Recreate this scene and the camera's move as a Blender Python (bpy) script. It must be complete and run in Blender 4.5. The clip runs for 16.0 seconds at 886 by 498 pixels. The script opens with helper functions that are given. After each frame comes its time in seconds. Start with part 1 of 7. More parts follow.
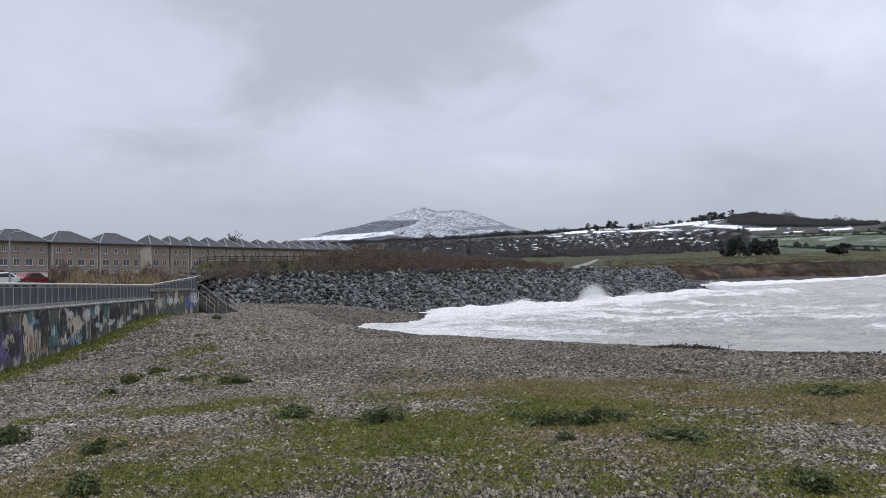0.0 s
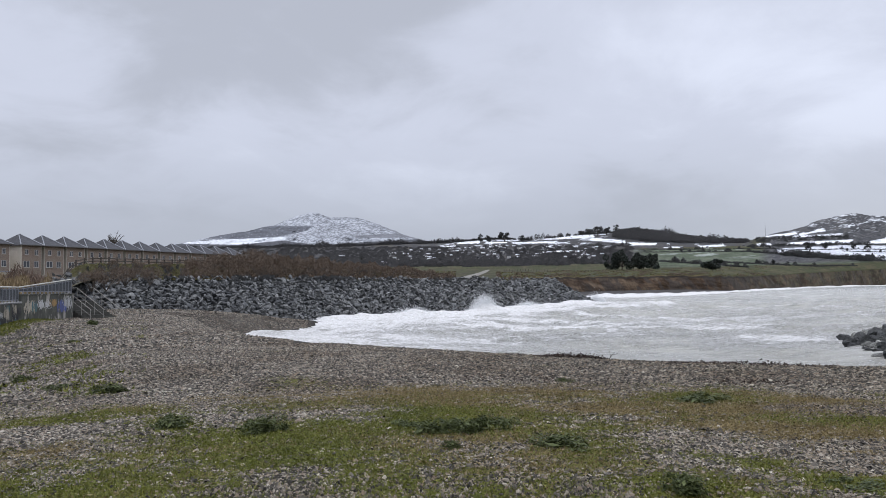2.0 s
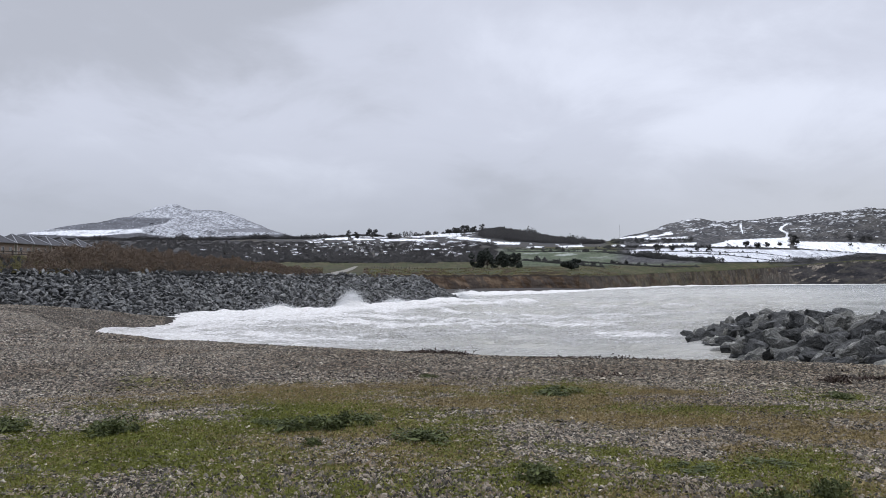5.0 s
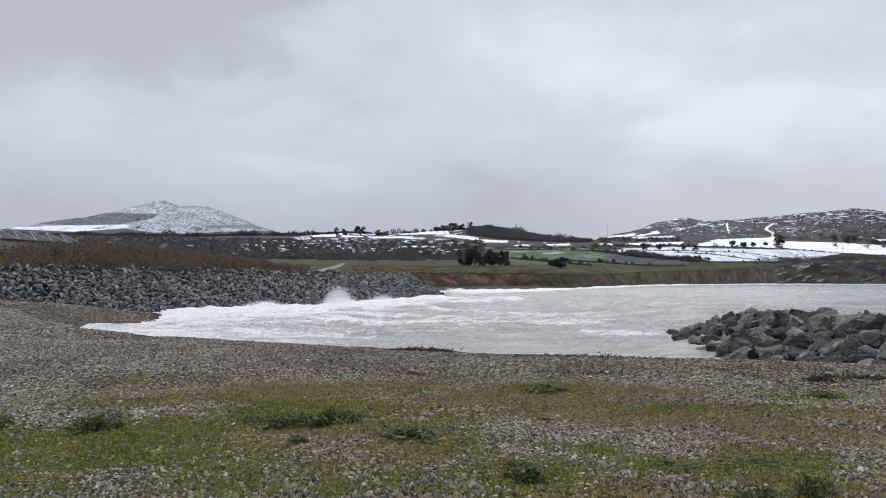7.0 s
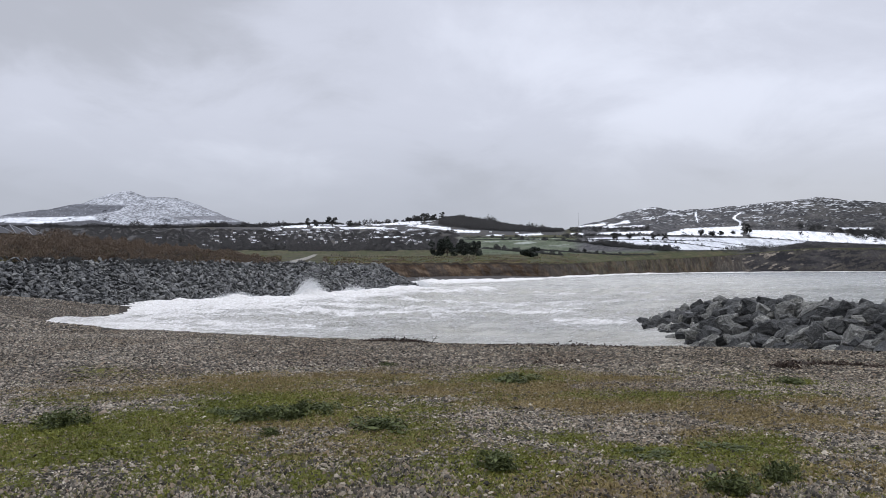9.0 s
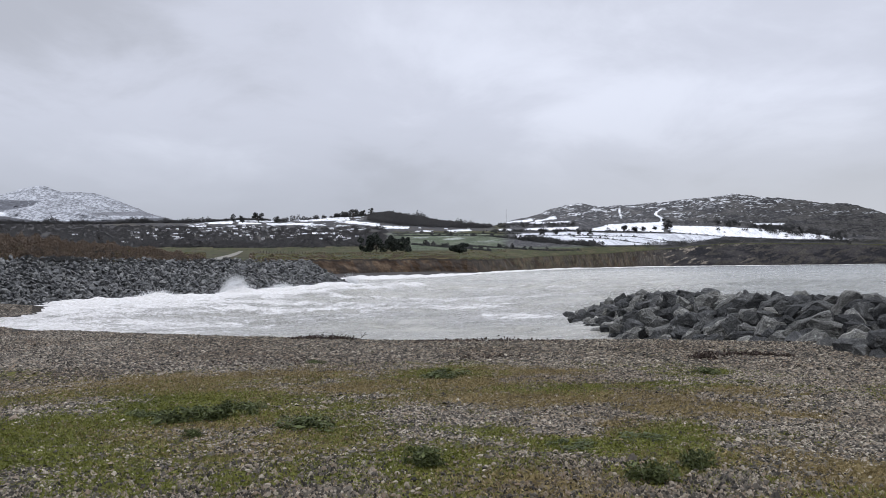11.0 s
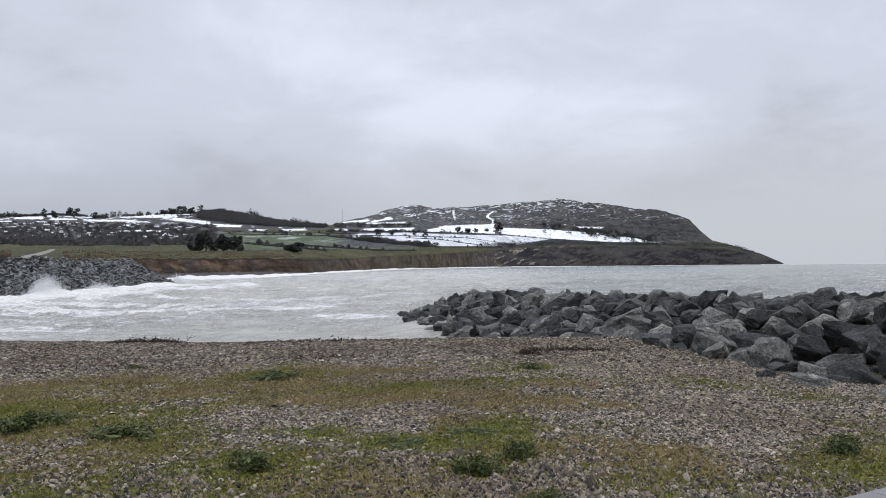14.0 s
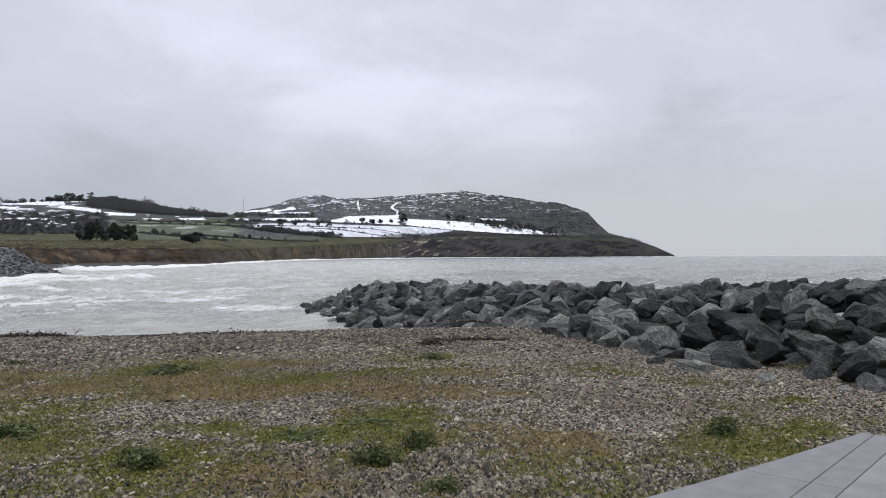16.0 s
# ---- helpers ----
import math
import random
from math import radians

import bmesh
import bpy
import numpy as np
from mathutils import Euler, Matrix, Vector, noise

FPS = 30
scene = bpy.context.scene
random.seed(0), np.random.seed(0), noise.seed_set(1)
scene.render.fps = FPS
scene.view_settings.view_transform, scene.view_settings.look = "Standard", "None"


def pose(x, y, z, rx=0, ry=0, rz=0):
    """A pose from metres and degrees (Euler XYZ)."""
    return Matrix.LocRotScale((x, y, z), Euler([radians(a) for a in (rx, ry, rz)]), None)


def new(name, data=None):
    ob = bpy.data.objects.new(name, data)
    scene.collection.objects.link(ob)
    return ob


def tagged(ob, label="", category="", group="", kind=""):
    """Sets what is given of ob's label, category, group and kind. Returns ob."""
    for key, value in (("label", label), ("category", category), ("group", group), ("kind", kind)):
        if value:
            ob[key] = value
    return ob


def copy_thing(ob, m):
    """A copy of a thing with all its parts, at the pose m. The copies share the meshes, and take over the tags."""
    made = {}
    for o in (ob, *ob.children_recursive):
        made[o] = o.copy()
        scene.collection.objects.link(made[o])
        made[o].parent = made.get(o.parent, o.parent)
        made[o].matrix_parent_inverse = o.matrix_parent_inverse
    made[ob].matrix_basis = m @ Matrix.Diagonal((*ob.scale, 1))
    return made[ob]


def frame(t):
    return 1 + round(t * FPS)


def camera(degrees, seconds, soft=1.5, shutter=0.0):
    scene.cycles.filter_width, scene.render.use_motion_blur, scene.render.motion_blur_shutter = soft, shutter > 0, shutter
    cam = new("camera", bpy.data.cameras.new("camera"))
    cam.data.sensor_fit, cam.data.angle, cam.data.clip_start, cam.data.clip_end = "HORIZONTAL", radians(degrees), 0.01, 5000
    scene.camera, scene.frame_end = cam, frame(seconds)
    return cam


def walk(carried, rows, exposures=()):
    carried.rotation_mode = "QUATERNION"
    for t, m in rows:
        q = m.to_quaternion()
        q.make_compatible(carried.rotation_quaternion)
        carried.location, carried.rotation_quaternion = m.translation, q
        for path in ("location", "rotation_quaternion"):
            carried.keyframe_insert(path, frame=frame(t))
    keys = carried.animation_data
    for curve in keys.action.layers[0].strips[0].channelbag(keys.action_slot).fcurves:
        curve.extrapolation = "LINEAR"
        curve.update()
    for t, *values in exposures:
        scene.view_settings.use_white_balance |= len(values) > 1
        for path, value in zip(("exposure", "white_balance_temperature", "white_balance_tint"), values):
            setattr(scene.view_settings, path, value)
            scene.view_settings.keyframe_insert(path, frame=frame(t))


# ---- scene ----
cam = camera(60.16, 16.0, soft=0.6)
EYE = 1.6
# seconds, eye x y z from the first eye, yaw, pitch, roll
ROWS = [
    (0.0, 0.000, 0.000, -0.000, 0.00, 2.51, 1.64),
    (0.5, 0.000, 0.013, 0.001, -1.98, 2.65, 1.39),
    (1.0, 0.006, 0.023, -0.000, -3.95, 2.81, 0.99),
    (1.5, 0.020, 0.048, -0.002, -5.94, 3.04, 0.78),
    (2.0, 0.040, 0.064, -0.011, -8.01, 2.97, 0.70),
    (2.5, 0.052, 0.072, -0.016, -10.23, 2.72, 0.80),
    (3.0, 0.059, 0.066, -0.019, -12.59, 2.68, 0.91),
    (3.5, 0.067, 0.064, -0.016, -14.56, 2.76, 0.74),
    (4.0, 0.066, 0.050, -0.018, -16.10, 2.78, 0.43),
    (6.5, 0.083, 0.070, -0.026, -18.74, 2.51, 0.16),
    (7.0, 0.083, 0.072, -0.024, -18.82, 2.48, -0.11),
    (7.5, 0.090, 0.076, -0.025, -19.15, 2.37, -0.13),
    (8.0, 0.093, 0.088, -0.024, -19.66, 2.06, 0.07),
    (10.5, 0.104, 0.074, -0.021, -24.32, 1.49, 0.46),
    (11.0, 0.116, 0.079, -0.020, -26.18, 1.41, 0.65),
    (11.5, 0.123, 0.079, -0.026, -28.04, 1.31, 0.71),
    (12.0, 0.131, 0.086, -0.027, -29.58, 1.25, 0.62),
    (12.5, 0.136, 0.075, -0.025, -31.16, 1.30, 0.45),
    (13.0, 0.141, 0.062, -0.026, -33.26, 1.44, 0.44),
    (13.5, 0.144, 0.053, -0.026, -35.68, 1.48, 0.52),
    (14.0, 0.158, 0.061, -0.029, -38.41, 1.30, 0.49),
    (14.5, 0.172, 0.048, -0.028, -40.76, 1.01, 0.29),
    (15.0, 0.176, 0.051, -0.031, -42.65, 0.76, 0.05),
    (15.5, 0.180, 0.042, -0.034, -44.15, 0.66, 0.07),
    (16.0, 0.176, 0.033, -0.030, -45.57, 0.58, 0.31),
]
walk(cam, [(t, pose(x, y, EYE + z, 90 + pitch, roll, yaw)) for t, x, y, z, yaw, pitch, roll in ROWS], [(0.0, 0.0, 6450, 10), (3.5, 0.0, 6510, 10), (8.0, 0.0, 6640, 10), (12.0, 0.0, 6600, 10), (16.0, 0.0, 6640, 9)])

# ---- light: overcast winter sky ----
world = bpy.data.worlds.new("sky")
scene.world = world
world.use_nodes = True


def make_sky():
    t = world.node_tree
    t.nodes.clear()
    N = t.nodes.new
    out, bg = N("ShaderNodeOutputWorld"), N("ShaderNodeBackground")
    sky = N("ShaderNodeTexSky")
    sky.sky_type, sky.sun_disc = "NISHITA", False
    sky.sun_elevation, sky.sun_rotation = radians(64), radians(210)
    sky.air_density, sky.dust_density = 1.0, 3.0
    weak = N("ShaderNodeMix")
    weak.data_type = "RGBA"
    weak.blend_type = "MULTIPLY"
    weak.inputs[0].default_value = 1.0
    weak.inputs[7].default_value = (0.11, 0.11, 0.11, 1)
    t.links.new(sky.outputs[0], weak.inputs[6])
    co, sep = N("ShaderNodeTexCoord"), N("ShaderNodeSeparateXYZ")
    t.links.new(co.outputs["Generated"], sep.inputs[0])
    # the cloud base is a level sheet: direction divided by height
    up = N("ShaderNodeMath")
    up.operation = "MAXIMUM"
    up.inputs[1].default_value = 0.0
    t.links.new(sep.outputs[2], up.inputs[0])
    lift = N("ShaderNodeMath")
    lift.operation = "ADD"
    lift.inputs[1].default_value = 0.30
    t.links.new(up.outputs[0], lift.inputs[0])
    comb = N("ShaderNodeCombineXYZ")
    for i in (0, 1):
        dv = N("ShaderNodeMath")
        dv.operation = "DIVIDE"
        t.links.new(sep.outputs[i], dv.inputs[0])
        t.links.new(lift.outputs[0], dv.inputs[1])
        t.links.new(dv.outputs[0], comb.inputs[i])

    def cloud(scale, detail, rough, shift):
        mp = N("ShaderNodeMapping")
        mp.inputs["Location"].default_value = shift
        mp.inputs["Scale"].default_value = (1.0, 1.0, 1.0)
        nz = N("ShaderNodeTexNoise")
        nz.inputs["Scale"].default_value = scale
        nz.inputs["Detail"].default_value = detail
        nz.inputs["Roughness"].default_value = rough
        nz.inputs["Distortion"].default_value = 0.35
        t.links.new(comb.outputs[0], mp.inputs[0])
        t.links.new(mp.outputs[0], nz.inputs["Vector"])
        return nz.outputs["Fac"]

    big, small = cloud(0.85, 4, 0.45, (1.3, 0.4, 0)), cloud(2.3, 7, 0.58, (4.2, 7.7, 2))
    mixf = N("ShaderNodeMix")
    mixf.inputs[0].default_value = 0.34
    t.links.new(big, mixf.inputs[2])
    t.links.new(small, mixf.inputs[3])
    ramp = N("ShaderNodeValToRGB")
    ramp.color_ramp.interpolation = "EASE"
    e = ramp.color_ramp.elements
    e[0].position, e[0].color = 0.37, (0.50, 0.53, 0.615, 1)
    e[1].position, e[1].color = 0.64, (0.80, 0.85, 0.995, 1)
    m = e.new(0.5)
    m.color = (0.65, 0.69, 0.815, 1)
    t.links.new(mixf.outputs[0], ramp.inputs[0])
    # near the horizon the cloud closes to an even grey
    hz = N("ShaderNodeMapRange")
    hz.interpolation_type = "SMOOTHSTEP"
    hz.inputs[1].default_value, hz.inputs[2].default_value = 0.03, 0.22
    t.links.new(sep.outputs[2], hz.inputs[0])
    low = N("ShaderNodeMix")
    low.data_type = "RGBA"
    side = N("ShaderNodeMapRange")
    side.interpolation_type = "SMOOTHSTEP"
    side.inputs[1].default_value, side.inputs[2].default_value = 0.30, 0.78
    t.links.new(sep.outputs[0], side.inputs[0])
    rim = N("ShaderNodeMix")
    rim.data_type = "RGBA"
    rim.inputs[6].default_value, rim.inputs[7].default_value = (0.465, 0.50, 0.585, 1), (0.58, 0.61, 0.68, 1)
    t.links.new(side.outputs[0], rim.inputs[0])
    t.links.new(rim.outputs[2], low.inputs[6])
    t.links.new(hz.outputs[0], low.inputs[0])
    t.links.new(ramp.outputs[0], low.inputs[7])
    # an overcast sky is brightest overhead
    zen = N("ShaderNodeMapRange")
    zen.interpolation_type = "SMOOTHSTEP"
    zen.inputs[1].default_value, zen.inputs[2].default_value, zen.inputs[3].default_value, zen.inputs[4].default_value = 0.38, 0.95, 1.0, 2.5
    t.links.new(sep.outputs[2], zen.inputs[0])
    bright = N("ShaderNodeVectorMath")
    bright.operation = "SCALE"
    t.links.new(low.outputs[2], bright.inputs[0])
    t.links.new(zen.outputs[0], bright.inputs["Scale"])
    veil = N("ShaderNodeMix")
    veil.data_type = "RGBA"
    veil.inputs[0].default_value = 0.94
    t.links.new(weak.outputs[2], veil.inputs[6])
    t.links.new(bright.outputs[0], veil.inputs[7])
    t.links.new(veil.outputs[2], bg.inputs[0])
    bg.inputs[1].default_value = 1.0
    t.links.new(bg.outputs[0], out.inputs[0])


make_sky()
sun = new("sun", bpy.data.lights.new("sun", "SUN"))
sun.data.energy, sun.data.angle, sun.data.color = 0.8, radians(28), (1.0, 0.965, 0.91)
sun.matrix_world = pose(0, 0, 60, 16, 0, -30)


# ---- materials ----
class Nodes:
    """Short hand for one material's node tree."""

    def __init__(self, name, rough=0.8, spec=0.3, metal=0.0):
        self.m = bpy.data.materials.new(name)
        self.m.use_nodes = True
        self.t = self.m.node_tree
        self.b = self.t.nodes["Principled BSDF"]
        self.b.inputs["Roughness"].default_value = rough
        self.b.inputs["Specular IOR Level"].default_value = spec
        self.b.inputs["Metallic"].default_value = metal
        self.co = self.t.nodes.new("ShaderNodeTexCoord")

    def link(self, a, b):
        self.t.links.new(a, b)
        return self

    def vec(self, scale=(1, 1, 1), which="Object", rot=(0, 0, 0)):
        n = self.t.nodes.new("ShaderNodeMapping")
        n.inputs["Scale"].default_value = scale
        n.inputs["Rotation"].default_value = rot
        self.link(self.co.outputs[which], n.inputs[0])
        return n.outputs[0]

    def turned(self, angle, scale):
        """Object coordinates turned about z, then stretched."""
        n = self.t.nodes.new("ShaderNodeMapping")
        n.inputs["Scale"].default_value = scale
        self.link(self.vec(rot=(0, 0, radians(angle))), n.inputs[0])
        return n.outputs[0]

    def noise(self, scale, detail=5, rough=0.55, v=None, distort=0.0):
        n = self.t.nodes.new("ShaderNodeTexNoise")
        n.inputs["Scale"].default_value, n.inputs["Detail"].default_value = scale, detail
        n.inputs["Roughness"].default_value, n.inputs["Distortion"].default_value = rough, distort
        self.link(v or self.co.outputs["Object"], n.inputs["Vector"])
        return n.outputs["Fac"]

    def cells(self, scale, v=None, feature="F1", rnd=1.0):
        n = self.t.nodes.new("ShaderNodeTexVoronoi")
        n.feature = feature
        n.inputs["Scale"].default_value, n.inputs["Randomness"].default_value = scale, rnd
        self.link(v or self.co.outputs["Object"], n.inputs["Vector"])
        return n

    def ramp(self, fac, stops, ease=False):
        n = self.t.nodes.new("ShaderNodeValToRGB")
        if ease:
            n.color_ramp.interpolation = "EASE"
        e = n.color_ramp.elements
        while len(e) < len(stops):
            e.new(0.5)
        for k, (p, c) in zip(e, stops):
            k.position, k.color = p, (*c, 1) if len(c) == 3 else c
        self.link(fac, n.inputs[0])
        return n.outputs[0]

    def mix(self, fac, a, b, blend="MIX"):
        n = self.t.nodes.new("ShaderNodeMix")
        n.data_type, n.blend_type = "RGBA", blend
        for s, x in ((n.inputs[0], fac), (n.inputs[6], a), (n.inputs[7], b)):
            if isinstance(x, (int, float)):
                s.default_value = x
            elif isinstance(x, tuple):
                s.default_value = (*x, 1)
            else:
                self.link(x, s)
        return n.outputs[2]

    def math(self, op, a, b=0.0):
        n = self.t.nodes.new("ShaderNodeMath")
        n.operation = op
        for s, x in zip(n.inputs, (a, b)):
            if isinstance(x, (int, float)):
                s.default_value = x
            else:
                self.link(x, s)
        return n.outputs[0]

    def attr(self, name):
        n = self.t.nodes.new("ShaderNodeAttribute")
        n.attribute_name = name
        return n

    def split(self, c):
        n = self.t.nodes.new("ShaderNodeSeparateColor")
        self.link(c, n.inputs[0])
        return n.outputs

    def random(self):
        return self.t.nodes.new("ShaderNodeObjectInfo").outputs["Random"]

    def island(self):
        return self.t.nodes.new("ShaderNodeNewGeometry").outputs["Random Per Island"]

    def bump(self, h, strength=0.5, dist=0.02):
        n = self.t.nodes.new("ShaderNodeBump")
        n.inputs["Strength"].default_value, n.inputs["Distance"].default_value = strength, dist
        self.link(h, n.inputs["Height"])
        self.link(n.outputs[0], self.b.inputs["Normal"])
        return self

    def color(self, c):
        if isinstance(c, tuple):
            self.b.inputs["Base Color"].default_value = (*c, 1)
        else:
            self.link(c, self.b.inputs["Base Color"])
        return self


def simple(name, dark, light, scale=6.0, rough=0.75, fine=60.0, bump=0.2, metal=0.0, spec=0.3, rand=0.0, depth=0.01):
    """A surface with a broad and a fine grain."""
    k = Nodes(name, rough, spec, metal)
    a, b = k.noise(scale, 5), k.noise(fine, 3)
    c = k.mix(k.ramp(a, [(0.3, (0, 0, 0)), (0.7, (1, 1, 1))]), dark, light)
    c = k.mix(0.25, c, k.ramp(b, [(0.3, tuple(x * 0.7 for x in dark)), (0.7, light)]))
    if rand:
        c = k.mix(k.ramp(k.random(), [(0, (1 - rand,) * 3), (1, (1,) * 3)]), (0, 0, 0), c)
    k.color(c).bump(b, bump, depth)
    return k.m


def make_shingle():
    k = Nodes("shingle_and_turf", 0.9, 0.1)
    mask = k.split(k.attr("cover").outputs["Color"])
    v = k.vec((1, 1, 0.2))
    big, small = k.cells(15, v), k.cells(33, v)
    # stone tones set dark, to pass for shaded gaps under the loose pebbles
    stone = [(0.0, (0.008, 0.0075, 0.007)), (0.3, (0.032, 0.030, 0.027)), (0.55, (0.085, 0.080, 0.072)), (0.75, (0.105, 0.086, 0.070)), (0.9, (0.17, 0.158, 0.138)), (1.0, (0.26, 0.25, 0.22))]
    ca = k.ramp(k.split(big.outputs["Color"])[0], stone)
    cb = k.ramp(k.split(small.outputs["Color"])[1], stone)
    # crevice shade between stones, painted as dark rims of the cells
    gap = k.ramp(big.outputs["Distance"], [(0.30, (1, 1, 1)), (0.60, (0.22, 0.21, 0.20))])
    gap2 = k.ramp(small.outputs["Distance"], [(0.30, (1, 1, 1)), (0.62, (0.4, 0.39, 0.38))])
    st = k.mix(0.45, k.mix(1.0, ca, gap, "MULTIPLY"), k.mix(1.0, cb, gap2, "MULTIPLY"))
    wide = k.noise(0.28, 4, 0.55)
    st = k.mix(k.ramp(wide, [(0.35, (0, 0, 0)), (0.7, (0.55,) * 3)]), st, k.mix(1.0, st, (0.80, 0.70, 0.62), "MULTIPLY"))
    sand = k.ramp(k.noise(40, 3), [(0.3, (0.17, 0.15, 0.125)), (0.7, (0.29, 0.26, 0.22))])
    st = k.mix(k.math("MULTIPLY", mask[2], 0.8), st, sand)
    # turf: moss green to straw
    gn, gf = k.noise(2.3, 5), k.noise(34, 4, 0.7)
    green = k.ramp(gf, [(0.25, (0.025, 0.036, 0.007)), (0.5, (0.086, 0.098, 0.017)), (0.8, (0.18, 0.178, 0.038))])
    straw = k.ramp(gf, [(0.25, (0.060, 0.044, 0.018)), (0.5, (0.155, 0.118, 0.050)), (0.8, (0.27, 0.21, 0.10))])
    turf = k.mix(mask[1], green, straw)
    turf = k.mix(k.ramp(gn, [(0.4, (0, 0, 0)), (0.65, (0.6,) * 3)]), turf, k.mix(0.5, turf, (0.12, 0.10, 0.04)))
    turf = k.mix(k.ramp(k.noise(11, 5, 0.7), [(0.46, (0, 0, 0)), (0.62, (0.75,) * 3)]), turf, (0.036, 0.030, 0.015))
    # broken edge between turf and stones
    edge = k.math("ADD", mask[0], k.math("MULTIPLY", k.math("SUBTRACT", k.noise(7, 5, 0.7), 0.5), 1.4))
    edge = k.math("ADD", edge, k.math("MULTIPLY", k.math("SUBTRACT", k.split(big.outputs["Color"])[2], 0.5), 0.35))
    f = k.ramp(edge, [(0.42, (0, 0, 0)), (0.6, (1, 1, 1))])
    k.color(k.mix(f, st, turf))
    hgt = k.mix(f, k.math("SUBTRACT", 1.0, big.outputs["Distance"]), k.math("MULTIPLY", gf, 0.7))
    k.bump(hgt, 0.8, 0.035)
    return k.m


def make_tinted(name, grain, fine, bump, depth, rough=0.9, streak=(1, 1, 1), low=0.55, high=1.35):
    """Land whose broad colours (field, wood, snow) are laid in the mesh, with grain over them."""
    k = Nodes(name, rough, 0.15)
    c = k.attr("tint").outputs["Color"]
    v = k.vec(streak)
    a, b = k.noise(grain, 6, 0.65, v), k.noise(fine, 4, 0.6, v)
    c = k.mix(1.0, c, k.ramp(a, [(0.25, (low,) * 3), (0.5, (1, 1, 1)), (0.78, (high,) * 3)]), "MULTIPLY")
    c = k.mix(0.7, c, k.mix(1.0, c, k.ramp(b, [(0.3, (low,) * 3), (0.72, (high,) * 3)]), "MULTIPLY"))
    k.color(c).bump(a, bump, depth)
    return k.m


def make_sea():
    k = Nodes("murky_sea_water", 0.22, 0.22)
    foam = k.split(k.attr("foam").outputs["Color"])
    body = k.ramp(k.noise(0.09, 4), [(0.3, (0.445, 0.435, 0.385)), (0.7, (0.53, 0.522, 0.475))])
    # shaded wave faces, painted as darker streaks in the water colour
    trough_shade = k.noise(0.42, 7, 0.68, k.turned(14, (0.32, 1.0, 1.0)))
    body = k.mix(k.ramp(trough_shade, [(0.42, (0.6,) * 3), (0.55, (0, 0, 0))]), body, k.mix(1.0, body, (0.70, 0.71, 0.71), "MULTIPLY"))
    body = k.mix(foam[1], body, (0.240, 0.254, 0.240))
    # broader painted streaks of wave shade for the far water
    far = k.noise(0.06, 7, 0.7, k.turned(14, (0.35, 1.0, 1.0)))
    body = k.mix(k.ramp(far, [(0.40, (0.75,) * 3), (0.52, (0, 0, 0))]), body, k.mix(1.0, body, (0.72, 0.73, 0.735), "MULTIPLY"))
    lace = k.noise(0.55, 9, 0.68, k.turned(14, (0.30, 1.0, 1.0)), 1.2)
    lace2 = k.noise(2.6, 8, 0.72, None, 0.9)
    s = k.math("ADD", k.math("MULTIPLY", lace, 0.5), k.math("MULTIPLY", lace2, 0.5))
    s = k.math("ADD", k.math("MULTIPLY", k.math("SUBTRACT", s, 0.5), 2.3), foam[0])
    f = k.ramp(s, [(0.46, (0, 0, 0)), (0.58, (0.36,) * 3), (0.76, (1, 1, 1))])
    white = k.ramp(lace2, [(0.36, (0.54, 0.53, 0.495)), (0.5, (0.70, 0.69, 0.67)), (0.64, (0.84, 0.84, 0.835))])
    k.color(k.mix(f, body, white))
    r = k.ramp(f, [(0, (0.2,) * 3), (1, (0.75,) * 3)])
    k.link(r, k.b.inputs["Roughness"])
    w = k.noise(1.5, 7, 0.68, k.turned(14, (0.5, 1.0, 1.0)))
    k.bump(k.math("ADD", w, k.math("MULTIPLY", f, 0.3)), 1.0, 0.55)
    return k.m


def make_rock(name, dark, mid, light, scale=2.2, islands=False, plain=False):
    """Quarried stone: one grey a stone, blotched, streaked along its bedding, speckled and chipped."""
    k = Nodes(name, 0.66, 0.22)
    a = k.noise(scale, 8, 0.68, None, 0.8)
    b = k.noise(scale * 14, 6, 0.75)
    bed = k.noise(scale * 1.3, 8, 0.72, k.vec((1, 1, 6.0), rot=(0.5, 0.4, 0)), 0.5)
    c = k.ramp(a, [(0.30, dark), (0.46, mid), (0.60, mid), (0.74, light)])
    c = k.mix(0.42, c, k.ramp(bed, [(0.36, dark), (0.50, mid), (0.66, light)]))
    c = k.mix(0.36, c, k.ramp(b, [(0.38, dark), (0.50, mid), (0.64, light)]))
    vein = k.noise(scale * 1.4, 6, 0.6, k.vec((1, 1, 2.6), rot=(0.9, 0.2, 0)), 0.4)
    c = k.mix(k.ramp(vein, [(0.60, (0, 0, 0)), (0.63, (0.35,) * 3), (0.66, (0, 0, 0))]), c, tuple(min(1, x * 1.7) for x in light))
    tone = k.ramp(k.island() if islands else k.random(), [(0, (0.55, 0.56, 0.58)), (0.5, (0.95, 0.95, 0.95)), (0.85, (1.25, 1.24, 1.2)), (1, (1.6, 1.59, 1.55))] if plain else [(0, (0.30, 0.31, 0.32)), (0.35, (0.66, 0.67, 0.68)), (0.62, (1.05, 1.05, 1.02)), (0.85, (1.7, 1.68, 1.58)), (1, (2.7, 2.68, 2.5))])
    c = k.mix(1.0, c, tone, "MULTIPLY")
    h = k.math("ADD", k.math("ADD", a, k.math("MULTIPLY", b, 0.5)), k.math("MULTIPLY", bed, 1.1))
    k.color(c).bump(h, 1.0, 0.075)
    return k.m


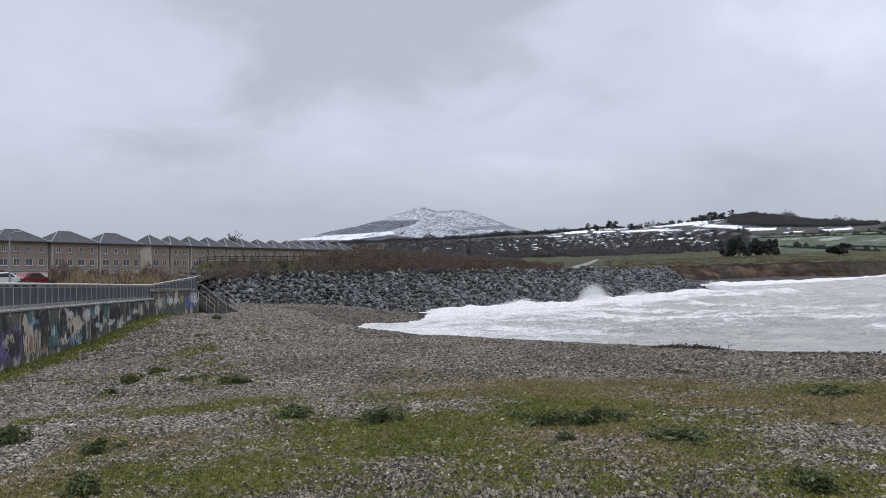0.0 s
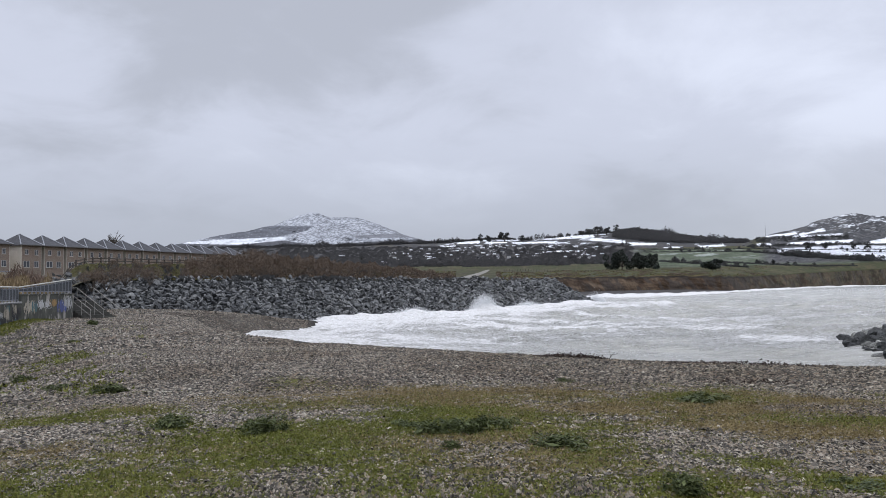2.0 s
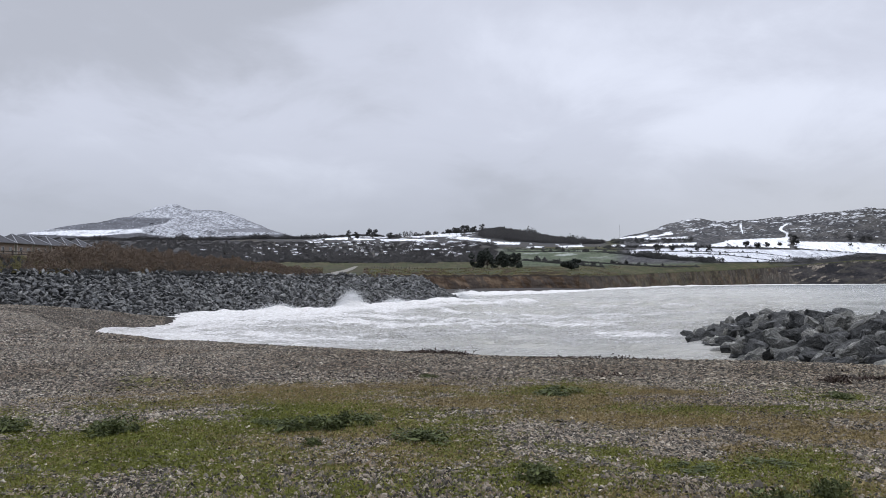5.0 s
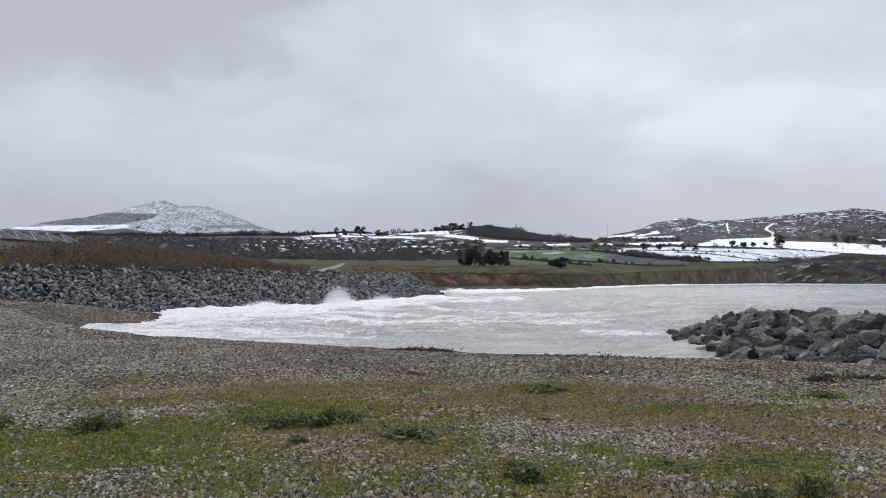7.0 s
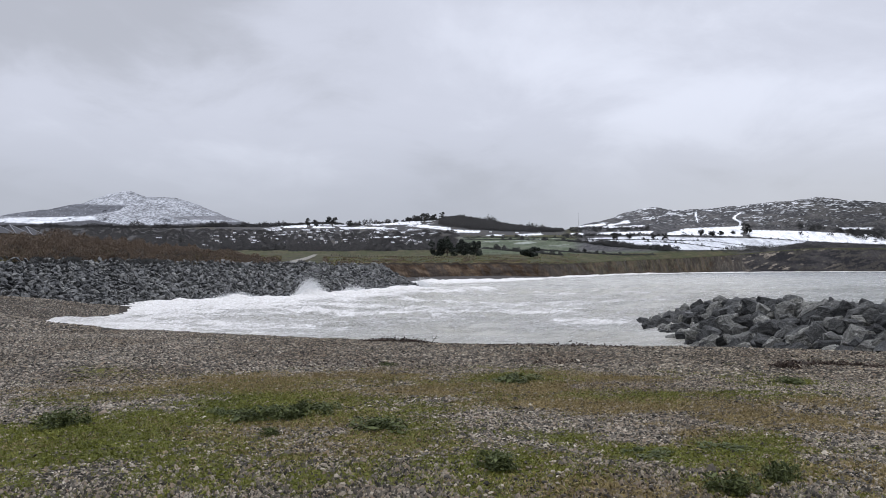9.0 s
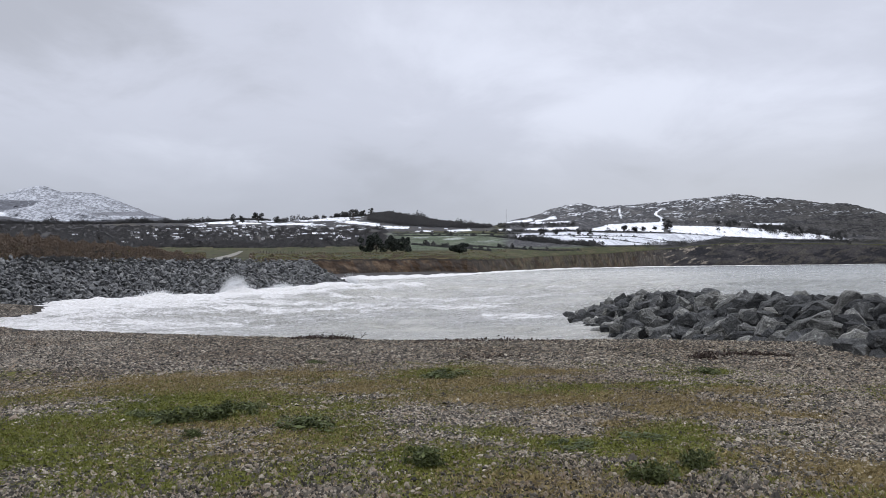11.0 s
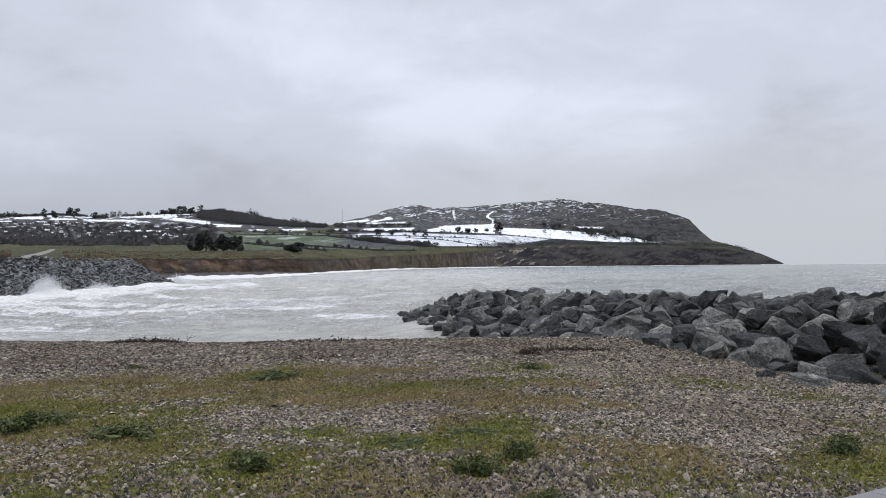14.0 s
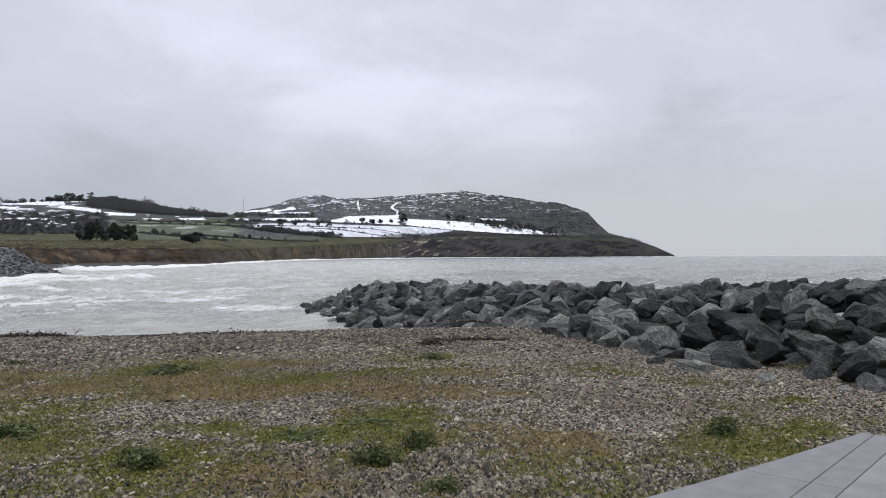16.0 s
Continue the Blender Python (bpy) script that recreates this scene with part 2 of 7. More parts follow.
def make_brick():
    k = Nodes("buff_brick", 0.85, 0.2)
    n = k.t.nodes.new("ShaderNodeTexBrick")
    n.inputs["Scale"].default_value = 1.0
    n.inputs["Brick Width"].default_value, n.inputs["Row Height"].default_value = 0.225, 0.075
    n.inputs["Mortar Size"].default_value = 0.01
    n.inputs["Color1"].default_value = (0.29, 0.215, 0.165, 1)
    n.inputs["Color2"].default_value = (0.215, 0.154, 0.118, 1)
    n.inputs["Mortar"].default_value = (0.36, 0.33, 0.29, 1)
    k.link(k.vec((1, 1, 1), rot=(radians(90), 0, 0)), n.inputs["Vector"])
    c = k.mix(0.35, n.outputs["Color"], k.ramp(k.noise(0.6, 5), [(0.3, (0.13, 0.095, 0.074)), (0.7, (0.24, 0.182, 0.14))]))
    k.color(c)
    return k.m


def make_leaf(name, dark, light, rough=0.6, soft=False):
    k = Nodes(name, rough, 0.05 if soft else 0.2)
    if soft:  # one fixed upward normal lights all the far twigs evenly
        up = k.t.nodes.new("ShaderNodeCombineXYZ")
        up.inputs[1].default_value, up.inputs[2].default_value = -0.55, 0.83
        k.link(up.outputs[0], k.b.inputs["Normal"])
    k.color(k.mix(0.35, k.ramp(k.island(), [(0, dark), (1, light)]), k.ramp(k.noise(1.3, 4), [(0.3, dark), (0.7, light)])))
    return k.m


def make_wallpaint():
    """Old sea wall: grey concrete with damp, lichen and layers of faded spray paint."""
    k = Nodes("stained_sea_wall", 0.88, 0.2)
    base = k.ramp(k.noise(1.1, 7, 0.65), [(0.25, (0.042, 0.043, 0.036)), (0.5, (0.092, 0.091, 0.078)), (0.75, (0.20, 0.19, 0.165))])
    run = k.noise(1.0, 6, 0.7, k.vec((2.2, 2.2, 0.35)))
    c = k.mix(k.ramp(run, [(0.42, (0, 0, 0)), (0.62, (0.75,) * 3)]), base, (0.075, 0.08, 0.065))
    pale = k.noise(0.75, 6, 0.6, k.vec((1.6, 1.6, 0.8)), 1.0)
    c = k.mix(k.ramp(pale, [(0.54, (0, 0, 0)), (0.62, (0.8,) * 3)]), c, (0.46, 0.43, 0.38))
    k.color(c).bump(run, 0.4, 0.02)
    return k.m


SHINGLE, SEA = make_shingle(), make_sea()
LAND = make_tinted("field_and_scrub_land", 0.03, 0.35, 0.4, 0.4)
HILL = make_tinted("hazed_snowy_hill", 0.012, 0.07, 0.6, 3.0, streak=(1, 1, 2.2), low=0.5, high=1.3)
CLIFF = make_tinted("eroded_clay_cliff", 0.10, 0.7, 0.7, 0.7, streak=(1.0, 1.0, 0.9), low=0.55, high=1.35)
ARMOUR = make_rock("dark_armour_stone", (0.024, 0.0246, 0.025), (0.118, 0.121, 0.122), (0.33, 0.335, 0.33), 1.1, False, True)
ARMOUR_BANK = make_rock("dark_armour_stone_bank", (0.024, 0.0246, 0.025), (0.118, 0.121, 0.122), (0.33, 0.335, 0.33), 1.1, True, True)
PALE_STONE = make_rock("whitewashed_stone", (0.22, 0.22, 0.21), (0.36, 0.36, 0.35), (0.5, 0.5, 0.49), 2.0)
BOULDER = make_rock("grey_groyne_boulder", (0.006, 0.006, 0.0059), (0.064, 0.065, 0.064), (0.28, 0.282, 0.272), 1.8)
CONCRETE = simple("pale_path_concrete", (0.165, 0.163, 0.162), (0.225, 0.223, 0.222), 6.0, 0.85, 110, 0.4)
WALLPAINT = make_wallpaint()
STEEL = simple("galvanised_steel", (0.24, 0.25, 0.27), (0.36, 0.37, 0.39), 3, 0.5, 40, 0.05, 0.6, 0.5)
PALE_RAIL = simple("weathered_pale_rail", (0.42, 0.41, 0.36), (0.56, 0.55, 0.49), 4, 0.6, 50, 0.05)
SCREEN = simple("grey_railing_screen", (0.055, 0.061, 0.068), (0.098, 0.106, 0.116), 2, 0.5, 30, 0.05, 0.3)
BRICK, RENDER_WALL = make_brick(), simple("beige_render", (0.52, 0.475, 0.41), (0.64, 0.59, 0.515), 0.8, 0.9, 20, 0.05)
ROOF = simple("blue_grey_slate", (0.058, 0.058, 0.063), (0.098, 0.099, 0.106), 1.2, 0.85, 12, 0.15, 0.0, 0.12)
FRAME = simple("white_window_frame", (0.44, 0.43, 0.41), (0.58, 0.57, 0.55), 3, 0.5, 20, 0.02)
GLASS = Nodes("dark_window_glass", 0.08, 0.6).color((0.045, 0.05, 0.06)).m
TIMBER = simple("dark_weathered_timber", (0.06, 0.052, 0.045), (0.12, 0.105, 0.09), 3, 0.85, 30, 0.2)
BARK = simple("grey_brown_bark", (0.05, 0.042, 0.035), (0.11, 0.095, 0.08), 3, 0.9, 20, 0.4)
PINE_LEAF = make_leaf("dark_conifer_needles", (0.016, 0.021, 0.019), (0.052, 0.061, 0.048))
# wood and hedge: distance haze is mixed into both colours, paler and bluer
HAZED_WOOD_LEAF = make_leaf("hazed_winter_wood", (0.056, 0.056, 0.060), (0.108, 0.105, 0.102), 0.9, True)
HAZED_HEDGE_LEAF = make_leaf("hazed_hedge_twigs", (0.044, 0.046, 0.047), (0.088, 0.088, 0.085), 0.9, True)
SCRUB_LEAF = make_leaf("russet_winter_scrub", (0.062, 0.046, 0.036), (0.18, 0.132, 0.092))
THORN_LEAF = make_leaf("bare_reddish_thorn", (0.070, 0.048, 0.038), (0.19, 0.135, 0.10))
REED_LEAF = make_leaf("straw_coloured_reeds", (0.13, 0.095, 0.05), (0.34, 0.26, 0.15))
WEED_LEAF = make_leaf("dark_green_weed_leaves", (0.020, 0.029, 0.010), (0.115, 0.135, 0.048))
BLADE = make_leaf("short_turf_blades", (0.042, 0.060, 0.009), (0.20, 0.198, 0.040))
KELP = make_leaf("dry_black_seaweed", (0.022, 0.016, 0.013), (0.075, 0.05, 0.038))


# ---- plan ----
rng = random.Random(7)
SEA_LEVEL = -3.0


def polar(az, d, z=0.0):
    a = radians(az)
    return Vector((d * math.sin(a), d * math.cos(a), z))


def smooth(a, b, x):
    k = np.clip((np.asarray(x, float) - a) / (b - a), 0, 1)
    return k * k * (3 - 2 * k)


def lattice(x, y, seed):
    """Value noise in 0..1 on numpy arrays."""
    xi, yi = np.floor(x).astype(np.int64), np.floor(y).astype(np.int64)
    fx, fy = x - xi, y - yi
    fx, fy = fx * fx * (3 - 2 * fx), fy * fy * (3 - 2 * fy)

    def h(i, j):
        n = (i * 374761393 + j * 668265263 + seed * 974711) & 0x7FFFFFFF
        n = ((n ^ (n >> 13)) * 1274126177) & 0x7FFFFFFF
        return ((n ^ (n >> 16)) & 0xFFFF) / 65535.0

    a = h(xi, yi) * (1 - fx) + h(xi + 1, yi) * fx
    b = h(xi, yi + 1) * (1 - fx) + h(xi + 1, yi + 1) * fx
    return a * (1 - fy) + b * fy


def fbm(x, y, seed, octaves=5, gain=0.5):
    x, y = np.asarray(x, float), np.asarray(y, float)
    s, amp, tot = 0.0, 1.0, 0.0
    for o in range(octaves):
        s = s + amp * lattice(x * 2**o + 17.3 * o, y * 2**o - 9.1 * o, seed + o)
        tot += amp
        amp *= gain
    return s / tot


def curve(*pairs):
    """A function that runs straight from point to point."""
    xs, ys = [p[0] for p in pairs], [p[1] for p in pairs]
    return lambda x: np.interp(x, xs, ys)


def mesh_object(name, verts, faces, mat, parent=None, soft=False, tint=None, layer="tint"):
    me = bpy.data.meshes.new(name)
    me.from_pydata([tuple(v) for v in verts], [], faces)
    me.materials.append(mat)
    if soft:
        me.polygons.foreach_set("use_smooth", [True] * len(me.polygons))
    if tint is not None:
        a = me.color_attributes.new(layer, "FLOAT_COLOR", "POINT")
        a.data.foreach_set("color", np.column_stack([tint, np.ones(len(tint))]).astype(np.float32).ravel())
    me.update()
    ob = new(name, me)
    if parent:
        ob.parent = parent
    return ob


def grid_faces(rows, cols):
    i = np.arange((rows - 1) * (cols - 1))
    r, c = i // (cols - 1), i % (cols - 1)
    a = r * cols + c
    return np.column_stack([a, a + 1, a + cols + 1, a + cols]).tolist()


def part(name, bm, mat, parent=None, label="", soft=False):
    me = bpy.data.meshes.new(name)
    bm.to_mesh(me)
    bm.free()
    me.materials.append(mat)
    if soft:
        me.polygons.foreach_set("use_smooth", [True] * len(me.polygons))
    ob = new(name, me)
    ob.parent = parent
    if label:
        tagged(ob, label)
    return ob


def box(bm, x0, y0, z0, x1, y1, z1, m=None, bevel=0.0):
    """Adds a box between two corners, in the frame m."""
    g = bmesh.ops.create_cube(bm, size=1.0)
    f = Matrix.Translation(((x0 + x1) / 2, (y0 + y1) / 2, (z0 + z1) / 2)) @ Matrix.Diagonal((x1 - x0, y1 - y0, z1 - z0, 1))
    bmesh.ops.transform(bm, matrix=(m or Matrix()) @ f, verts=g["verts"])
    if bevel:
        e = list({e for v in g["verts"] for e in v.link_edges})
        bmesh.ops.bevel(bm, geom=e, offset=bevel, segments=1, affect="EDGES")
    return bm


def bar(bm, a, b, r, n=6, r2=None):
    """A round bar from a to b."""
    a, b = Vector(a), Vector(b)
    m = Matrix.Translation((a + b) / 2) @ (b - a).to_track_quat("Z", "Y").to_matrix().to_4x4()
    bmesh.ops.create_cone(bm, cap_ends=True, segments=n, radius1=r, radius2=r if r2 is None else r2, depth=(b - a).length, matrix=m)
    return bm


def empty(name, x=0, y=0, z=0, turn=0):
    e = new(name)
    e.empty_display_size = 0.3
    e.matrix_world = pose(x, y, z, 0, 0, turn)
    return e


# turf patches on the beach: x, y, half width, half depth, strength
GREEN = [(1.8, 10.1, 1.4, 1.9, 1), (-0.3, 9.6, 1.2, 1.4, 0.8), (2.6, 8.7, 0.6, 0.8, 0.8), (0.4, 13.8, 1.9, 0.9, 0.55), (6.3, 12.7, 0.8, 1.0, 0.7), (3.2, 13.6, 1.5, 0.7, 0.5), (2.9, 6.1, 0.5, 0.6, 1), (4.5, 6.2, 0.4, 0.4, 0.9), (5.7, 6.2, 0.5, 0.6, 0.9), (5.0, 5.1, 0.4, 0.6, 0.9), (4.2, 7.1, 0.35, 0.4, 0.6), (1.8, 6.4, 0.3, 0.3, 0.6), (2.0, 6.1, 1.8, 0.4, 0.35), (6.8, 9.6, 0.7, 0.8, 0.6), (-3.4, 6.9, 1.0, 0.9, 0.8), (-1.9, 7.1, 0.8, 0.8, 0.8), (-4.0, 9.0, 0.4, 0.7, 0.8), (-6.2, 18.3, 1.6, 2.4, 0.55)]
GREEN2 = [(-2.2, 11.2, 0.43, 0.9, 0.7), (-11.0, 32.0, 1.4, 3.0, 0.7), (7.2, 3.2, 0.6, 1.0, 0.9), (6.8, 2.6, 0.6, 0.6, 1), (4.5, 6.1, 0.4, 0.4, 0.9), (2.8, 6.0, 0.6, 0.7, 0.9), (10.1, 3.5, 0.34, 0.4, 0.7), (4.3, 4.8, 0.3, 0.35, 0.8), (10.9, 10.6, 0.22, 0.7, 0.8), (4.1, 3.9, 0.16, 0.27, 0.8), (2.7, 8.1, 0.45, 1.1, 0.8)]
STRAW = [(1.6, 14.2, 3.4, 1.2, 0.8), (1.6, 8.8, 0.7, 0.5, 0.8), (4.1, 11.5, 1.0, 0.8, 0.6), (5.8, 11.4, 1.7, 1.1, 0.6), (7.7, 12.3, 1.2, 0.9, 0.5), (5.5, 6.9, 0.7, 0.6, 0.6), (8.9, 8.0, 0.5, 0.7, 0.6), (-4.1, 9.2, 0.6, 0.75, 0.8), (-3.2, 9.4, 0.4, 0.45, 0.6), (2.7, 14.5, 2.6, 1.4, 0.5), (2.2, 7.6, 0.7, 0.6, 0.6), (-3.9, 7.2, 0.6, 0.6, 0.7), (7.3, 6.7, 1.6, 0.6, 0.5), (6.1, 4.3, 0.95, 0.7, 0.45), (6.1, 8.9, 2.0, 0.9, 0.6), (3.2, 5.1, 0.8, 0.45, 0.5)]

# sparse green among the stones farther out
SPARSE = [(-6.6, 20.8, 1.61, 2.42, 0.6), (-4.6, 16.9, 1.25, 1.11, 0.7), (-9.1, 26.9, 1.46, 2.31, 0.6), (-3.1, 13.5, 1.05, 0.98, 0.7), (-0.8, 10.4, 0.71, 0.89, 0.7), (-4.5, 9.8, 0.53, 0.71, 0.8), (-1.5, 8.7, 1.00, 0.57, 0.7), (-4.0, 8.1, 0.67, 0.60, 0.7), (-1.5, 14.3, 0.83, 0.93, 0.6), (-0.9, 18.0, 0.95, 1.46, 0.6), (-4.3, 12.1, 0.87, 0.81, 0.7), (-6.4, 11.9, 0.44, 0.72, 0.7)]

EDGE_TURF = [(7.3, 2.9, 0.55, 0.9, 0.95), (6.2, 2.95, 0.4, 0.5, 0.9), (8.3, 2.8, 0.35, 0.7, 0.8)]

# the storm crest of the beach, the fall of the foreshore beyond it
crest_d = curve((-60, 43), (-8, 43), (-6, 36.6), (-1.5, 31.5), (2.7, 28.7), (9, 25.6), (15, 23.8), (21, 22.5), (30, 21.8), (50, 22.2), (60, 23), (140, 25), (160, 4000))
fore_slope = curve((-14, 0.0), (-10, 0.02), (-8.8, 0.043), (-7, 0.064), (-6, 0.08), (-2, 0.12), (0, 0.14), (140, 0.14))
# the sea wall runs from beside the camera towards the far end of the beach
WALL_A, WALL_B, WALL_C = Vector((-14.9, 25.7, 0)), Vector((-19.7, 52.0, 0)), Vector((-21.2, 66.5, 0))
WALL_0 = WALL_A - (WALL_B - WALL_A) * 0.9


def beach_z(x, y):
    x, y = np.asarray(x, float), np.asarray(y, float)
    az, d = np.degrees(np.arctan2(x, y)), np.hypot(x, y)
    c = crest_d(az)
    z = -0.06 - 0.44 * smooth(4, 20, d) - fore_slope(az) * np.maximum(d - c, 0)
    wallside = smooth(-16, -22, az) * (az > -100)
    z = z + wallside * (-0.45 * smooth(12, 28, d) * (1 - smooth(30, 52, d)) + 0.45 * smooth(38, 56, d) * (1 - smooth(70, 95, d)))
    z = z + 0.10 * (fbm(x * 0.25, y * 0.25, 3) - 0.5) * smooth(5, 9, d) + 0.05 * (fbm(x * 1.1, y * 1.1, 4) - 0.5) * smooth(5, 7, d)
    # a low apron of shingle lies against the rocks at the head of the bay
    dx, dy = x + 40.0, y - 95.0
    out, along = dx * 0.7278 - dy * 0.6858, dx * 0.6858 + dy * 0.7278
    apron = np.interp(along, [5, 13, 21, 29, 33, 40, 47, 60], [-0.35, -0.45, -0.75, -1.4, -2.05, -2.6, -3.2, -4.5]) - 0.06 * np.maximum(out - 8, 0) - 0.12 * np.maximum(out - 15, 0) + 0.10 * (fbm(x * 0.3, y * 0.3, 5) - 0.5)
    z = np.where((d > 48) & (az > -16) & (az < 10) & (out > -14), np.maximum(z, np.minimum(apron, -0.40)), z)
    return np.maximum(z, -7.0)


def patches(x, y, rows):
    """Summed soft ellipses that face the walk's standpoint."""
    out = np.zeros_like(x)
    for px, py, rx, ry, s in rows:
        r = math.hypot(px, py)
        ux, uy = px / r, py / r
        dx, dy = x - px, y - py
        radial, across = dx * ux + dy * uy, dx * uy - dy * ux
        q = (across / rx) ** 2 + (radial / ry) ** 2
        out = np.maximum(out, s * np.exp(-0.9 * q))
    return out


def cover(x, y):
    """Turf, straw and sand shares of the beach at x, y."""
    x, y = np.asarray(x, float), np.asarray(y, float)
    d, az = np.hypot(x, y), np.degrees(np.arctan2(x, y))
    n = fbm(x * 0.55, y * 0.55, 11, 5)
    g, s = patches(x, y, GREEN + GREEN2), patches(x, y, STRAW)
    turf = np.maximum(g * 1.0, s * 0.85) + (n - 0.5) * 1.5 + 0.9 * (fbm(x * 2.4, y * 2.4, 13, 4) - 0.5) + 0.9 * (fbm(x * 6, y * 6, 15, 3) - 0.5) + 0.385
    turf = turf * (1 - smooth(14, 18.5, d)) + (n - 0.5) * 0.3 * smooth(14, 18.5, d)
    turf = turf - 0.25 * smooth(38, 50, az) * smooth(6, 9, d) - 0.30 * smooth(-6, -12, az) * smooth(9, 13, d)
    turf = np.maximum(turf, patches(x, y, SPARSE) * 0.9 + (n - 0.5) * 1.2 + 0.8 * (fbm(x * 2.4, y * 2.4, 14, 4) - 0.5))
    turf = np.where(d < 5.2, np.maximum(turf, 0.35 + (n - 0.5)), turf)
    # damp turf along the path's edge
    turf = np.maximum(turf, patches(x, y, EDGE_TURF) + 0.8 * (n - 0.5) + 0.5 * (fbm(x * 5, y * 5, 16, 3) - 0.5))
    # grass along the foot of the sea wall
    u = (WALL_B - WALL_A).normalized()
    off = (x - WALL_A.x) * u.y - (y - WALL_A.y) * u.x
    along = (x - WALL_A.x) * u.x + (y - WALL_A.y) * u.y
    turf = np.maximum(turf, (1 - smooth(0.6, 1.9, off + 1.6 * (n - 0.5))) * (off > -2) * (along < 33))
    straw = np.clip(0.04 + s / (s + g + 0.12) * 1.3 + (fbm(x * 0.8, y * 0.8, 21) - 0.5) * 1.1, 0, 1)
    sand = np.clip((fbm(x * 0.35, y * 0.35, 31) - 0.45) * 2.0, 0, 1) * (1 - smooth(10, 20, d))
    return np.clip(turf, 0, 1), straw, sand


# land beyond the water: distance and elevation angle of edge, field back, hill foot and skyline, by azimuth
def wall_d(az):
    t = np.tan(np.radians(np.minimum(az, -17.6)))
    u = WALL_B - WALL_A
    s = (WALL_A.x - t * WALL_A.y) / (t * u.y - u.x)
    return np.hypot(WALL_A.x + s * u.x, WALL_A.y + s * u.y)


REV_A, REV_B = Vector((-40.0, 95.0, 0)), Vector((58.0, 199.0, 0))
REV_DIR = (REV_B - REV_A).normalized()
REV_OUT = Vector((REV_DIR.y, -REV_DIR.x, 0))
REV_TOP = 3.4


def rev_d(az):
    t = np.tan(np.radians(az))
    u = REV_B - REV_A
    s = (REV_A.x - t * REV_A.y) / (t * u.y - u.x)
    return np.hypot(REV_A.x + s * u.x, REV_A.y + s * u.y)


cliff_foot = curve((14, 290), (16, 330), (19, 385), (22, 440), (25, 480), (28, 530), (32, 800), (36, 1300), (40, 1900), (46, 2500), (54, 3100), (62.4, 3700))
cliff_el = curve((14, 0.78), (19, 0.78), (25, 0.76), (28, 0.66), (30, 0.62), (34, 0.8), (38.6, 0.98), (42.7, 1.23), (46.3, 1.50), (50, 1.45), (54.6, 1.28), (58.7, 1.1), (61, 0.5), (62.4, -0.02))
back_d = curve((-60, 700), (28, 700), (32, 1000), (36, 1500), (40, 2100), (46, 2650), (54, 3200), (62.4, 3705))
back_el = curve((-60, 0.9), (-10, 0.9), (0, 1.1), (7, 1.5), (14, 1.35), (24, 1.25), (28, 1.1), (32, 1.3), (36, 1.55), (41.6, 1.6), (46, 1.8), (50, 1.6), (54.6, 1.4), (58.7, 1.18), (61, 0.55), (62.4, -0.01))
foot_d = curve((-60, 1500), (31, 1500), (36, 1900), (40, 2300), (46, 2800), (54, 3300), (62.4, 3710))
foot_el = curve((-60, 1.8), (0, 2.2), (14, 2.3), (24, 2.5), (30, 2.3), (36, 2.35), (42, 2.6), (46, 2.85), (50, 2.5), (54, 2.0), (57, 1.45), (59, 1.25), (61, 0.6), (62.4, 0.0))
ridge_d = curve((-60, 2200), (29, 2200), (33, 2400), (40, 2700), (47, 3000), (55, 3400), (62.4, 3720))
ridge_el = curve((-60, 2.4), (-12, 2.8), (-9, 3.1), (-4, 3.2), (1, 3.25), (5, 3.4), (8.5, 3.45), (11, 3.65), (13, 3.65), (14.4, 3.55), (17, 3.75), (18.2, 3.85), (20.5, 3.95), (22.2, 4.12), (23.7, 3.85), (25.8, 3.45), (27.9, 3.15), (29.5, 3.0), (31.6, 3.5), (33.2, 3.85), (34.4, 4.38), (36.2, 4.64), (37.8, 4.38), (39.7, 4.40), (42, 4.52), (45.4, 4.78), (47.3, 4.95), (49.6, 4.52), (53, 4.06), (54.7, 3.86), (56.3, 3.2), (57.1, 2.3), (57.8, 1.68), (59.5, 1.19), (61.1, 0.64), (62.4, 0.01))


def rise(d, el):
    return EYE + d * np.tan(np.radians(el))


def edge_of(az):
    """Distance and height of the seaward edge of the land."""
    az = np.asarray(az, float)
    d1, d2 = wall_d(az) + 0.35, rev_d(az) + 0.4
    d = d1 + (d2 - d1) * smooth(-18.2, -16.2, az)
    z = 0.96 + (REV_TOP - 0.1 - 0.96) * smooth(-19.5, -16.2, az)
    zc = rise(cliff_foot(az), cliff_el(az))
    dc = cliff_foot(az) + np.minimum(zc - SEA_LEVEL, 0.5 * (back_d(az) - cliff_foot(az)))
    zc = rise(dc, cliff_el(az))
    k = smooth(14.0, 15.2, az)
    zc = zc + (fbm(az * 4.0, az * 0 + 3, 47, 4) - 0.5) * 1.6 * smooth(15, 17, az) * (1 - smooth(30, 40, az))
    return d + (dc - d) * k, z + (zc - z) * k


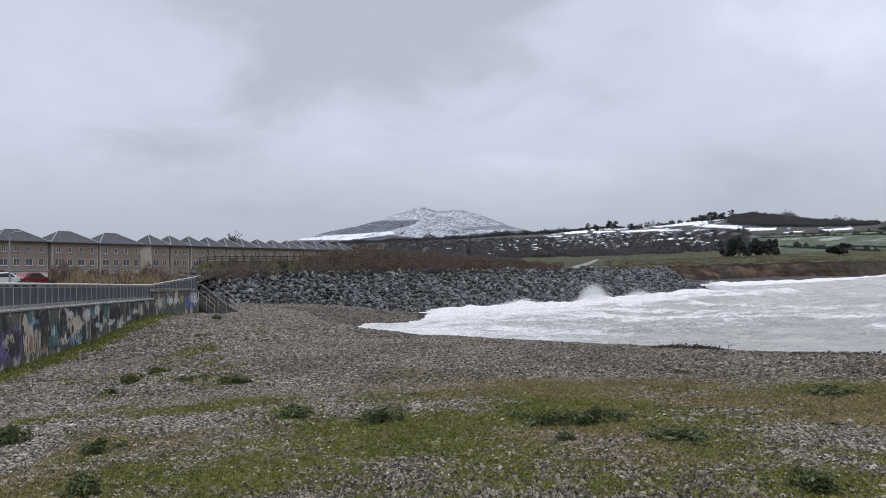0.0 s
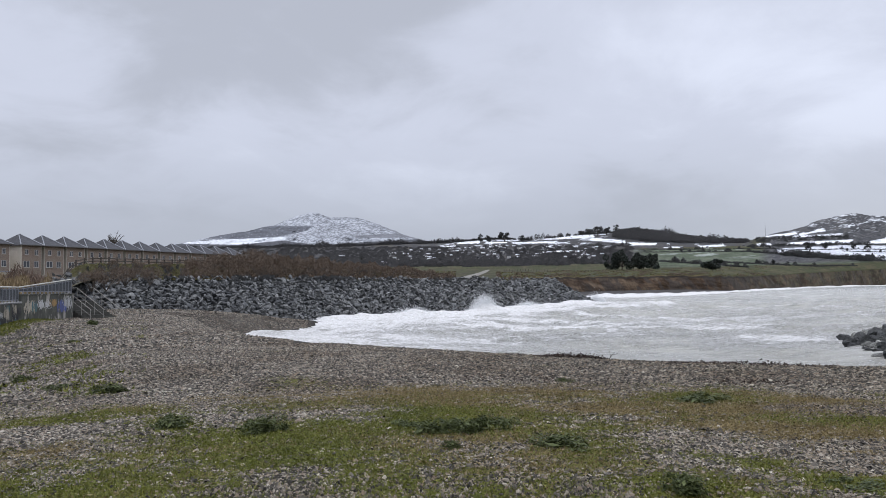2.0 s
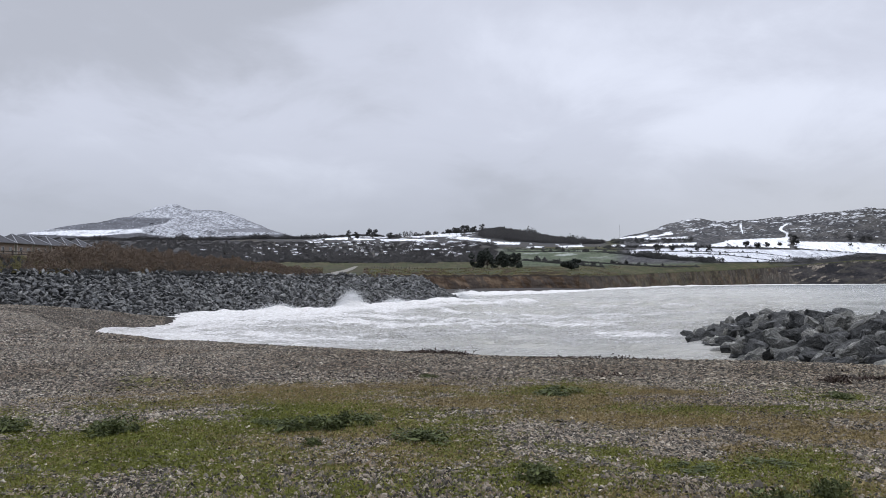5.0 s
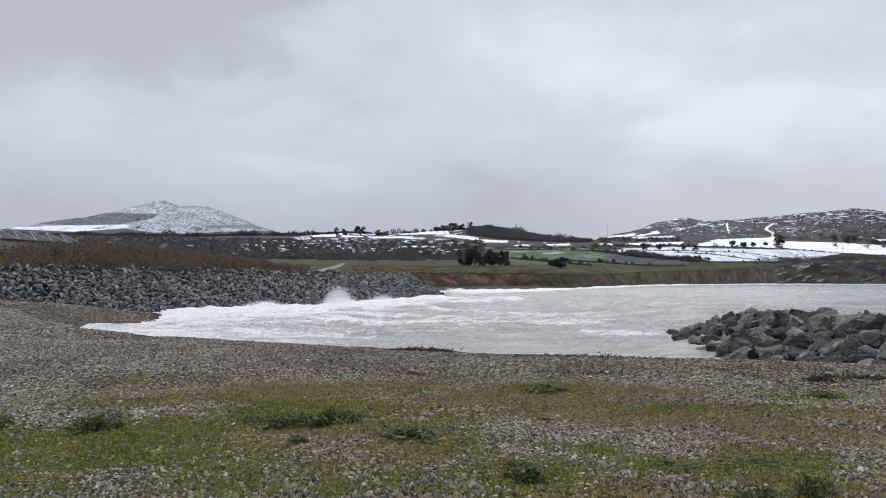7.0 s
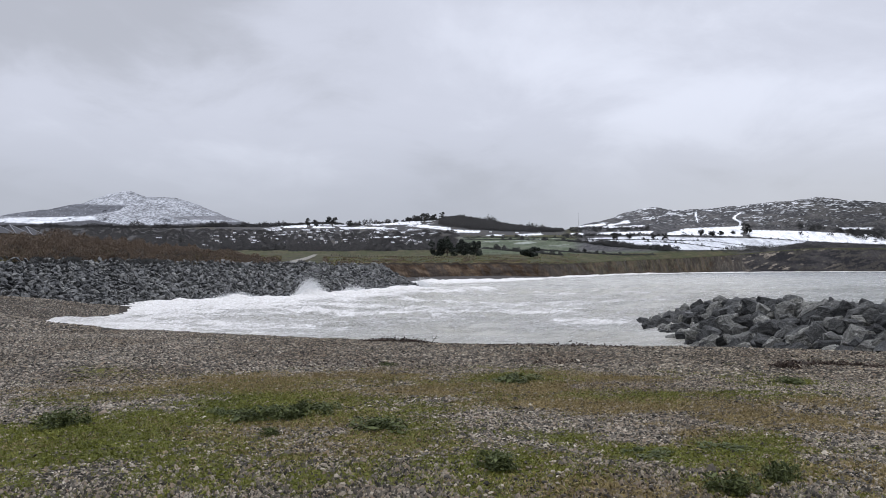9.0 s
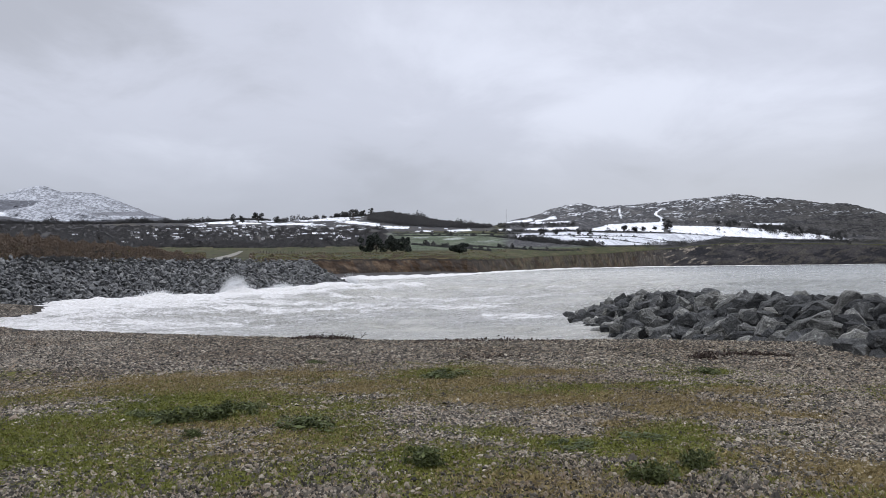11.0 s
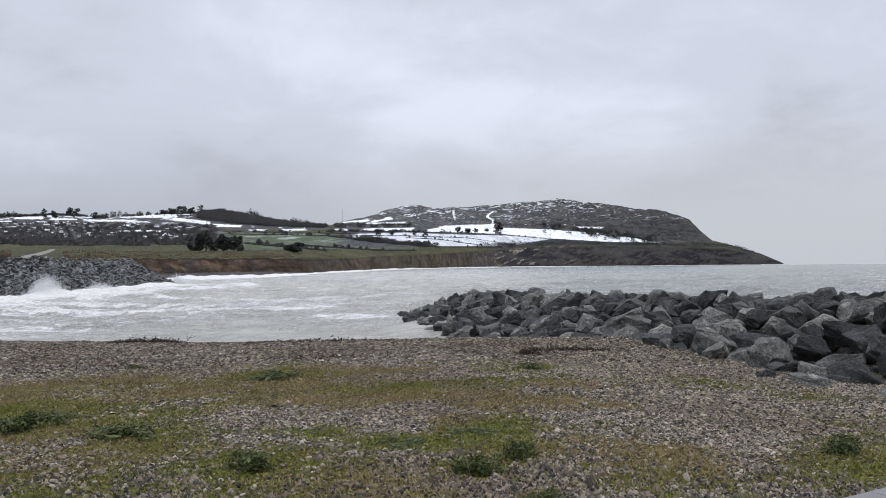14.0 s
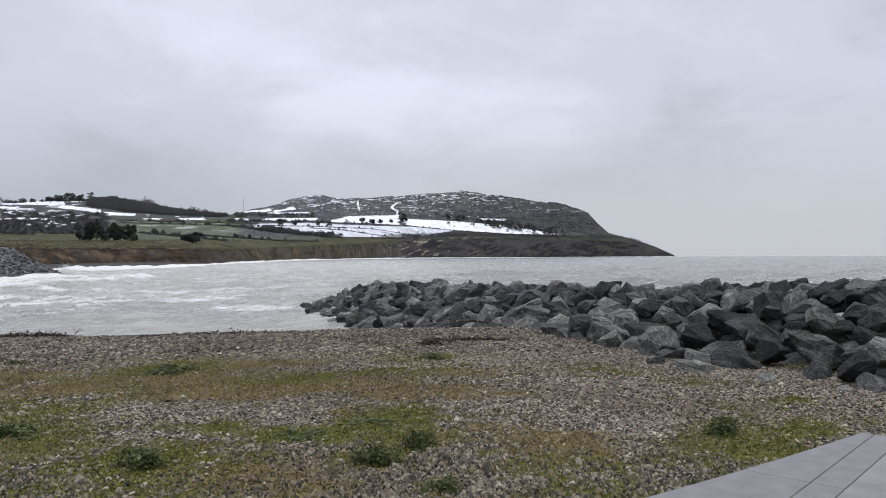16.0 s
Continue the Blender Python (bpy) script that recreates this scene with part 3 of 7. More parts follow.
def land_z(az, d):
    de, ze = edge_of(az)
    b, f, r = back_d(az), foot_d(az), ridge_d(az)
    zb, zf, zr = rise(b, back_el(az)), rise(f, foot_el(az)), rise(r, ridge_el(az))
    d = np.asarray(d, float)
    z = np.where(d < b, ze + (zb - ze) * np.clip((d - de) / np.maximum(b - de, 1), 0, 1), zb + (zf - zb) * np.clip((d - b) / np.maximum(f - b, 1), 0, 1))
    # a grassed bank stands behind the revetment
    k = d - rev_d(az)
    z = z + 2.0 * smooth(2, 9, k) * (1 - smooth(18, 34, k)) * smooth(-18.6, -17.6, az) * (1 - smooth(2, 11, az))
    # the road behind the promenade lies higher
    z = z + 0.38 * smooth(66, 84, d) * (1 - smooth(130, 180, d)) * smooth(-18.5, -22, az)
    return np.where(d > f, zf + (zr - zf) * np.clip((d - f) / np.maximum(r - f, 1), 0, 1), z)


def land_point(az, el, start=0.0):
    """The place on the land that is seen at this azimuth and elevation."""
    de, _ = edge_of(az)
    ds = np.geomspace(max(float(de) + 0.5, start), float(ridge_d(az)), 500)
    es = np.degrees(np.arctan2(land_z(az, ds) - EYE, ds))
    i = int(np.argmax(es >= el)) if (es >= el).any() else len(ds) - 1
    return polar(az, float(ds[i]), float(land_z(az, ds[i])))


# ---- ground ----
def make_ground():
    azs = np.concatenate([np.arange(-180, -36, 3.0), np.arange(-36, 80, 0.36), np.arange(80, 181, 3.0)])
    azs[-1] = 180.0
    ds = np.concatenate([[0.05, 1, 2, 3], np.arange(3.5, 16, 0.07), np.arange(16, 30, 0.16), np.geomspace(30, 130, 90), np.geomspace(140, 4900, 24)])
    A, D = np.meshgrid(azs, ds)
    X, Y = D * np.sin(np.radians(A)), D * np.cos(np.radians(A))
    Z = beach_z(X, Y)
    turf, straw, sand = cover(X.ravel(), Y.ravel())
    ob = mesh_object("ground", np.column_stack([X.ravel(), Y.ravel(), Z.ravel()]), grid_faces(len(ds), len(azs)), SHINGLE, None, True, np.column_stack([turf, straw, sand]), "cover")
    return tagged(ob, "shingle beach with patches of mossy turf and straw grass", "beach", kind="structure")


ground = make_ground()


def blend(base, col, k):
    k = np.clip(k, 0, 1)[:, None]
    return base * (1 - k) + np.array(col) * k


def band(x, a, b, soft):
    return smooth(a - soft, a + soft, x) * (1 - smooth(b - soft, b + soft, x))


def headland_foot(c, a, e, k):
    """Dark scrub, rough grass and bared clay on the lower slopes of the headland."""
    m1, m2, m3 = fbm(a * 0.8 + e * 1.5, e * 3.5, 58, 5, 0.55), fbm(a * 3 - e * 5, e * 5, 59, 4, 0.6), fbm(a * 0.6, e * 2, 60, 3)
    c = blend(c, (0.048, 0.046, 0.046), k)
    c = blend(c, (0.026, 0.026, 0.028), k * smooth(0.40, 0.54, m1 * 0.7 + m2 * 0.3) * 0.9)
    c = blend(c, (0.070, 0.065, 0.056), k * smooth(0.52, 0.62, m2) * 0.5)
    return blend(c, (0.23, 0.20, 0.165), k * smooth(0.60, 0.66, m2) * smooth(0.48, 0.6, m3) * (1 - smooth(46, 49, a)) * 0.7)


# fields under snow: from and to azimuth, lower edge at both ends, upper edge at both ends
HEAD_SNOW = [(37.1, 38.4, 2.62, 2.58, 2.66, 3.04), (38.4, 42.28, 2.58, 2.40, 3.04, 3.15), (42.68, 46.4, 2.39, 2.02, 2.85, 2.66), (46.4, 50.4, 2.02, 1.70, 2.66, 2.30), (50.4, 54.2, 1.70, 1.57, 2.30, 1.60), (33.1, 34.6, 3.32, 3.56, 3.40, 3.80), (32.7, 35.7, 3.20, 3.19, 3.30, 3.36), (30.3, 31.2, 2.68, 2.66, 2.86, 2.84), (32.4, 36.2, 2.70, 2.66, 2.86, 2.92), (31.0, 33.0, 3.26, 3.40, 3.36, 3.56), (48.4, 50.2, 2.74, 2.66, 2.86, 2.80)]
LOW_SNOW = [(31.6, 35.6, 2.22, 1.80, 2.46, 2.56), (35.6, 38.2, 1.80, 1.52, 2.56, 2.44), (38.2, 44.0, 1.52, 1.47, 2.42, 2.22), (44.0, 46.4, 1.50, 1.96, 2.22, 2.03)]
TOWN_SNOW = [(14.6, 19.2, 3.56, 3.59, 3.80, 3.84), (19.0, 21.4, 3.40, 3.12, 3.60, 3.38), (21.4, 23.6, 2.98, 2.96, 3.22, 3.10), (9.2, 10.9, 3.34, 3.36, 3.50, 3.54), (11.2, 12.8, 3.31, 3.33, 3.47, 3.44), (13.2, 16.4, 3.25, 3.30, 3.39, 3.42), (7.8, 8.9, 3.06, 3.12, 3.16, 3.22), (14.9, 18.6, 2.58, 2.58, 2.74, 2.71), (26.6, 28.3, 2.70, 2.74, 2.84, 2.87), (24.2, 25.4, 2.72, 2.72, 2.80, 2.79), (4.4, 6.4, 2.78, 2.80, 2.84, 2.86)]
# hedges: chains of azimuth and elevation
HEDGES = [((31.6, 2.38), (35.65, 2.31), (40.27, 2.13), (44.0, 1.54)), ((35.65, 2.18), (38.2, 2.03), (41.5, 1.53)), ((29.7, 2.33), (32.3, 2.02), (35.6, 1.66), (37.8, 1.47), (42.3, 1.40), (44.2, 1.46)), ((36.3, 2.60), (40.3, 2.50), (42.3, 2.37)), ((42.7, 2.36), (46.4, 1.98), (50.4, 1.66), (54.2, 1.55)), ((22.6, 2.47), (26.0, 2.42), (29.3, 2.36), (31.6, 2.20)), ((23.9, 1.79), (27.0, 1.50), (29.7, 1.25)), ((22.5, 2.62), (26.0, 2.60), (30.0, 2.52), (32.0, 2.48)), ((32.3, 2.68), (36.3, 2.63)), ((32.5, 3.17), (36.0, 3.15)), ((28.0, 1.62), (34.0, 1.22), (36.5, 1.20))]


def in_fields(a, e, rows, edge=0.02):
    """How far each point lies in one of the fields."""
    k = np.zeros_like(a)
    for a0, a1, l0, l1, h0, h1 in rows:
        t = (a + 0.5 * (fbm(a * 0 + a0, e * 16, 46, 3) - 0.5) - a0) / (a1 - a0)
        lo, hi = l0 + (l1 - l0) * t, h0 + (h1 - h0) * t
        k = np.maximum(k, (t >= 0) * (t <= 1) * smooth(-edge, edge, e - lo) * (1 - smooth(-edge, edge, e - hi)))
    return k


def make_land():
    azs = np.concatenate([np.arange(-62, -31, 1.0), np.arange(-31, 0, 0.2), np.arange(0, 62.4, 0.07), [62.4]])
    rows = np.concatenate([np.linspace(0, 1, 46) ** 1.9, 1 + np.linspace(0.025, 1, 44), 2 + np.linspace(0.016, 1, 68)])
    A, V = np.meshgrid(azs, rows)
    de, _ = edge_of(A)
    b, f, r = back_d(A), foot_d(A), ridge_d(A)
    D = np.where(V <= 1, de + (b - de) * V, np.where(V <= 2, b + (f - b) * (V - 1), f + (r - f) * (V - 2)))
    Z = land_z(A, D)
    X, Y = D * np.sin(np.radians(A)), D * np.cos(np.radians(A))
    E = np.degrees(np.arctan2(Z - EYE, D))
    rough = fbm(A * 1.3, V * 3.0 + A * 0.2, 41, 6, 0.55) - 0.5
    grow = np.where(V > 2, (V - 2), 0) * smooth(29, 33, A) * (1 - smooth(55, 57.5, A))
    Z = Z + rough * D * 0.0042 * grow + (fbm(A * 9, V * 14, 44, 4) - 0.5) * D * 0.0012 * (V > 1)
    a, e, d = A.ravel(), E.ravel(), D.ravel()
    n1, n2 = fbm(a * 2.2, e * 14, 51, 5), fbm(a * 0.7, e * 4, 52, 4)
    n3 = fbm(a * 3.4, e * 24, 53, 6, 0.62)
    n4 = fbm(a * 3.4 + e * 2, e * 34, 57, 4, 0.65)
    grass = np.array([[0.048, 0.053, 0.020]])
    c = np.repeat(grass, len(a), 0)
    c = blend(c, (0.082, 0.070, 0.036), smooth(0.42, 0.62, n1) * 0.8)
    c = blend(c, (0.036, 0.038, 0.018), smooth(0.52, 0.62, n3) * 0.6)
    c = blend(c, (0.10, 0.085, 0.05), smooth(10, -2, a) * smooth(0.35, 0.6, n2))
    c = blend(c, (0.034, 0.031, 0.020), smooth(0.50, 0.60, n4 * 0.5 + n1 * 0.5) * (d < 600) * 0.7)
    ew = e + (n3 - 0.5) * 0.07
    # woods and gardens of the middle distance
    wood = band(e, 1.72, 9.0, 0.10) * (1 - smooth(21.5, 24.5, a + (n2 - 0.5) * 5) * (e < 2.75)) * (1 - smooth(29.5, 30.5, a)) * (d > 500)
    c = blend(c, (0.060, 0.059, 0.060), wood)
    c = blend(c, (0.085, 0.076, 0.055), wood * smooth(0.52, 0.66, n1) * 0.5)
    # snow in gardens and strips between the trees
    up = smooth(2.3, 3.1, e) * (1 - smooth(20, 21, a)) * smooth(6, 9, a)
    strips = smooth(0.56, 0.60, fbm(a * 1.4 + 3, e * 13, 55, 3)) * smooth(0.42, 0.50, n4)
    c = blend(c, (0.66, 0.68, 0.71), up * strips)
    c = blend(c, (0.80, 0.82, 0.85), in_fields(a, ew, TOWN_SNOW) * smooth(0.30, 0.40, n4 + 0.06))
    hillwood = (e > np.interp(a, [20.5, 22, 23.5, 25.5, 29], [3.55, 3.32, 3.16, 3.0, 2.92])) * band(a, 20.6, 29.8, 0.3)
    c = blend(c, (0.050, 0.051, 0.054), hillwood)
    # green fields above the cliff, touched with frost
    gf = band(a, 22.5, 37.0, 1.0) * band(e, 1.35, 2.62 - 0.06 * np.maximum(a - 27, 0), 0.05) * (d > 600)
    c = blend(c, (0.064, 0.082, 0.048), gf)
    c = blend(c, (0.115, 0.128, 0.090), gf * smooth(0.45, 0.6, n1) * 0.7)
    frost = smooth(0.60, 0.66, fbm(a * 0.5 + e * 1.6, e * 15 - a * 0.8, 54, 3))
    c = blend(c, (0.34, 0.37, 0.34), gf * frost * smooth(1.7, 2.2, e) * 0.75)
    # the headland: dark heather slopes with thin broken snow
    bh = smooth(30.3, 31.5, a) * smooth(1.35, 1.6, e)
    n7 = fbm(a * 1.5 + e * 1.4, e * 11 - a * 0.5, 49, 5, 0.6)
    n8 = fbm(a * 7 + e * 3, e * 30, 48, 4, 0.65)
    c = blend(c, (0.056, 0.056, 0.059), bh)
    c = blend(c, (0.086, 0.083, 0.079), bh * smooth(0.44, 0.62, n2 + 0.012 * (a - 46)) * 0.8)
    c = blend(c, (0.026, 0.027, 0.030), bh * smooth(0.47, 0.58, n7 * 0.55 + n8 * 0.45) * 0.8)
    c = blend(c, (0.135, 0.132, 0.128), bh * smooth(0.55, 0.62, n8) * 0.7)
    top = bh * smooth(2.9, 4.2, e + (n2 - 0.5) * 1.2)
    c = blend(c, (0.66, 0.68, 0.70), top * smooth(0.60, 0.64, n7 * 0.62 + n8 * 0.38 + 0.035 * smooth(3.6, 4.8, e)) * 0.95)
    c = blend(c, (0.50, 0.52, 0.54), top * smooth(0.57, 0.63, n4 * 0.5 + n8 * 0.5) * smooth(3.7, 4.5, e) * 0.7)
    # snow fields with hedges between them
    c = blend(c, (0.60, 0.62, 0.655), in_fields(a, e + (n3 - 0.5) * 0.03, LOW_SNOW) * smooth(0.26, 0.36, n4 + 0.06))
    c = blend(c, (0.82, 0.84, 0.87), in_fields(a, e + (n3 - 0.5) * 0.04, HEAD_SNOW))
    # snowy tracks that climb the hill
    c = blend(c, (0.82, 0.84, 0.87), (np.abs(a - 42.0 - 0.22 * np.sin((e - 3.1) * 7.5)) < 0.085) * band(e, 3.17, 4.1, 0.02))
    c = blend(c, (0.74, 0.76, 0.79), (np.abs(a - 39.3 - 0.06 * np.sin((e - 3.1) * 5)) < 0.05) * band(e, 3.5, 4.2, 0.02))
    c = headland_foot(c, a, e, smooth(41, 43, a) * (1 - smooth(1.55, 1.8, e + (n3 - 0.5) * 0.4 + 0.04 * np.maximum(a - 48, 0))))
    ob = mesh_object("land", np.column_stack([X.ravel(), Y.ravel(), Z.ravel()]), grid_faces(len(rows), len(azs)), LAND, None, True, c)
    return tagged(ob, "winter coast land with green fields, woods and snow-dusted headland", "landscape", kind="structure")


land = make_land()


def make_mountain():
    azs = np.arange(-15, 10, 0.06)
    vs = np.linspace(0, 1, 90)
    sky = curve((-15, 2.9), (-12, 3.2), (-10.1, 3.58), (-8.7, 3.95), (-6.6, 4.3), (-4.3, 4.85), (-2.8, 5.45), (-1.9, 5.68), (-1.3, 5.72), (-0.7, 5.5), (-0.2, 5.36), (0.8, 5.41), (1.6, 5.38), (2.3, 5.18), (3.8, 4.62), (5.2, 4.06), (6.7, 3.6), (10, 2.9))
    A, V = np.meshgrid(azs, vs)
    s = sky(A) + (fbm(A * 2.2, A * 0, 61, 4) - 0.5) * 0.09
    E = 2.6 + (s - 2.6) * V + (fbm(A * 1.1, V * 3, 62, 5) - 0.5) * 0.3 * np.sin(V * np.pi)
    D = 3400 + 900 * V + (fbm(A * 0.8, V * 4, 63, 5) - 0.5) * 260 * np.sin(V * np.pi)
    Z = rise(D, E)
    a, e = A.ravel(), E.ravel()
    n1, n2, n3 = fbm(a * 3.2, e * 9, 64, 6, 0.6), fbm(a * 1.1, e * 3, 65, 4), fbm(a * 11, e * 24, 66, 5, 0.65)
    n4 = fbm(a * 16, e * 42, 67, 3, 0.7)
    n5 = fbm(a * 7 + e * 8, e * 24 - a * 4, 68, 4, 0.62)
    # snow is greyed and woods paled to blue: haze painted into the tints
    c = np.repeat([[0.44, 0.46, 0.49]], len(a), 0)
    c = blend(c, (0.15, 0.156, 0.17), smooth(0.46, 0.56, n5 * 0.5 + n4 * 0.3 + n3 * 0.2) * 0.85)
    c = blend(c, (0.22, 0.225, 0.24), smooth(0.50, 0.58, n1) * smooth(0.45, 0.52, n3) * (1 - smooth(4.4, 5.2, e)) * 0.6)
    fringe = (n3 - 0.5) * 0.12
    lower = np.interp(a, [-9.8, -6.6, -3.8, -2.2, -1.5], [3.80, 3.75, 4.0, 4.34, 4.74])
    wood = smooth(-0.02, 0.03, e + fringe - lower) * (1 - smooth(4.70, 4.78, e + fringe)) * (1 - smooth(-1.7, -1.3, a))
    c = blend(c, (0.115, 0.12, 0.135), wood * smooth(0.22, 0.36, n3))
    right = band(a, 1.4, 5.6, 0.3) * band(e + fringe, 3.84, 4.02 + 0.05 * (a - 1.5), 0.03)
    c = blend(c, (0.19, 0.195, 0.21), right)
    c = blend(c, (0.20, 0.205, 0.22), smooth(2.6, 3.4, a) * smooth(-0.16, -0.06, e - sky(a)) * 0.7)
    snow_edge = np.interp(a, [-10.5, -7, -3.8, -1.4, 1.1, 5.3], [3.40, 3.35, 3.68, 3.34, 3.48, 3.70])
    c = blend(c, (0.66, 0.68, 0.71), band(a, -10.6, -3.6, 0.2) * (e + fringe * 0.5 < np.interp(a, [-10.5, -7.8, -3.8], [3.52, 3.74, 3.93])) * (e > snow_edge))
    c = blend(c, (0.085, 0.087, 0.095), 1 - smooth(-0.03, 0.03, e + fringe - snow_edge))
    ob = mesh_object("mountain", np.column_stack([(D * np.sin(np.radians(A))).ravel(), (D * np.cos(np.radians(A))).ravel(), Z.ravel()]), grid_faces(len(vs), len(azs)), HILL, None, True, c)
    return tagged(ob, "distant double-topped mountain under thin broken snow", "mountain", kind="structure")


make_mountain()


# the cliff's length along its face, so that its gullies keep one size
RUN = np.arange(13.0, 63.0, 0.05)
FACE = np.cumsum(np.maximum(cliff_foot(RUN) / 480, 0.6)) * 0.05


def make_cliff():
    azs = np.arange(13.4, 62.41, 0.05)
    vs = np.concatenate([[-0.25], np.linspace(0, 1, 30)])
    A, V = np.meshgrid(azs, vs)
    de, ze = edge_of(A)
    kk = smooth(13.4, 15.4, A)
    df = cliff_foot(A)
    W = np.clip(V, 0, 1)
    reach = np.minimum(df, 520)
    gully = (fbm(np.interp(A, RUN, FACE) * 1.2 + W * 0.8, W * 2.6, 71, 4) - 0.5) * (1 - 0.5 * smooth(28, 34, A))
    D = df + (de + 0.6 - df) * W**1.25 + gully * 0.012 * reach * np.sin(np.clip(W, 0.02, 1) * np.pi) ** 0.7
    lift = 1.7 * (1 - smooth(25, 31, A)) + 0.5
    Z = SEA_LEVEL + lift + (ze + 0.02 - SEA_LEVEL - lift) * W
    D = np.where(V < 0, df - 10 - 75 * (1 - smooth(24, 30, A)), D)
    Z = np.where(V < 0, SEA_LEVEL - 0.6, Z)
    a, v = A.ravel(), W.ravel()
    fine = np.interp(a, RUN, FACE)
    n1, n2 = fbm(fine * 0.9, v * 6 + fine * 1.2, 72, 4, 0.55), fbm(a * 1.2, v * 3 + a * 0.5, 73, 4)
    c = np.repeat([[0.056, 0.041, 0.031]], len(a), 0)
    c = blend(c, (0.078, 0.059, 0.045), smooth(0.40, 0.70, n1))
    n5 = fbm(fine * 4 + v * 1.5, v * 5, 74, 4, 0.65)
    c = blend(c, (0.042, 0.034, 0.028), smooth(0.5, 0.68, n5) * 0.6)
    c = blend(c, (0.042, 0.034, 0.029), smooth(0.55, 0.7, n2) * 0.7)
    c = blend(c, (0.062, 0.058, 0.040), smooth(27, 32, a) * smooth(0.42, 0.6, n5 + 0.15 * v) * 0.7)
    # shadow under the cliff's lip, painted as a dark band
    c = blend(c, (0.024, 0.021, 0.018), band(v, 0.80, 0.93, 0.05) * (1 - smooth(27, 33, a)) * 0.75)
    c = blend(c, (0.088, 0.084, 0.060), smooth(29, 32, a) * (1 - smooth(41, 43, a)) * smooth(0.5, 0.66, n5) * 0.5)
    c = blend(c, (0.19, 0.17, 0.14), band(a, 40.6, 43.2, 0.5) * smooth(0.52, 0.64, n5) * 0.6)
    n6 = fbm(fine * 1.7 + v * 1.3, v * 2.4, 75, 5, 0.62)
    near = 1 - smooth(40, 44, a)
    c = blend(c, (0.026, 0.021, 0.017), near * smooth(0.50, 0.62, n6) * 0.6)
    c = blend(c, (0.105, 0.081, 0.058), near * smooth(0.54, 0.66, 1 - n6) * 0.55)
    c = headland_foot(c, a, np.degrees(np.arctan2(Z - EYE, D)).ravel(), smooth(39, 43.5, a + (n1 - 0.5) * 4))
    c = np.clip(0.058 + (c * 1.15 - 0.058) * np.array([1.5, 1.5, 1.5]), 0.010, 1)
    slump = fbm(fine * 3.2 + v * 2.6, v * 1.1, 76, 4, 0.6)
    c = blend(c, (0.045, 0.038, 0.033), near * smooth(0.50, 0.58, slump) * 0.7)
    c = blend(c, (0.18, 0.155, 0.125), smooth(28, 31, a) * near * smooth(0.60, 0.68, slump) * 0.3)
    lip = v + (n1 - 0.5) * 0.07
    # the same painted shadow once more, ragged along the lip
    c = blend(c, (0.030, 0.026, 0.021), band(lip, 0.84, 0.93, 0.03) * (1 - smooth(27, 33, a)) * 0.9)
    c = blend(c, (0.20, 0.165, 0.085), smooth(0.94, 0.97, lip) * (1 - smooth(26, 29, a)))
    c = blend(c, (0.075, 0.082, 0.032), smooth(0.94, 0.99, lip) * smooth(26, 29, a))
    c = blend(c, (0.075, 0.07, 0.067), 1 - smooth(0.005, 0.03, v))
    ob = mesh_object("cliff", np.column_stack([(D * np.sin(np.radians(A))).ravel(), (D * np.cos(np.radians(A))).ravel(), Z.ravel()]), grid_faces(len(vs), len(azs)), CLIFF, None, True, c)
    return tagged(ob, "low crumbling brown clay cliff above a dark strand", "cliff", kind="structure")


make_cliff()


# ---- sea ----
def toe_distance(x, y):
    """Metres seaward of the line of the rock revetment, and how far along it."""
    dx, dy = x - REV_A.x, y - REV_A.y
    return dx * REV_OUT.x + dy * REV_OUT.y, dx * REV_DIR.x + dy * REV_DIR.y


TIP = (36.5, 58.5)


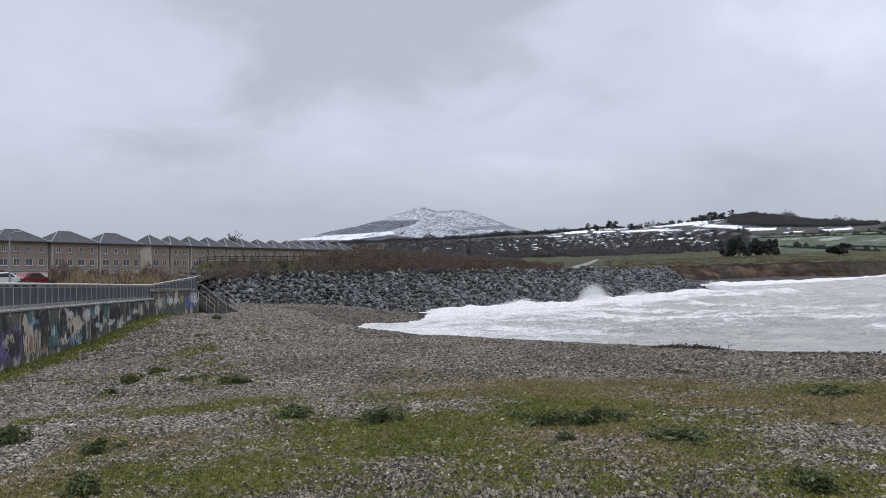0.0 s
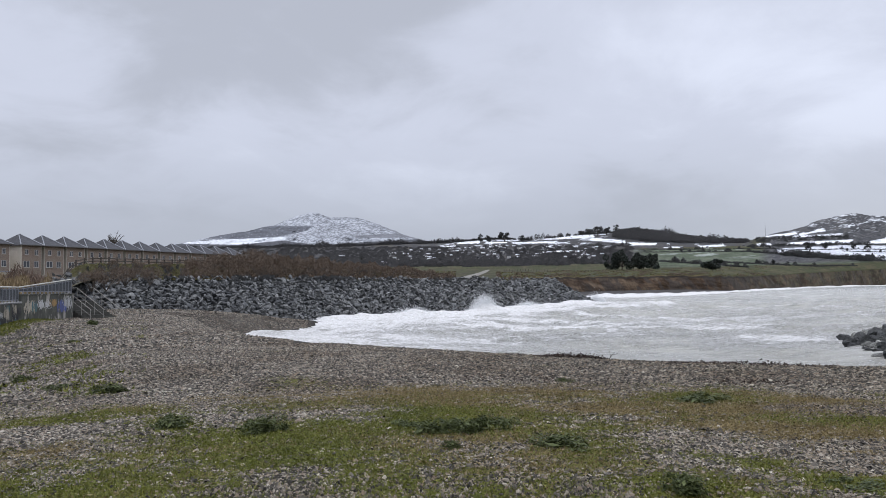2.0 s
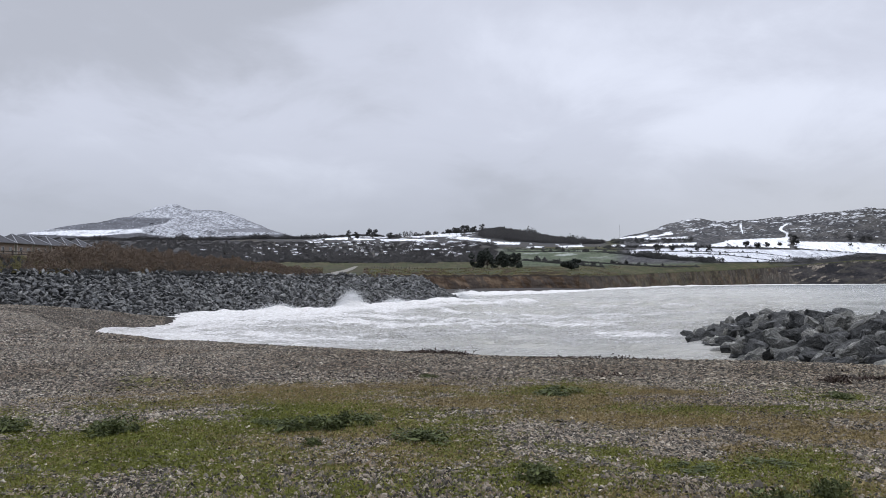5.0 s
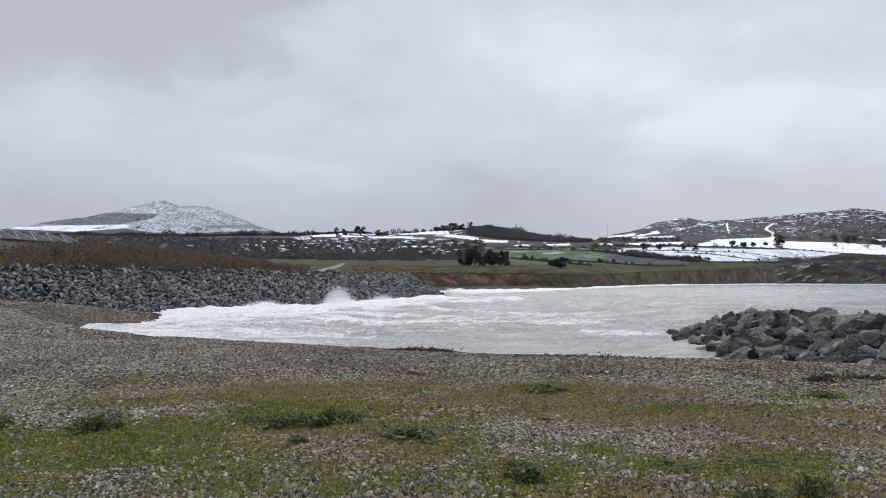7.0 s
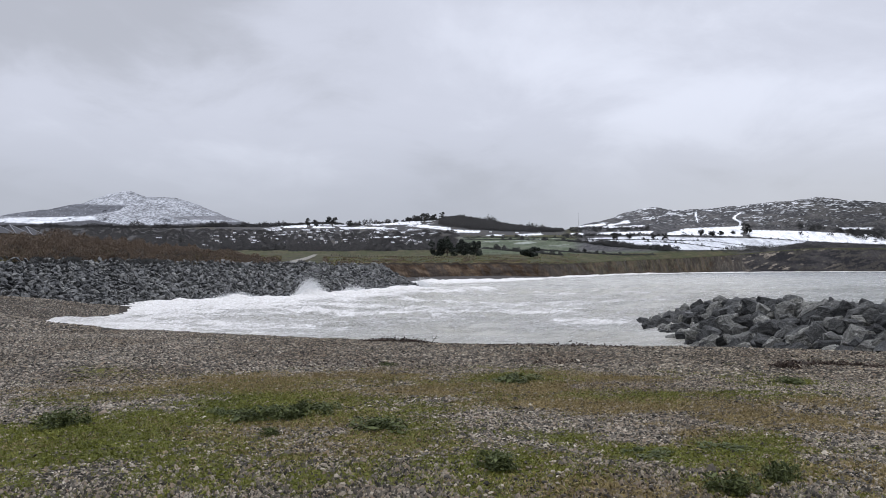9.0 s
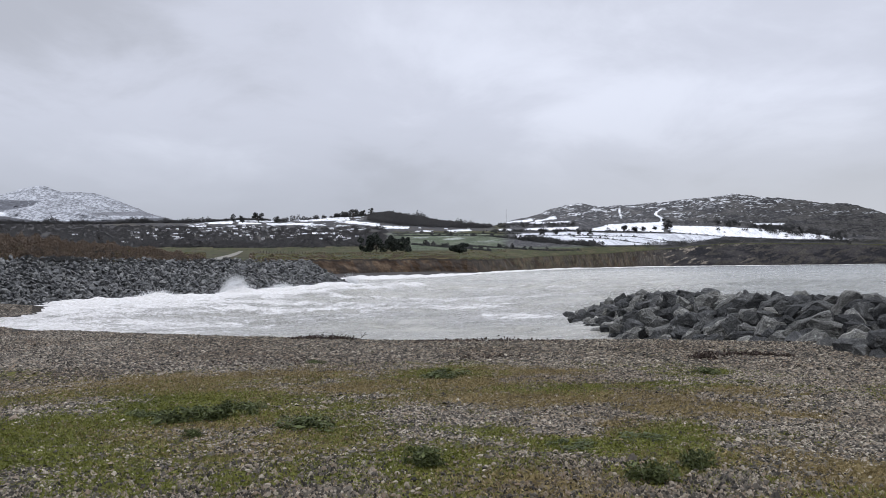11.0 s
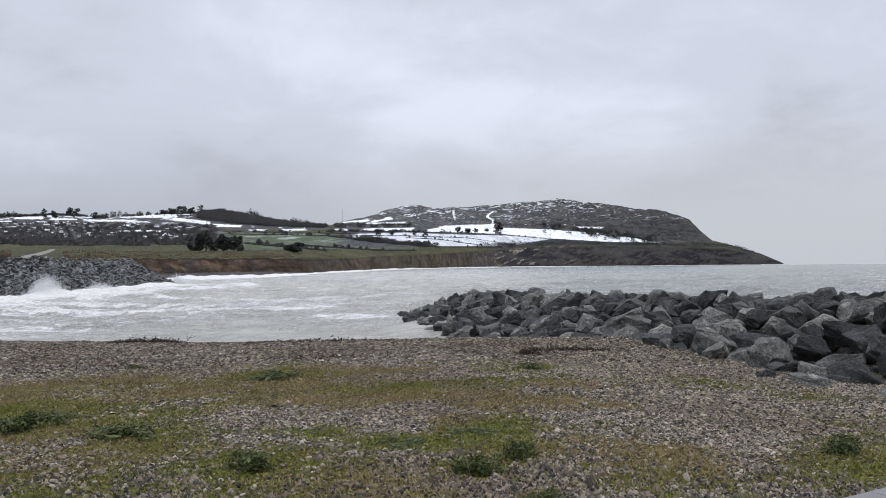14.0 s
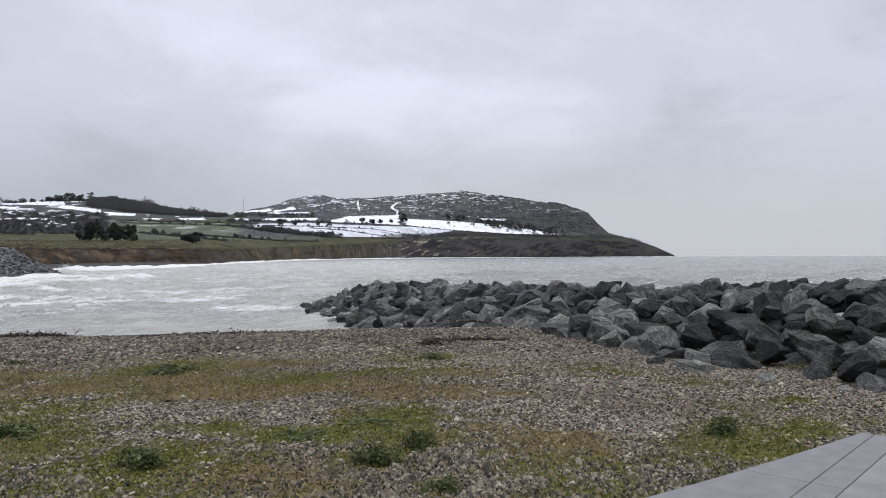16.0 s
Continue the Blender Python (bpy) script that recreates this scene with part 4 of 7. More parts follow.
def make_sea_sheet():
    azs = np.concatenate([np.arange(-13, 80, 0.3), np.arange(80, 161, 4.0)])
    ds = np.concatenate([np.arange(26, 90, 0.45), np.arange(90, 200, 0.8), np.geomspace(200, 700, 130), np.geomspace(710, 2600, 80), np.geomspace(2650, 4950, 24)])
    A, D = np.meshgrid(azs, ds)
    X, Y = D * np.sin(np.radians(A)), D * np.cos(np.radians(A))
    out, along = toe_distance(X, Y)
    warp = (fbm(X * 0.012, Y * 0.012, 81, 3) - 0.5) * 40
    ph = (X * 0.80 - Y * 0.60) + warp
    # short crested storm waves that run in from the open sea, and chop across them
    u, v = X * 0.62 + Y * 0.78 + warp * 0.3, X * 0.78 - Y * 0.62
    ridge = 1 - np.abs(2 * fbm(u * 0.085, v * 0.03, 81, 3) - 1)
    ripple = 1 - np.abs(2 * fbm(u * 0.30 + 7, v * 0.11, 82, 3) - 1)
    swell = 0.75 * ridge**5 + 0.32 * ripple**4 + 0.30 * np.sin(ph / 7.5 + 3 * fbm(X * 0.03, Y * 0.03, 80))
    chop = (fbm(X * 0.35, Y * 0.35, 84, 4) - 0.5) * 0.7
    near = 1 - smooth(180, 900, D)
    calm = smooth(20, 36, D) * (0.45 + 0.55 * smooth(48, 85, D)) * (0.35 + 0.65 * smooth(-9, 6, A))
    Z = SEA_LEVEL + (swell - 0.35 + chop * (0.4 + near)) * calm * (0.5 + 0.5 * near)
    # breakers: against the revetment, in mid bay, and along the far strand
    gust = fbm(along * 0.07, out * 0.02, 85, 4)
    surge = np.exp(-((out - 13.5) / 3.2) ** 2) * smooth(30, 60, along) * (1 - smooth(150, 165, along)) * (0.25 + 1.7 * np.clip(gust - 0.35, 0, 1))
    roller = np.exp(-((out - 34 - 6 * (fbm(along * 0.03, along * 0, 86) - 0.5)) / 2.6) ** 2) * band(along, 60, 132, 12) * (0.5 + gust)
    mid = np.exp(-((ph + 6) / 3.0) ** 2) * band(A, 14, 30, 4) * band(D, 85, 210, 25) * fbm(X * 0.05, Y * 0.05, 87)
    gap = cliff_foot(np.clip(A, 14, 62)) - 62 * (1 - smooth(24, 30, A)) - D
    strand = np.exp(-((gap - 16 - 0.01 * D) / (13 + 0.02 * D)) ** 2) * (A > 15) * (0.5 + fbm(A * 1.5, A * 0, 88))
    Z = Z + 1.1 * surge + 0.9 * roller + 1.2 * mid + (0.9 + 1.3 * smooth(450, 1100, D) * (1 - smooth(2300, 3000, D))) * strand
    foam = 0.445 + (0.24 * smooth(0.84, 0.98, ridge) * smooth(0.40, 0.62, gust) + 0.10 * smooth(0.86, 0.98, ripple)) * (0.25 + 0.75 * near) * (1 - 0.6 * smooth(28, 44, A))
    foam = foam + 0.34 * smooth(22, -2, A) * (1 - smooth(130, 260, D)) - 0.08 * smooth(150, 500, D) - 0.06 * smooth(26, 46, A)
    foam = foam - 0.02 * band(D, 28, 62, 8) * smooth(2, 12, A)
    foam = foam + 0.34 * np.exp(-((out - 12) / 9) ** 2) * smooth(20, 40, along) * (1 - smooth(150, 190, along))
    foam = foam + 0.45 * surge + 0.4 * roller + 0.6 * mid + 1.3 * strand + 0.22 * (fbm(X * 0.06, Y * 0.06, 89, 4) - 0.5) * near
    foam = foam + 0.25 * np.exp(-((gap - 26) / 40) ** 2) * (A > 14) * (A < 40)
    burst = np.exp(-((along - 88) / 4.5) ** 2 - ((out - 13.0) / 2.2) ** 2) * (0.5 + fbm(X * 0.5, Y * 0.5, 93, 3))
    foam, Z = foam + 0.5 * burst, Z + 1.5 * burst
    tip = np.exp(-(((X - TIP[0]) / 7) ** 2 + ((Y - TIP[1]) / 6) ** 2)) * (0.5 + fbm(X * 0.25, Y * 0.25, 90, 4))
    foam, Z = foam + 0.4 * tip, Z + 0.25 * tip
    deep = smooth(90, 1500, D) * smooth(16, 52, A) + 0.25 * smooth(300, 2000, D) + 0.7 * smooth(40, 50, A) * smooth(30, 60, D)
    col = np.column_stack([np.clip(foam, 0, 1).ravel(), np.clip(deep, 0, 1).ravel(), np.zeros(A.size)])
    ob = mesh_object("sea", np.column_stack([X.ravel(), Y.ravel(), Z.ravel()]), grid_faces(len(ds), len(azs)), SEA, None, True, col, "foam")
    return tagged(ob, "rough grey-brown sea with streaks of white surf", "sea", kind="structure")


make_sea_sheet()


# ---- stones ----
def rock_mesh(name, seed, mat, detail, squash=0.72, points=13):
    """An angular quarried stone about 1 m across: a hull of random points, worn and chipped."""
    r = random.Random(seed)
    bm = bmesh.new()
    for _ in range(points):
        v = Vector((r.gauss(0, 1), r.gauss(0, 1), r.gauss(0, 1))).normalized() * r.uniform(0.74, 1.0)
        bm.verts.new((v.x * 0.62, v.y * 0.52, v.z * 0.52 * squash))
    h = bmesh.ops.convex_hull(bm, input=bm.verts)
    loose = [g for g in h["geom_interior"] if isinstance(g, bmesh.types.BMVert)]
    bmesh.ops.delete(bm, geom=loose, context="VERTS")
    bmesh.ops.dissolve_limit(bm, angle_limit=radians(9), verts=bm.verts, edges=bm.edges)
    if detail:
        bmesh.ops.bevel(bm, geom=list(bm.edges), offset=0.016, segments=1, affect="EDGES", clamp_overlap=True)
        bmesh.ops.triangulate(bm, faces=bm.faces)
        bmesh.ops.subdivide_edges(bm, edges=[e for e in bm.edges if e.calc_length() > 0.16], cuts=1)
        bmesh.ops.triangulate(bm, faces=bm.faces)
        bmesh.ops.subdivide_edges(bm, edges=[e for e in bm.edges if e.calc_length() > 0.2], cuts=1)
        for v in bm.verts:
            p = v.co * 2.3 + Vector((seed * 3.1, 0, 0))
            v.co += v.co.normalized() * (0.05 * noise.noise(p) + 0.055 * noise.noise(p * 2.9) - 0.03 * abs(noise.noise(p * 5)) + 0.025 * noise.noise(p * 9))
    bmesh.ops.triangulate(bm, faces=bm.faces)
    me = bpy.data.meshes.new(name)
    bm.to_mesh(me)
    bm.free()
    me.materials.append(mat)
    return me


def spin(r, tilt=0.5):
    return Euler((r.uniform(-tilt, tilt), r.uniform(-tilt, tilt), r.uniform(0, 6.28))).to_matrix().to_4x4()


def joined(name, pieces, mat, parent=None):
    """Many placed copies of low meshes as one mesh."""
    V, Fc, n = [], [], 0
    for me, m in pieces:
        co = np.empty(len(me.vertices) * 3)
        me.vertices.foreach_get("co", co)
        mm = np.array(m)
        V.append(co.reshape(-1, 3) @ mm[:3, :3].T + mm[:3, 3])
        Fc += [[i + n for i in p.vertices] for p in me.polygons]
        n += len(me.vertices)
    return mesh_object(name, np.vstack(V), Fc, mat, parent)


def make_revetment():
    """A bank of dark quarry stone from the end of the sea wall out to the point."""
    top = empty("rock_revetment", *REV_A)
    tagged(top, "long sloping revetment of dark grey quarried armour stone", "rock revetment")
    forms = [rock_mesh("rock", 100 + i, ARMOUR, False, 0.8, 11) for i in range(9)]
    length, near, rest = (REV_B - REV_A).length, [], []
    inv = top.matrix_world.inverted()

    lie = Matrix.Rotation(0.12, 4, REV_DIR)  # slabs lie back on the slope

    def put(p, size, s):
        m = Matrix.Translation(p) @ lie @ spin(rng, 0.85) @ Matrix.Diagonal((size * rng.uniform(1.1, 1.7), size * rng.uniform(0.8, 1.15), size * rng.uniform(0.6, 0.95), 1))
        (near if 48 < s < 60 and len(near) < 300 else rest).append((rng.choice(forms), m))

    def face(out, along_k=1.0):
        return REV_TOP + 0.25 - 0.575 * max(out, -0.5)

    s = 6.0
    while s < length:
        out = -0.6
        while out < 13:
            j = Vector((rng.uniform(-0.3, 0.3), rng.uniform(-0.3, 0.3), rng.uniform(-0.22, 0.22)))
            p = REV_A + REV_DIR * (s + (0.5 if int(out) % 2 else 0)) + REV_OUT * out + j
            p.z = face(out) - 0.28 + 1.5 * j.z
            if p.z > float(beach_z(p.x, p.y)) - 0.9:
                put(p, rng.choice((0.45, 0.55, 0.65, 0.8, 1.0)) * rng.uniform(0.85, 1.1) * (0.85 if s < 45 else 1.0 + 0.15 * (s > 90)), s)
                q = p + REV_DIR * 0.35 + REV_OUT * 0.28
                q.z = face(out + 0.28) - 0.78 + j.z
                put(q, rng.uniform(0.75, 1.0), 0)
            out += 0.58
        s += 0.76
    for k in range(15):
        ang = k / 14 * math.pi * 0.75
        d = REV_OUT * math.cos(ang) + REV_DIR * math.sin(ang)
        out = 0.4
        while out < 13:
            for _ in range(max(1, int(out * 0.17 / 0.9) + 1)):
                q = d.copy()
                q.rotate(Euler((0, 0, rng.uniform(-0.09, 0.09))))
                p = REV_B + q * out
                p.z = face(out) - 0.3 + rng.uniform(-0.25, 0.2)
                put(p, rng.uniform(1.0, 1.65), 999)
            out += 0.85
    for me, m in near:
        o = new("rock", me)
        o.parent, o.matrix_basis = top, inv @ m
    tagged(joined("rock_bank", [(me, inv @ m) for me, m in rest], ARMOUR_BANK, top), kind="stuff")
    # the core under the stones
    V, n = [], 40
    for i in range(n):
        p = REV_A + REV_DIR * (length * i / (n - 1)) - REV_A
        for out, dz in ((-3, -0.6), (-0.5, -0.8), (1.0, -1.5), (13.5, -1.6)):
            q = p + REV_OUT * out
            V.append((q.x, q.y, face(out) + dz))
    mesh_object("bank_core", V, grid_faces(n, 4), ARMOUR, top)
    return top


GRO_A, GRO_DIR = Vector((9.6, -1.0, 0)), Vector((0.478, 0.878, 0))
GRO_OUT = Vector((0.878, -0.478, 0))
gro_base = curve((0, -0.30), (10, -0.36), (17, -0.55), (24, -1.5), (42, -2.8), (66, -2.85), (80, -3.2))
gro_crest = curve((0, 1.05), (6, 0.92), (12, 0.70), (20, 0.36), (32, -0.08), (44, -0.42), (56, -0.68), (62, -1.2), (66, -1.7), (70, -2.25), (74, -2.8))


def make_groyne():
    top = empty("boulder_groyne", *GRO_A)
    tagged(top, "groyne of large grey boulders running into the sea", "groyne")
    forms = [rock_mesh("boulder", 200 + i, BOULDER, True, 0.9, 17 + i % 5) for i in range(16)]
    low_forms = [rock_mesh("boulder", 230 + i, BOULDER, False, 0.9, 16) for i in range(4)]
    inv = top.matrix_world.inverted()
    r = random.Random(23)
    laid = []

    def lay(s, w, size, sink, turn=0.7):
        """Sets a stone on the groyne's profile unless another lies there."""
        for s2, w2, z2 in laid[-600:]:
            if (s - s2) ** 2 + (w - w2) ** 2 * 1.5 < (0.45 * (size + z2)) ** 2:
                return
        laid.append((s, w, size))
        k = max(0.0, min(1.0, w / float(curve((0, 3.0), (20, 3.7))(s))))
        base, crest = float(gro_base(s)), float(gro_crest(s))
        p = GRO_A + GRO_DIR * s + GRO_OUT * w
        p.z = base + (crest - base) * k**0.85 - sink * size + r.uniform(-0.16, 0.12)
        o = new("boulder", r.choice(forms))
        o.parent = top
        o.matrix_basis = inv @ Matrix.Translation(p) @ spin(r, turn) @ Matrix.Diagonal((size * r.uniform(1.0, 1.3), size * r.uniform(0.85, 1.1), size * r.uniform(0.8, 1.1), 1))

    for s0 in range(-4, 66, 3):  # large stones first, then what fits between them
        grow = float(curve((0, 0.70), (10, 0.76), (24, 0.98), (45, 1.18), (69, 1.2))(s0))
        for size, tries in ((1.35, 12), (1.15, 40), (0.95, 90), (0.72, 110), (0.5, 50)):
            for _ in range(tries):
                w = r.uniform(-0.2, 6.8)
                lay(s0 + r.uniform(0, 3), w, size * grow * r.uniform(0.93, 1.07), 0.20 if w > 0.4 else 0.12)
    for i in range(28):  # the course below, seen between the stones
        for j in range(7):
            s, w = i + r.uniform(-3.3, -2.7), 0.5 + 0.9 * j + r.uniform(-0.2, 0.2)
            b, c = float(gro_base(s)), float(gro_crest(s))
            q = GRO_A + GRO_DIR * s + GRO_OUT * w
            q.z = b + (c - b) * min(1.0, w / 3.4) ** 0.85 - 0.85
            o = new("boulder", r.choice(low_forms))
            o.parent, o.matrix_basis = top, inv @ Matrix.Translation(q) @ spin(r, 0.8) @ Matrix.Scale(r.uniform(0.85, 1.05), 4)
    for _ in range(170):  # half-sunken stones at the foot, on the shingle and in the wash
        s = r.uniform(-4, 9)
        lay(s, r.uniform(-1.1, -0.1), r.uniform(0.45, 0.85), 0.16, 0.4)
    for _ in range(160):
        s = r.uniform(40, 66)
        lay(s, r.uniform(-0.7, 0.5), r.uniform(0.7, 1.25), 0.12, 0.3)
    # one stone near the tip has a whitewashed face
    pale = forms[3].copy()
    pale.name = "boulder"
    pale.materials.clear()
    pale.materials.append(PALE_STONE)
    o = new("boulder", pale)
    o.parent, o.matrix_basis = top, inv @ Matrix.Translation(polar(38.75, 60.5, -1.82)) @ spin(r, 0.3) @ Matrix.Diagonal((1.15, 0.9, 1.0, 1))
    # rubble core below
    V, n = [], 50
    for i in range(n):
        s = 70 * i / (n - 1)
        b, c = float(gro_base(s)), float(gro_crest(s))
        for w, z in ((0.3, b - 1.2), (3.6, c - 1.3), (6.8, c - 1.2), (11.5, b - 2.5)):
            q = GRO_DIR * s + GRO_OUT * w
            V.append((q.x, q.y, z))
    mesh_object("rubble_core", V, grid_faces(n, 4), ARMOUR, top)
    return top


make_revetment()
make_groyne()


# ---- sea wall, railing, steps ----
def wall_run(a, b):
    u = (b - a).normalized()
    return Matrix(((u.x, -u.y, 0, a.x), (u.y, u.x, 0, a.y), (0, 0, 1, 0), (0, 0, 0, 1))), (b - a).length


PAINTS = {
    "violet": (0.16, 0.125, 0.30), "cream": (0.52, 0.46, 0.36), "teal": (0.08, 0.16, 0.17), "sky": (0.20, 0.36, 0.46),
    "rust": (0.33, 0.19, 0.13), "white": (0.60, 0.60, 0.58), "blue": (0.10, 0.13, 0.33), "ochre": (0.45, 0.28, 0.10), "black": (0.03, 0.03, 0.032),
}


def paint(name, c):
    k = Nodes("sprayed_" + name + "_paint", 0.8, 0.2)
    n = k.noise(5, 5, 0.65)
    k.color(k.mix(k.ramp(n, [(0.35, (0, 0, 0)), (0.7, (0.8,) * 3)]), c, tuple(0.45 * x + 0.09 for x in c)))
    return k.m


def swash_of_paint(bm, x, z, w, h, r, y):
    """A ragged upright patch of paint, a few millimetres proud."""
    for j in range(26):
        cx, cw = x + w * r.uniform(-0.95, 0.95), 0.012 + w * r.uniform(0.01, 0.07)
        lo, hi, bend = z - h * r.uniform(0.3, 1), z + h * r.uniform(0.3, 1), w * r.uniform(-0.5, 0.5)
        a, b = [], []
        for i in range(7):
            k = i / 6
            mx = cx + bend * math.sin(k * 3.1)
            ww = cw * (0.6 + 0.6 * math.sin(k * 3.1)) * r.uniform(0.5, 1.5)
            a.append(bm.verts.new((mx - ww, y - j * 0.0004, lo + (hi - lo) * k)))
            b.append(bm.verts.new((mx + ww, y - j * 0.0004, lo + (hi - lo) * k)))
        for i in range(6):
            bm.faces.new((a[i], b[i], b[i + 1], a[i + 1]))


def make_sea_wall():
    top = empty("sea_wall", *WALL_0)
    tagged(top, "old concrete sea wall covered in faded spray-painted graffiti", "sea wall", kind="structure")
    r = random.Random(5)
    inks = {k: paint(k, c) for k, c in PAINTS.items()}
    runs = [(WALL_0, WALL_B, 0.98, 0.98), (WALL_B, WALL_C, 1.5, 1.5)]
    for k, (a, b, z0, z1) in enumerate(runs):
        m, L = wall_run(a, b)
        m = top.matrix_world.inverted() @ m
        bm = bmesh.new()
        n = int(L / 3.6) + 1
        for i in range(n):  # cast bays with open joints
            box(bm, L * i / n + 0.012, 0.0, -2.6, L * (i + 1) / n - 0.012, 0.42, z0, m, 0.02)
        part("wall_bay", bm, WALLPAINT, top)
        bm = bmesh.new()
        box(bm, 0, -0.05, z0, L, 0.47, z0 + 0.07, m, 0.012)
        part("coping", bm, CONCRETE if k == 0 else WALLPAINT, top)
    # painted figures and letters: plain shapes in their colours
    m, L = wall_run(WALL_0, WALL_B)
    m = top.matrix_world.inverted() @ m
    start = (WALL_A - WALL_0).length
    figures = [("violet", 1.4, -0.1, 0.75, 0.65), ("black", 1.4, -0.1, 0.45, 0.4), ("violet", 0.2, -0.2, 0.5, 0.6), ("cream", 2.9, -0.1, 0.55, 0.65), ("rust", 3.0, -0.25, 0.25, 0.4), ("cream", 4.4, -0.15, 0.6, 0.65), ("rust", 4.5, -0.3, 0.2, 0.45), ("teal", 6.3, 0.1, 0.8, 0.5), ("teal", 5.5, -0.35, 0.5, 0.3), ("cream", 8.7, 0.15, 0.75, 0.65), ("rust", 8.4, 0.2, 0.15, 0.3), ("rust", 9.1, 0.2, 0.15, 0.3), ("sky", 8.8, -0.4, 0.85, 0.32), ("black", 8.8, -0.4, 0.3, 0.12), ("sky", 3.4, 0.55, 0.5, 0.12)]
    for i in range(40):
        figures.append(("black", r.uniform(-1, 26), r.uniform(-0.4, 0.6), r.uniform(0.15, 0.5), r.uniform(0.2, 0.5)))
    for i in range(64):
        figures.append((r.choice(["white", "cream", "white", "cream", "teal", "black"]), r.uniform(-1, 26), r.uniform(-0.3, 0.75), r.uniform(0.15, 0.6), r.uniform(0.12, 0.45)))
    for i, (ink, x, z, w, h) in enumerate(figures):
        bm = bmesh.new()
        swash_of_paint(bm, start + x, z, w, h, r, -0.004 - 0.006 * (i % 5))
        bmesh.ops.transform(bm, matrix=m, verts=bm.verts)
        part("painted_shape", bm, inks[ink], top)
    m2, L2 = wall_run(WALL_B, WALL_C)
    m2 = top.matrix_world.inverted() @ m2
    for i, (ink, x, z, w, h) in enumerate([("cream", 2, 0.7, 1.2, 0.5), ("teal", 3.0, 0.7, 0.8, 0.4), ("white", 5.4, 0.8, 1.6, 0.4), ("ochre", 8.0, 0.9, 0.8, 0.3), ("blue", 10.3, 0.7, 1.0, 0.55), ("white", 12.4, 0.8, 1.2, 0.6), ("blue", 11.2, 0.4, 0.8, 0.3)]):
        bm = bmesh.new()
        swash_of_paint(bm, x, z, w, h, r, -0.004 - 0.006 * (i % 4))
        bmesh.ops.transform(bm, matrix=m2, verts=bm.verts)
        part("painted_shape", bm, inks[ink], top)
    return top


def make_railing(a, b, z0, z1, rail0, rail1, post_step):
    top = empty("promenade_railing", *a)
    tagged(top, "grey steel promenade railing with fine uprights and pale top rail", "railing")
    m, L = wall_run(a, b)
    m = top.matrix_world.inverted() @ m
    n = max(2, int(L / post_step))
    bm = bmesh.new()
    e0, e1 = m @ Vector((0, 0.2, rail0)), m @ Vector((L, 0.2, rail1))
    bar(bm, e0, e1, 0.045, 8)
    part("top_rail", bm, PALE_RAIL, top, "pale weathered top rail")
    bm = bmesh.new()
    bar(bm, m @ Vector((0, 0.2, z0 + 0.16)), m @ Vector((L, 0.2, z1 + 0.16)), 0.022, 6)
    bar(bm, m @ Vector((0, 0.2, rail0 - 0.13)), m @ Vector((L, 0.2, rail1 - 0.13)), 0.022, 6)
    part("lower_rail", bm, STEEL, top)
    post = None
    for i in range(n + 1):
        x, k = L * i / n, i / n
        za, zb = z0 + (z1 - z0) * k, rail0 + (rail1 - rail0) * k
        if post is None:
            bm = bmesh.new()
            box(bm, -0.035, -0.02, 0, 0.035, 0.06, 1.0, None, 0.006)
            post = part("post", bm, STEEL, top)
            o = post
        else:
            o = new("post", post.data)
            o.parent = top
        o.matrix_basis = m @ Matrix.Translation((x, 0.18, za)) @ Matrix.Diagonal((1, 1, zb - za, 1))
    bm = bmesh.new()  # uprights, too fine to part
    k = 0
    while k < L:
        f = k / L
        za, zb = z0 + (z1 - z0) * f, rail0 + (rail1 - rail0) * f
        box(bm, k - 0.03, 0.19, za + 0.16, k + 0.03, 0.205, zb - 0.1, m)
        k += 0.088
    tagged(part("infill", bm, SCREEN, top), kind="stuff")
    return top


def make_wall_blocks():
    """Pale pads between the feet of the posts."""
    m, L = wall_run(WALL_0, WALL_B)
    bm = bmesh.new()
    n = int(L / 0.85)
    for i in range(n):
        box(bm, (i + 0.14) * L / n, -0.06, 1.045, (i + 0.86) * L / n, 0.12, 1.10, m)
    o = part("post_pad", bm, FRAME)
    tagged(o, "row of white pads along the sea wall's coping", "trim", kind="structure")
    return o


STEP_RAIL = simple("weathered_handrail", (0.24, 0.235, 0.21), (0.34, 0.33, 0.30), 4, 0.6, 50, 0.05)
STEP_STONE = simple("dark_step_concrete", (0.045, 0.044, 0.038), (0.085, 0.083, 0.073), 2, 0.9, 30, 0.2)


def make_steps():
    top = empty("beach_steps", -21.6, 68.6, -0.42, -32)
    tagged(top, "dark concrete beach steps with pale tubular handrails", "steps", kind="structure")
    for i in range(9):
        bm = bmesh.new()
        box(bm, i * 0.34, -1.6, -1.8, (i + 1) * 0.34 - 0.003, 1.6, 1.55 - 0.19 * (i + 1), None, 0.015)
        part("step", bm, STEP_STONE, top)
    for y in (-1.5, -0.2, 1.5):
        bm = bmesh.new()
        bar(bm, (-0.3, y, 2.45), (0.2, y, 2.45), 0.024)
        bar(bm, (0.2, y, 2.45), (3.4, y, 0.62), 0.028)
        for k in (0.25, 1.2, 2.3, 3.3):
            z = 2.45 - (k - 0.2) * 0.572
            bar(bm, (k, y, z), (k, y, z - 1.05), 0.02)
        bar(bm, (0.2, y, 1.95), (3.4, y, 0.12), 0.016)
        part("handrail", bm, STEP_RAIL, top, "pale tubular handrail")
    return top


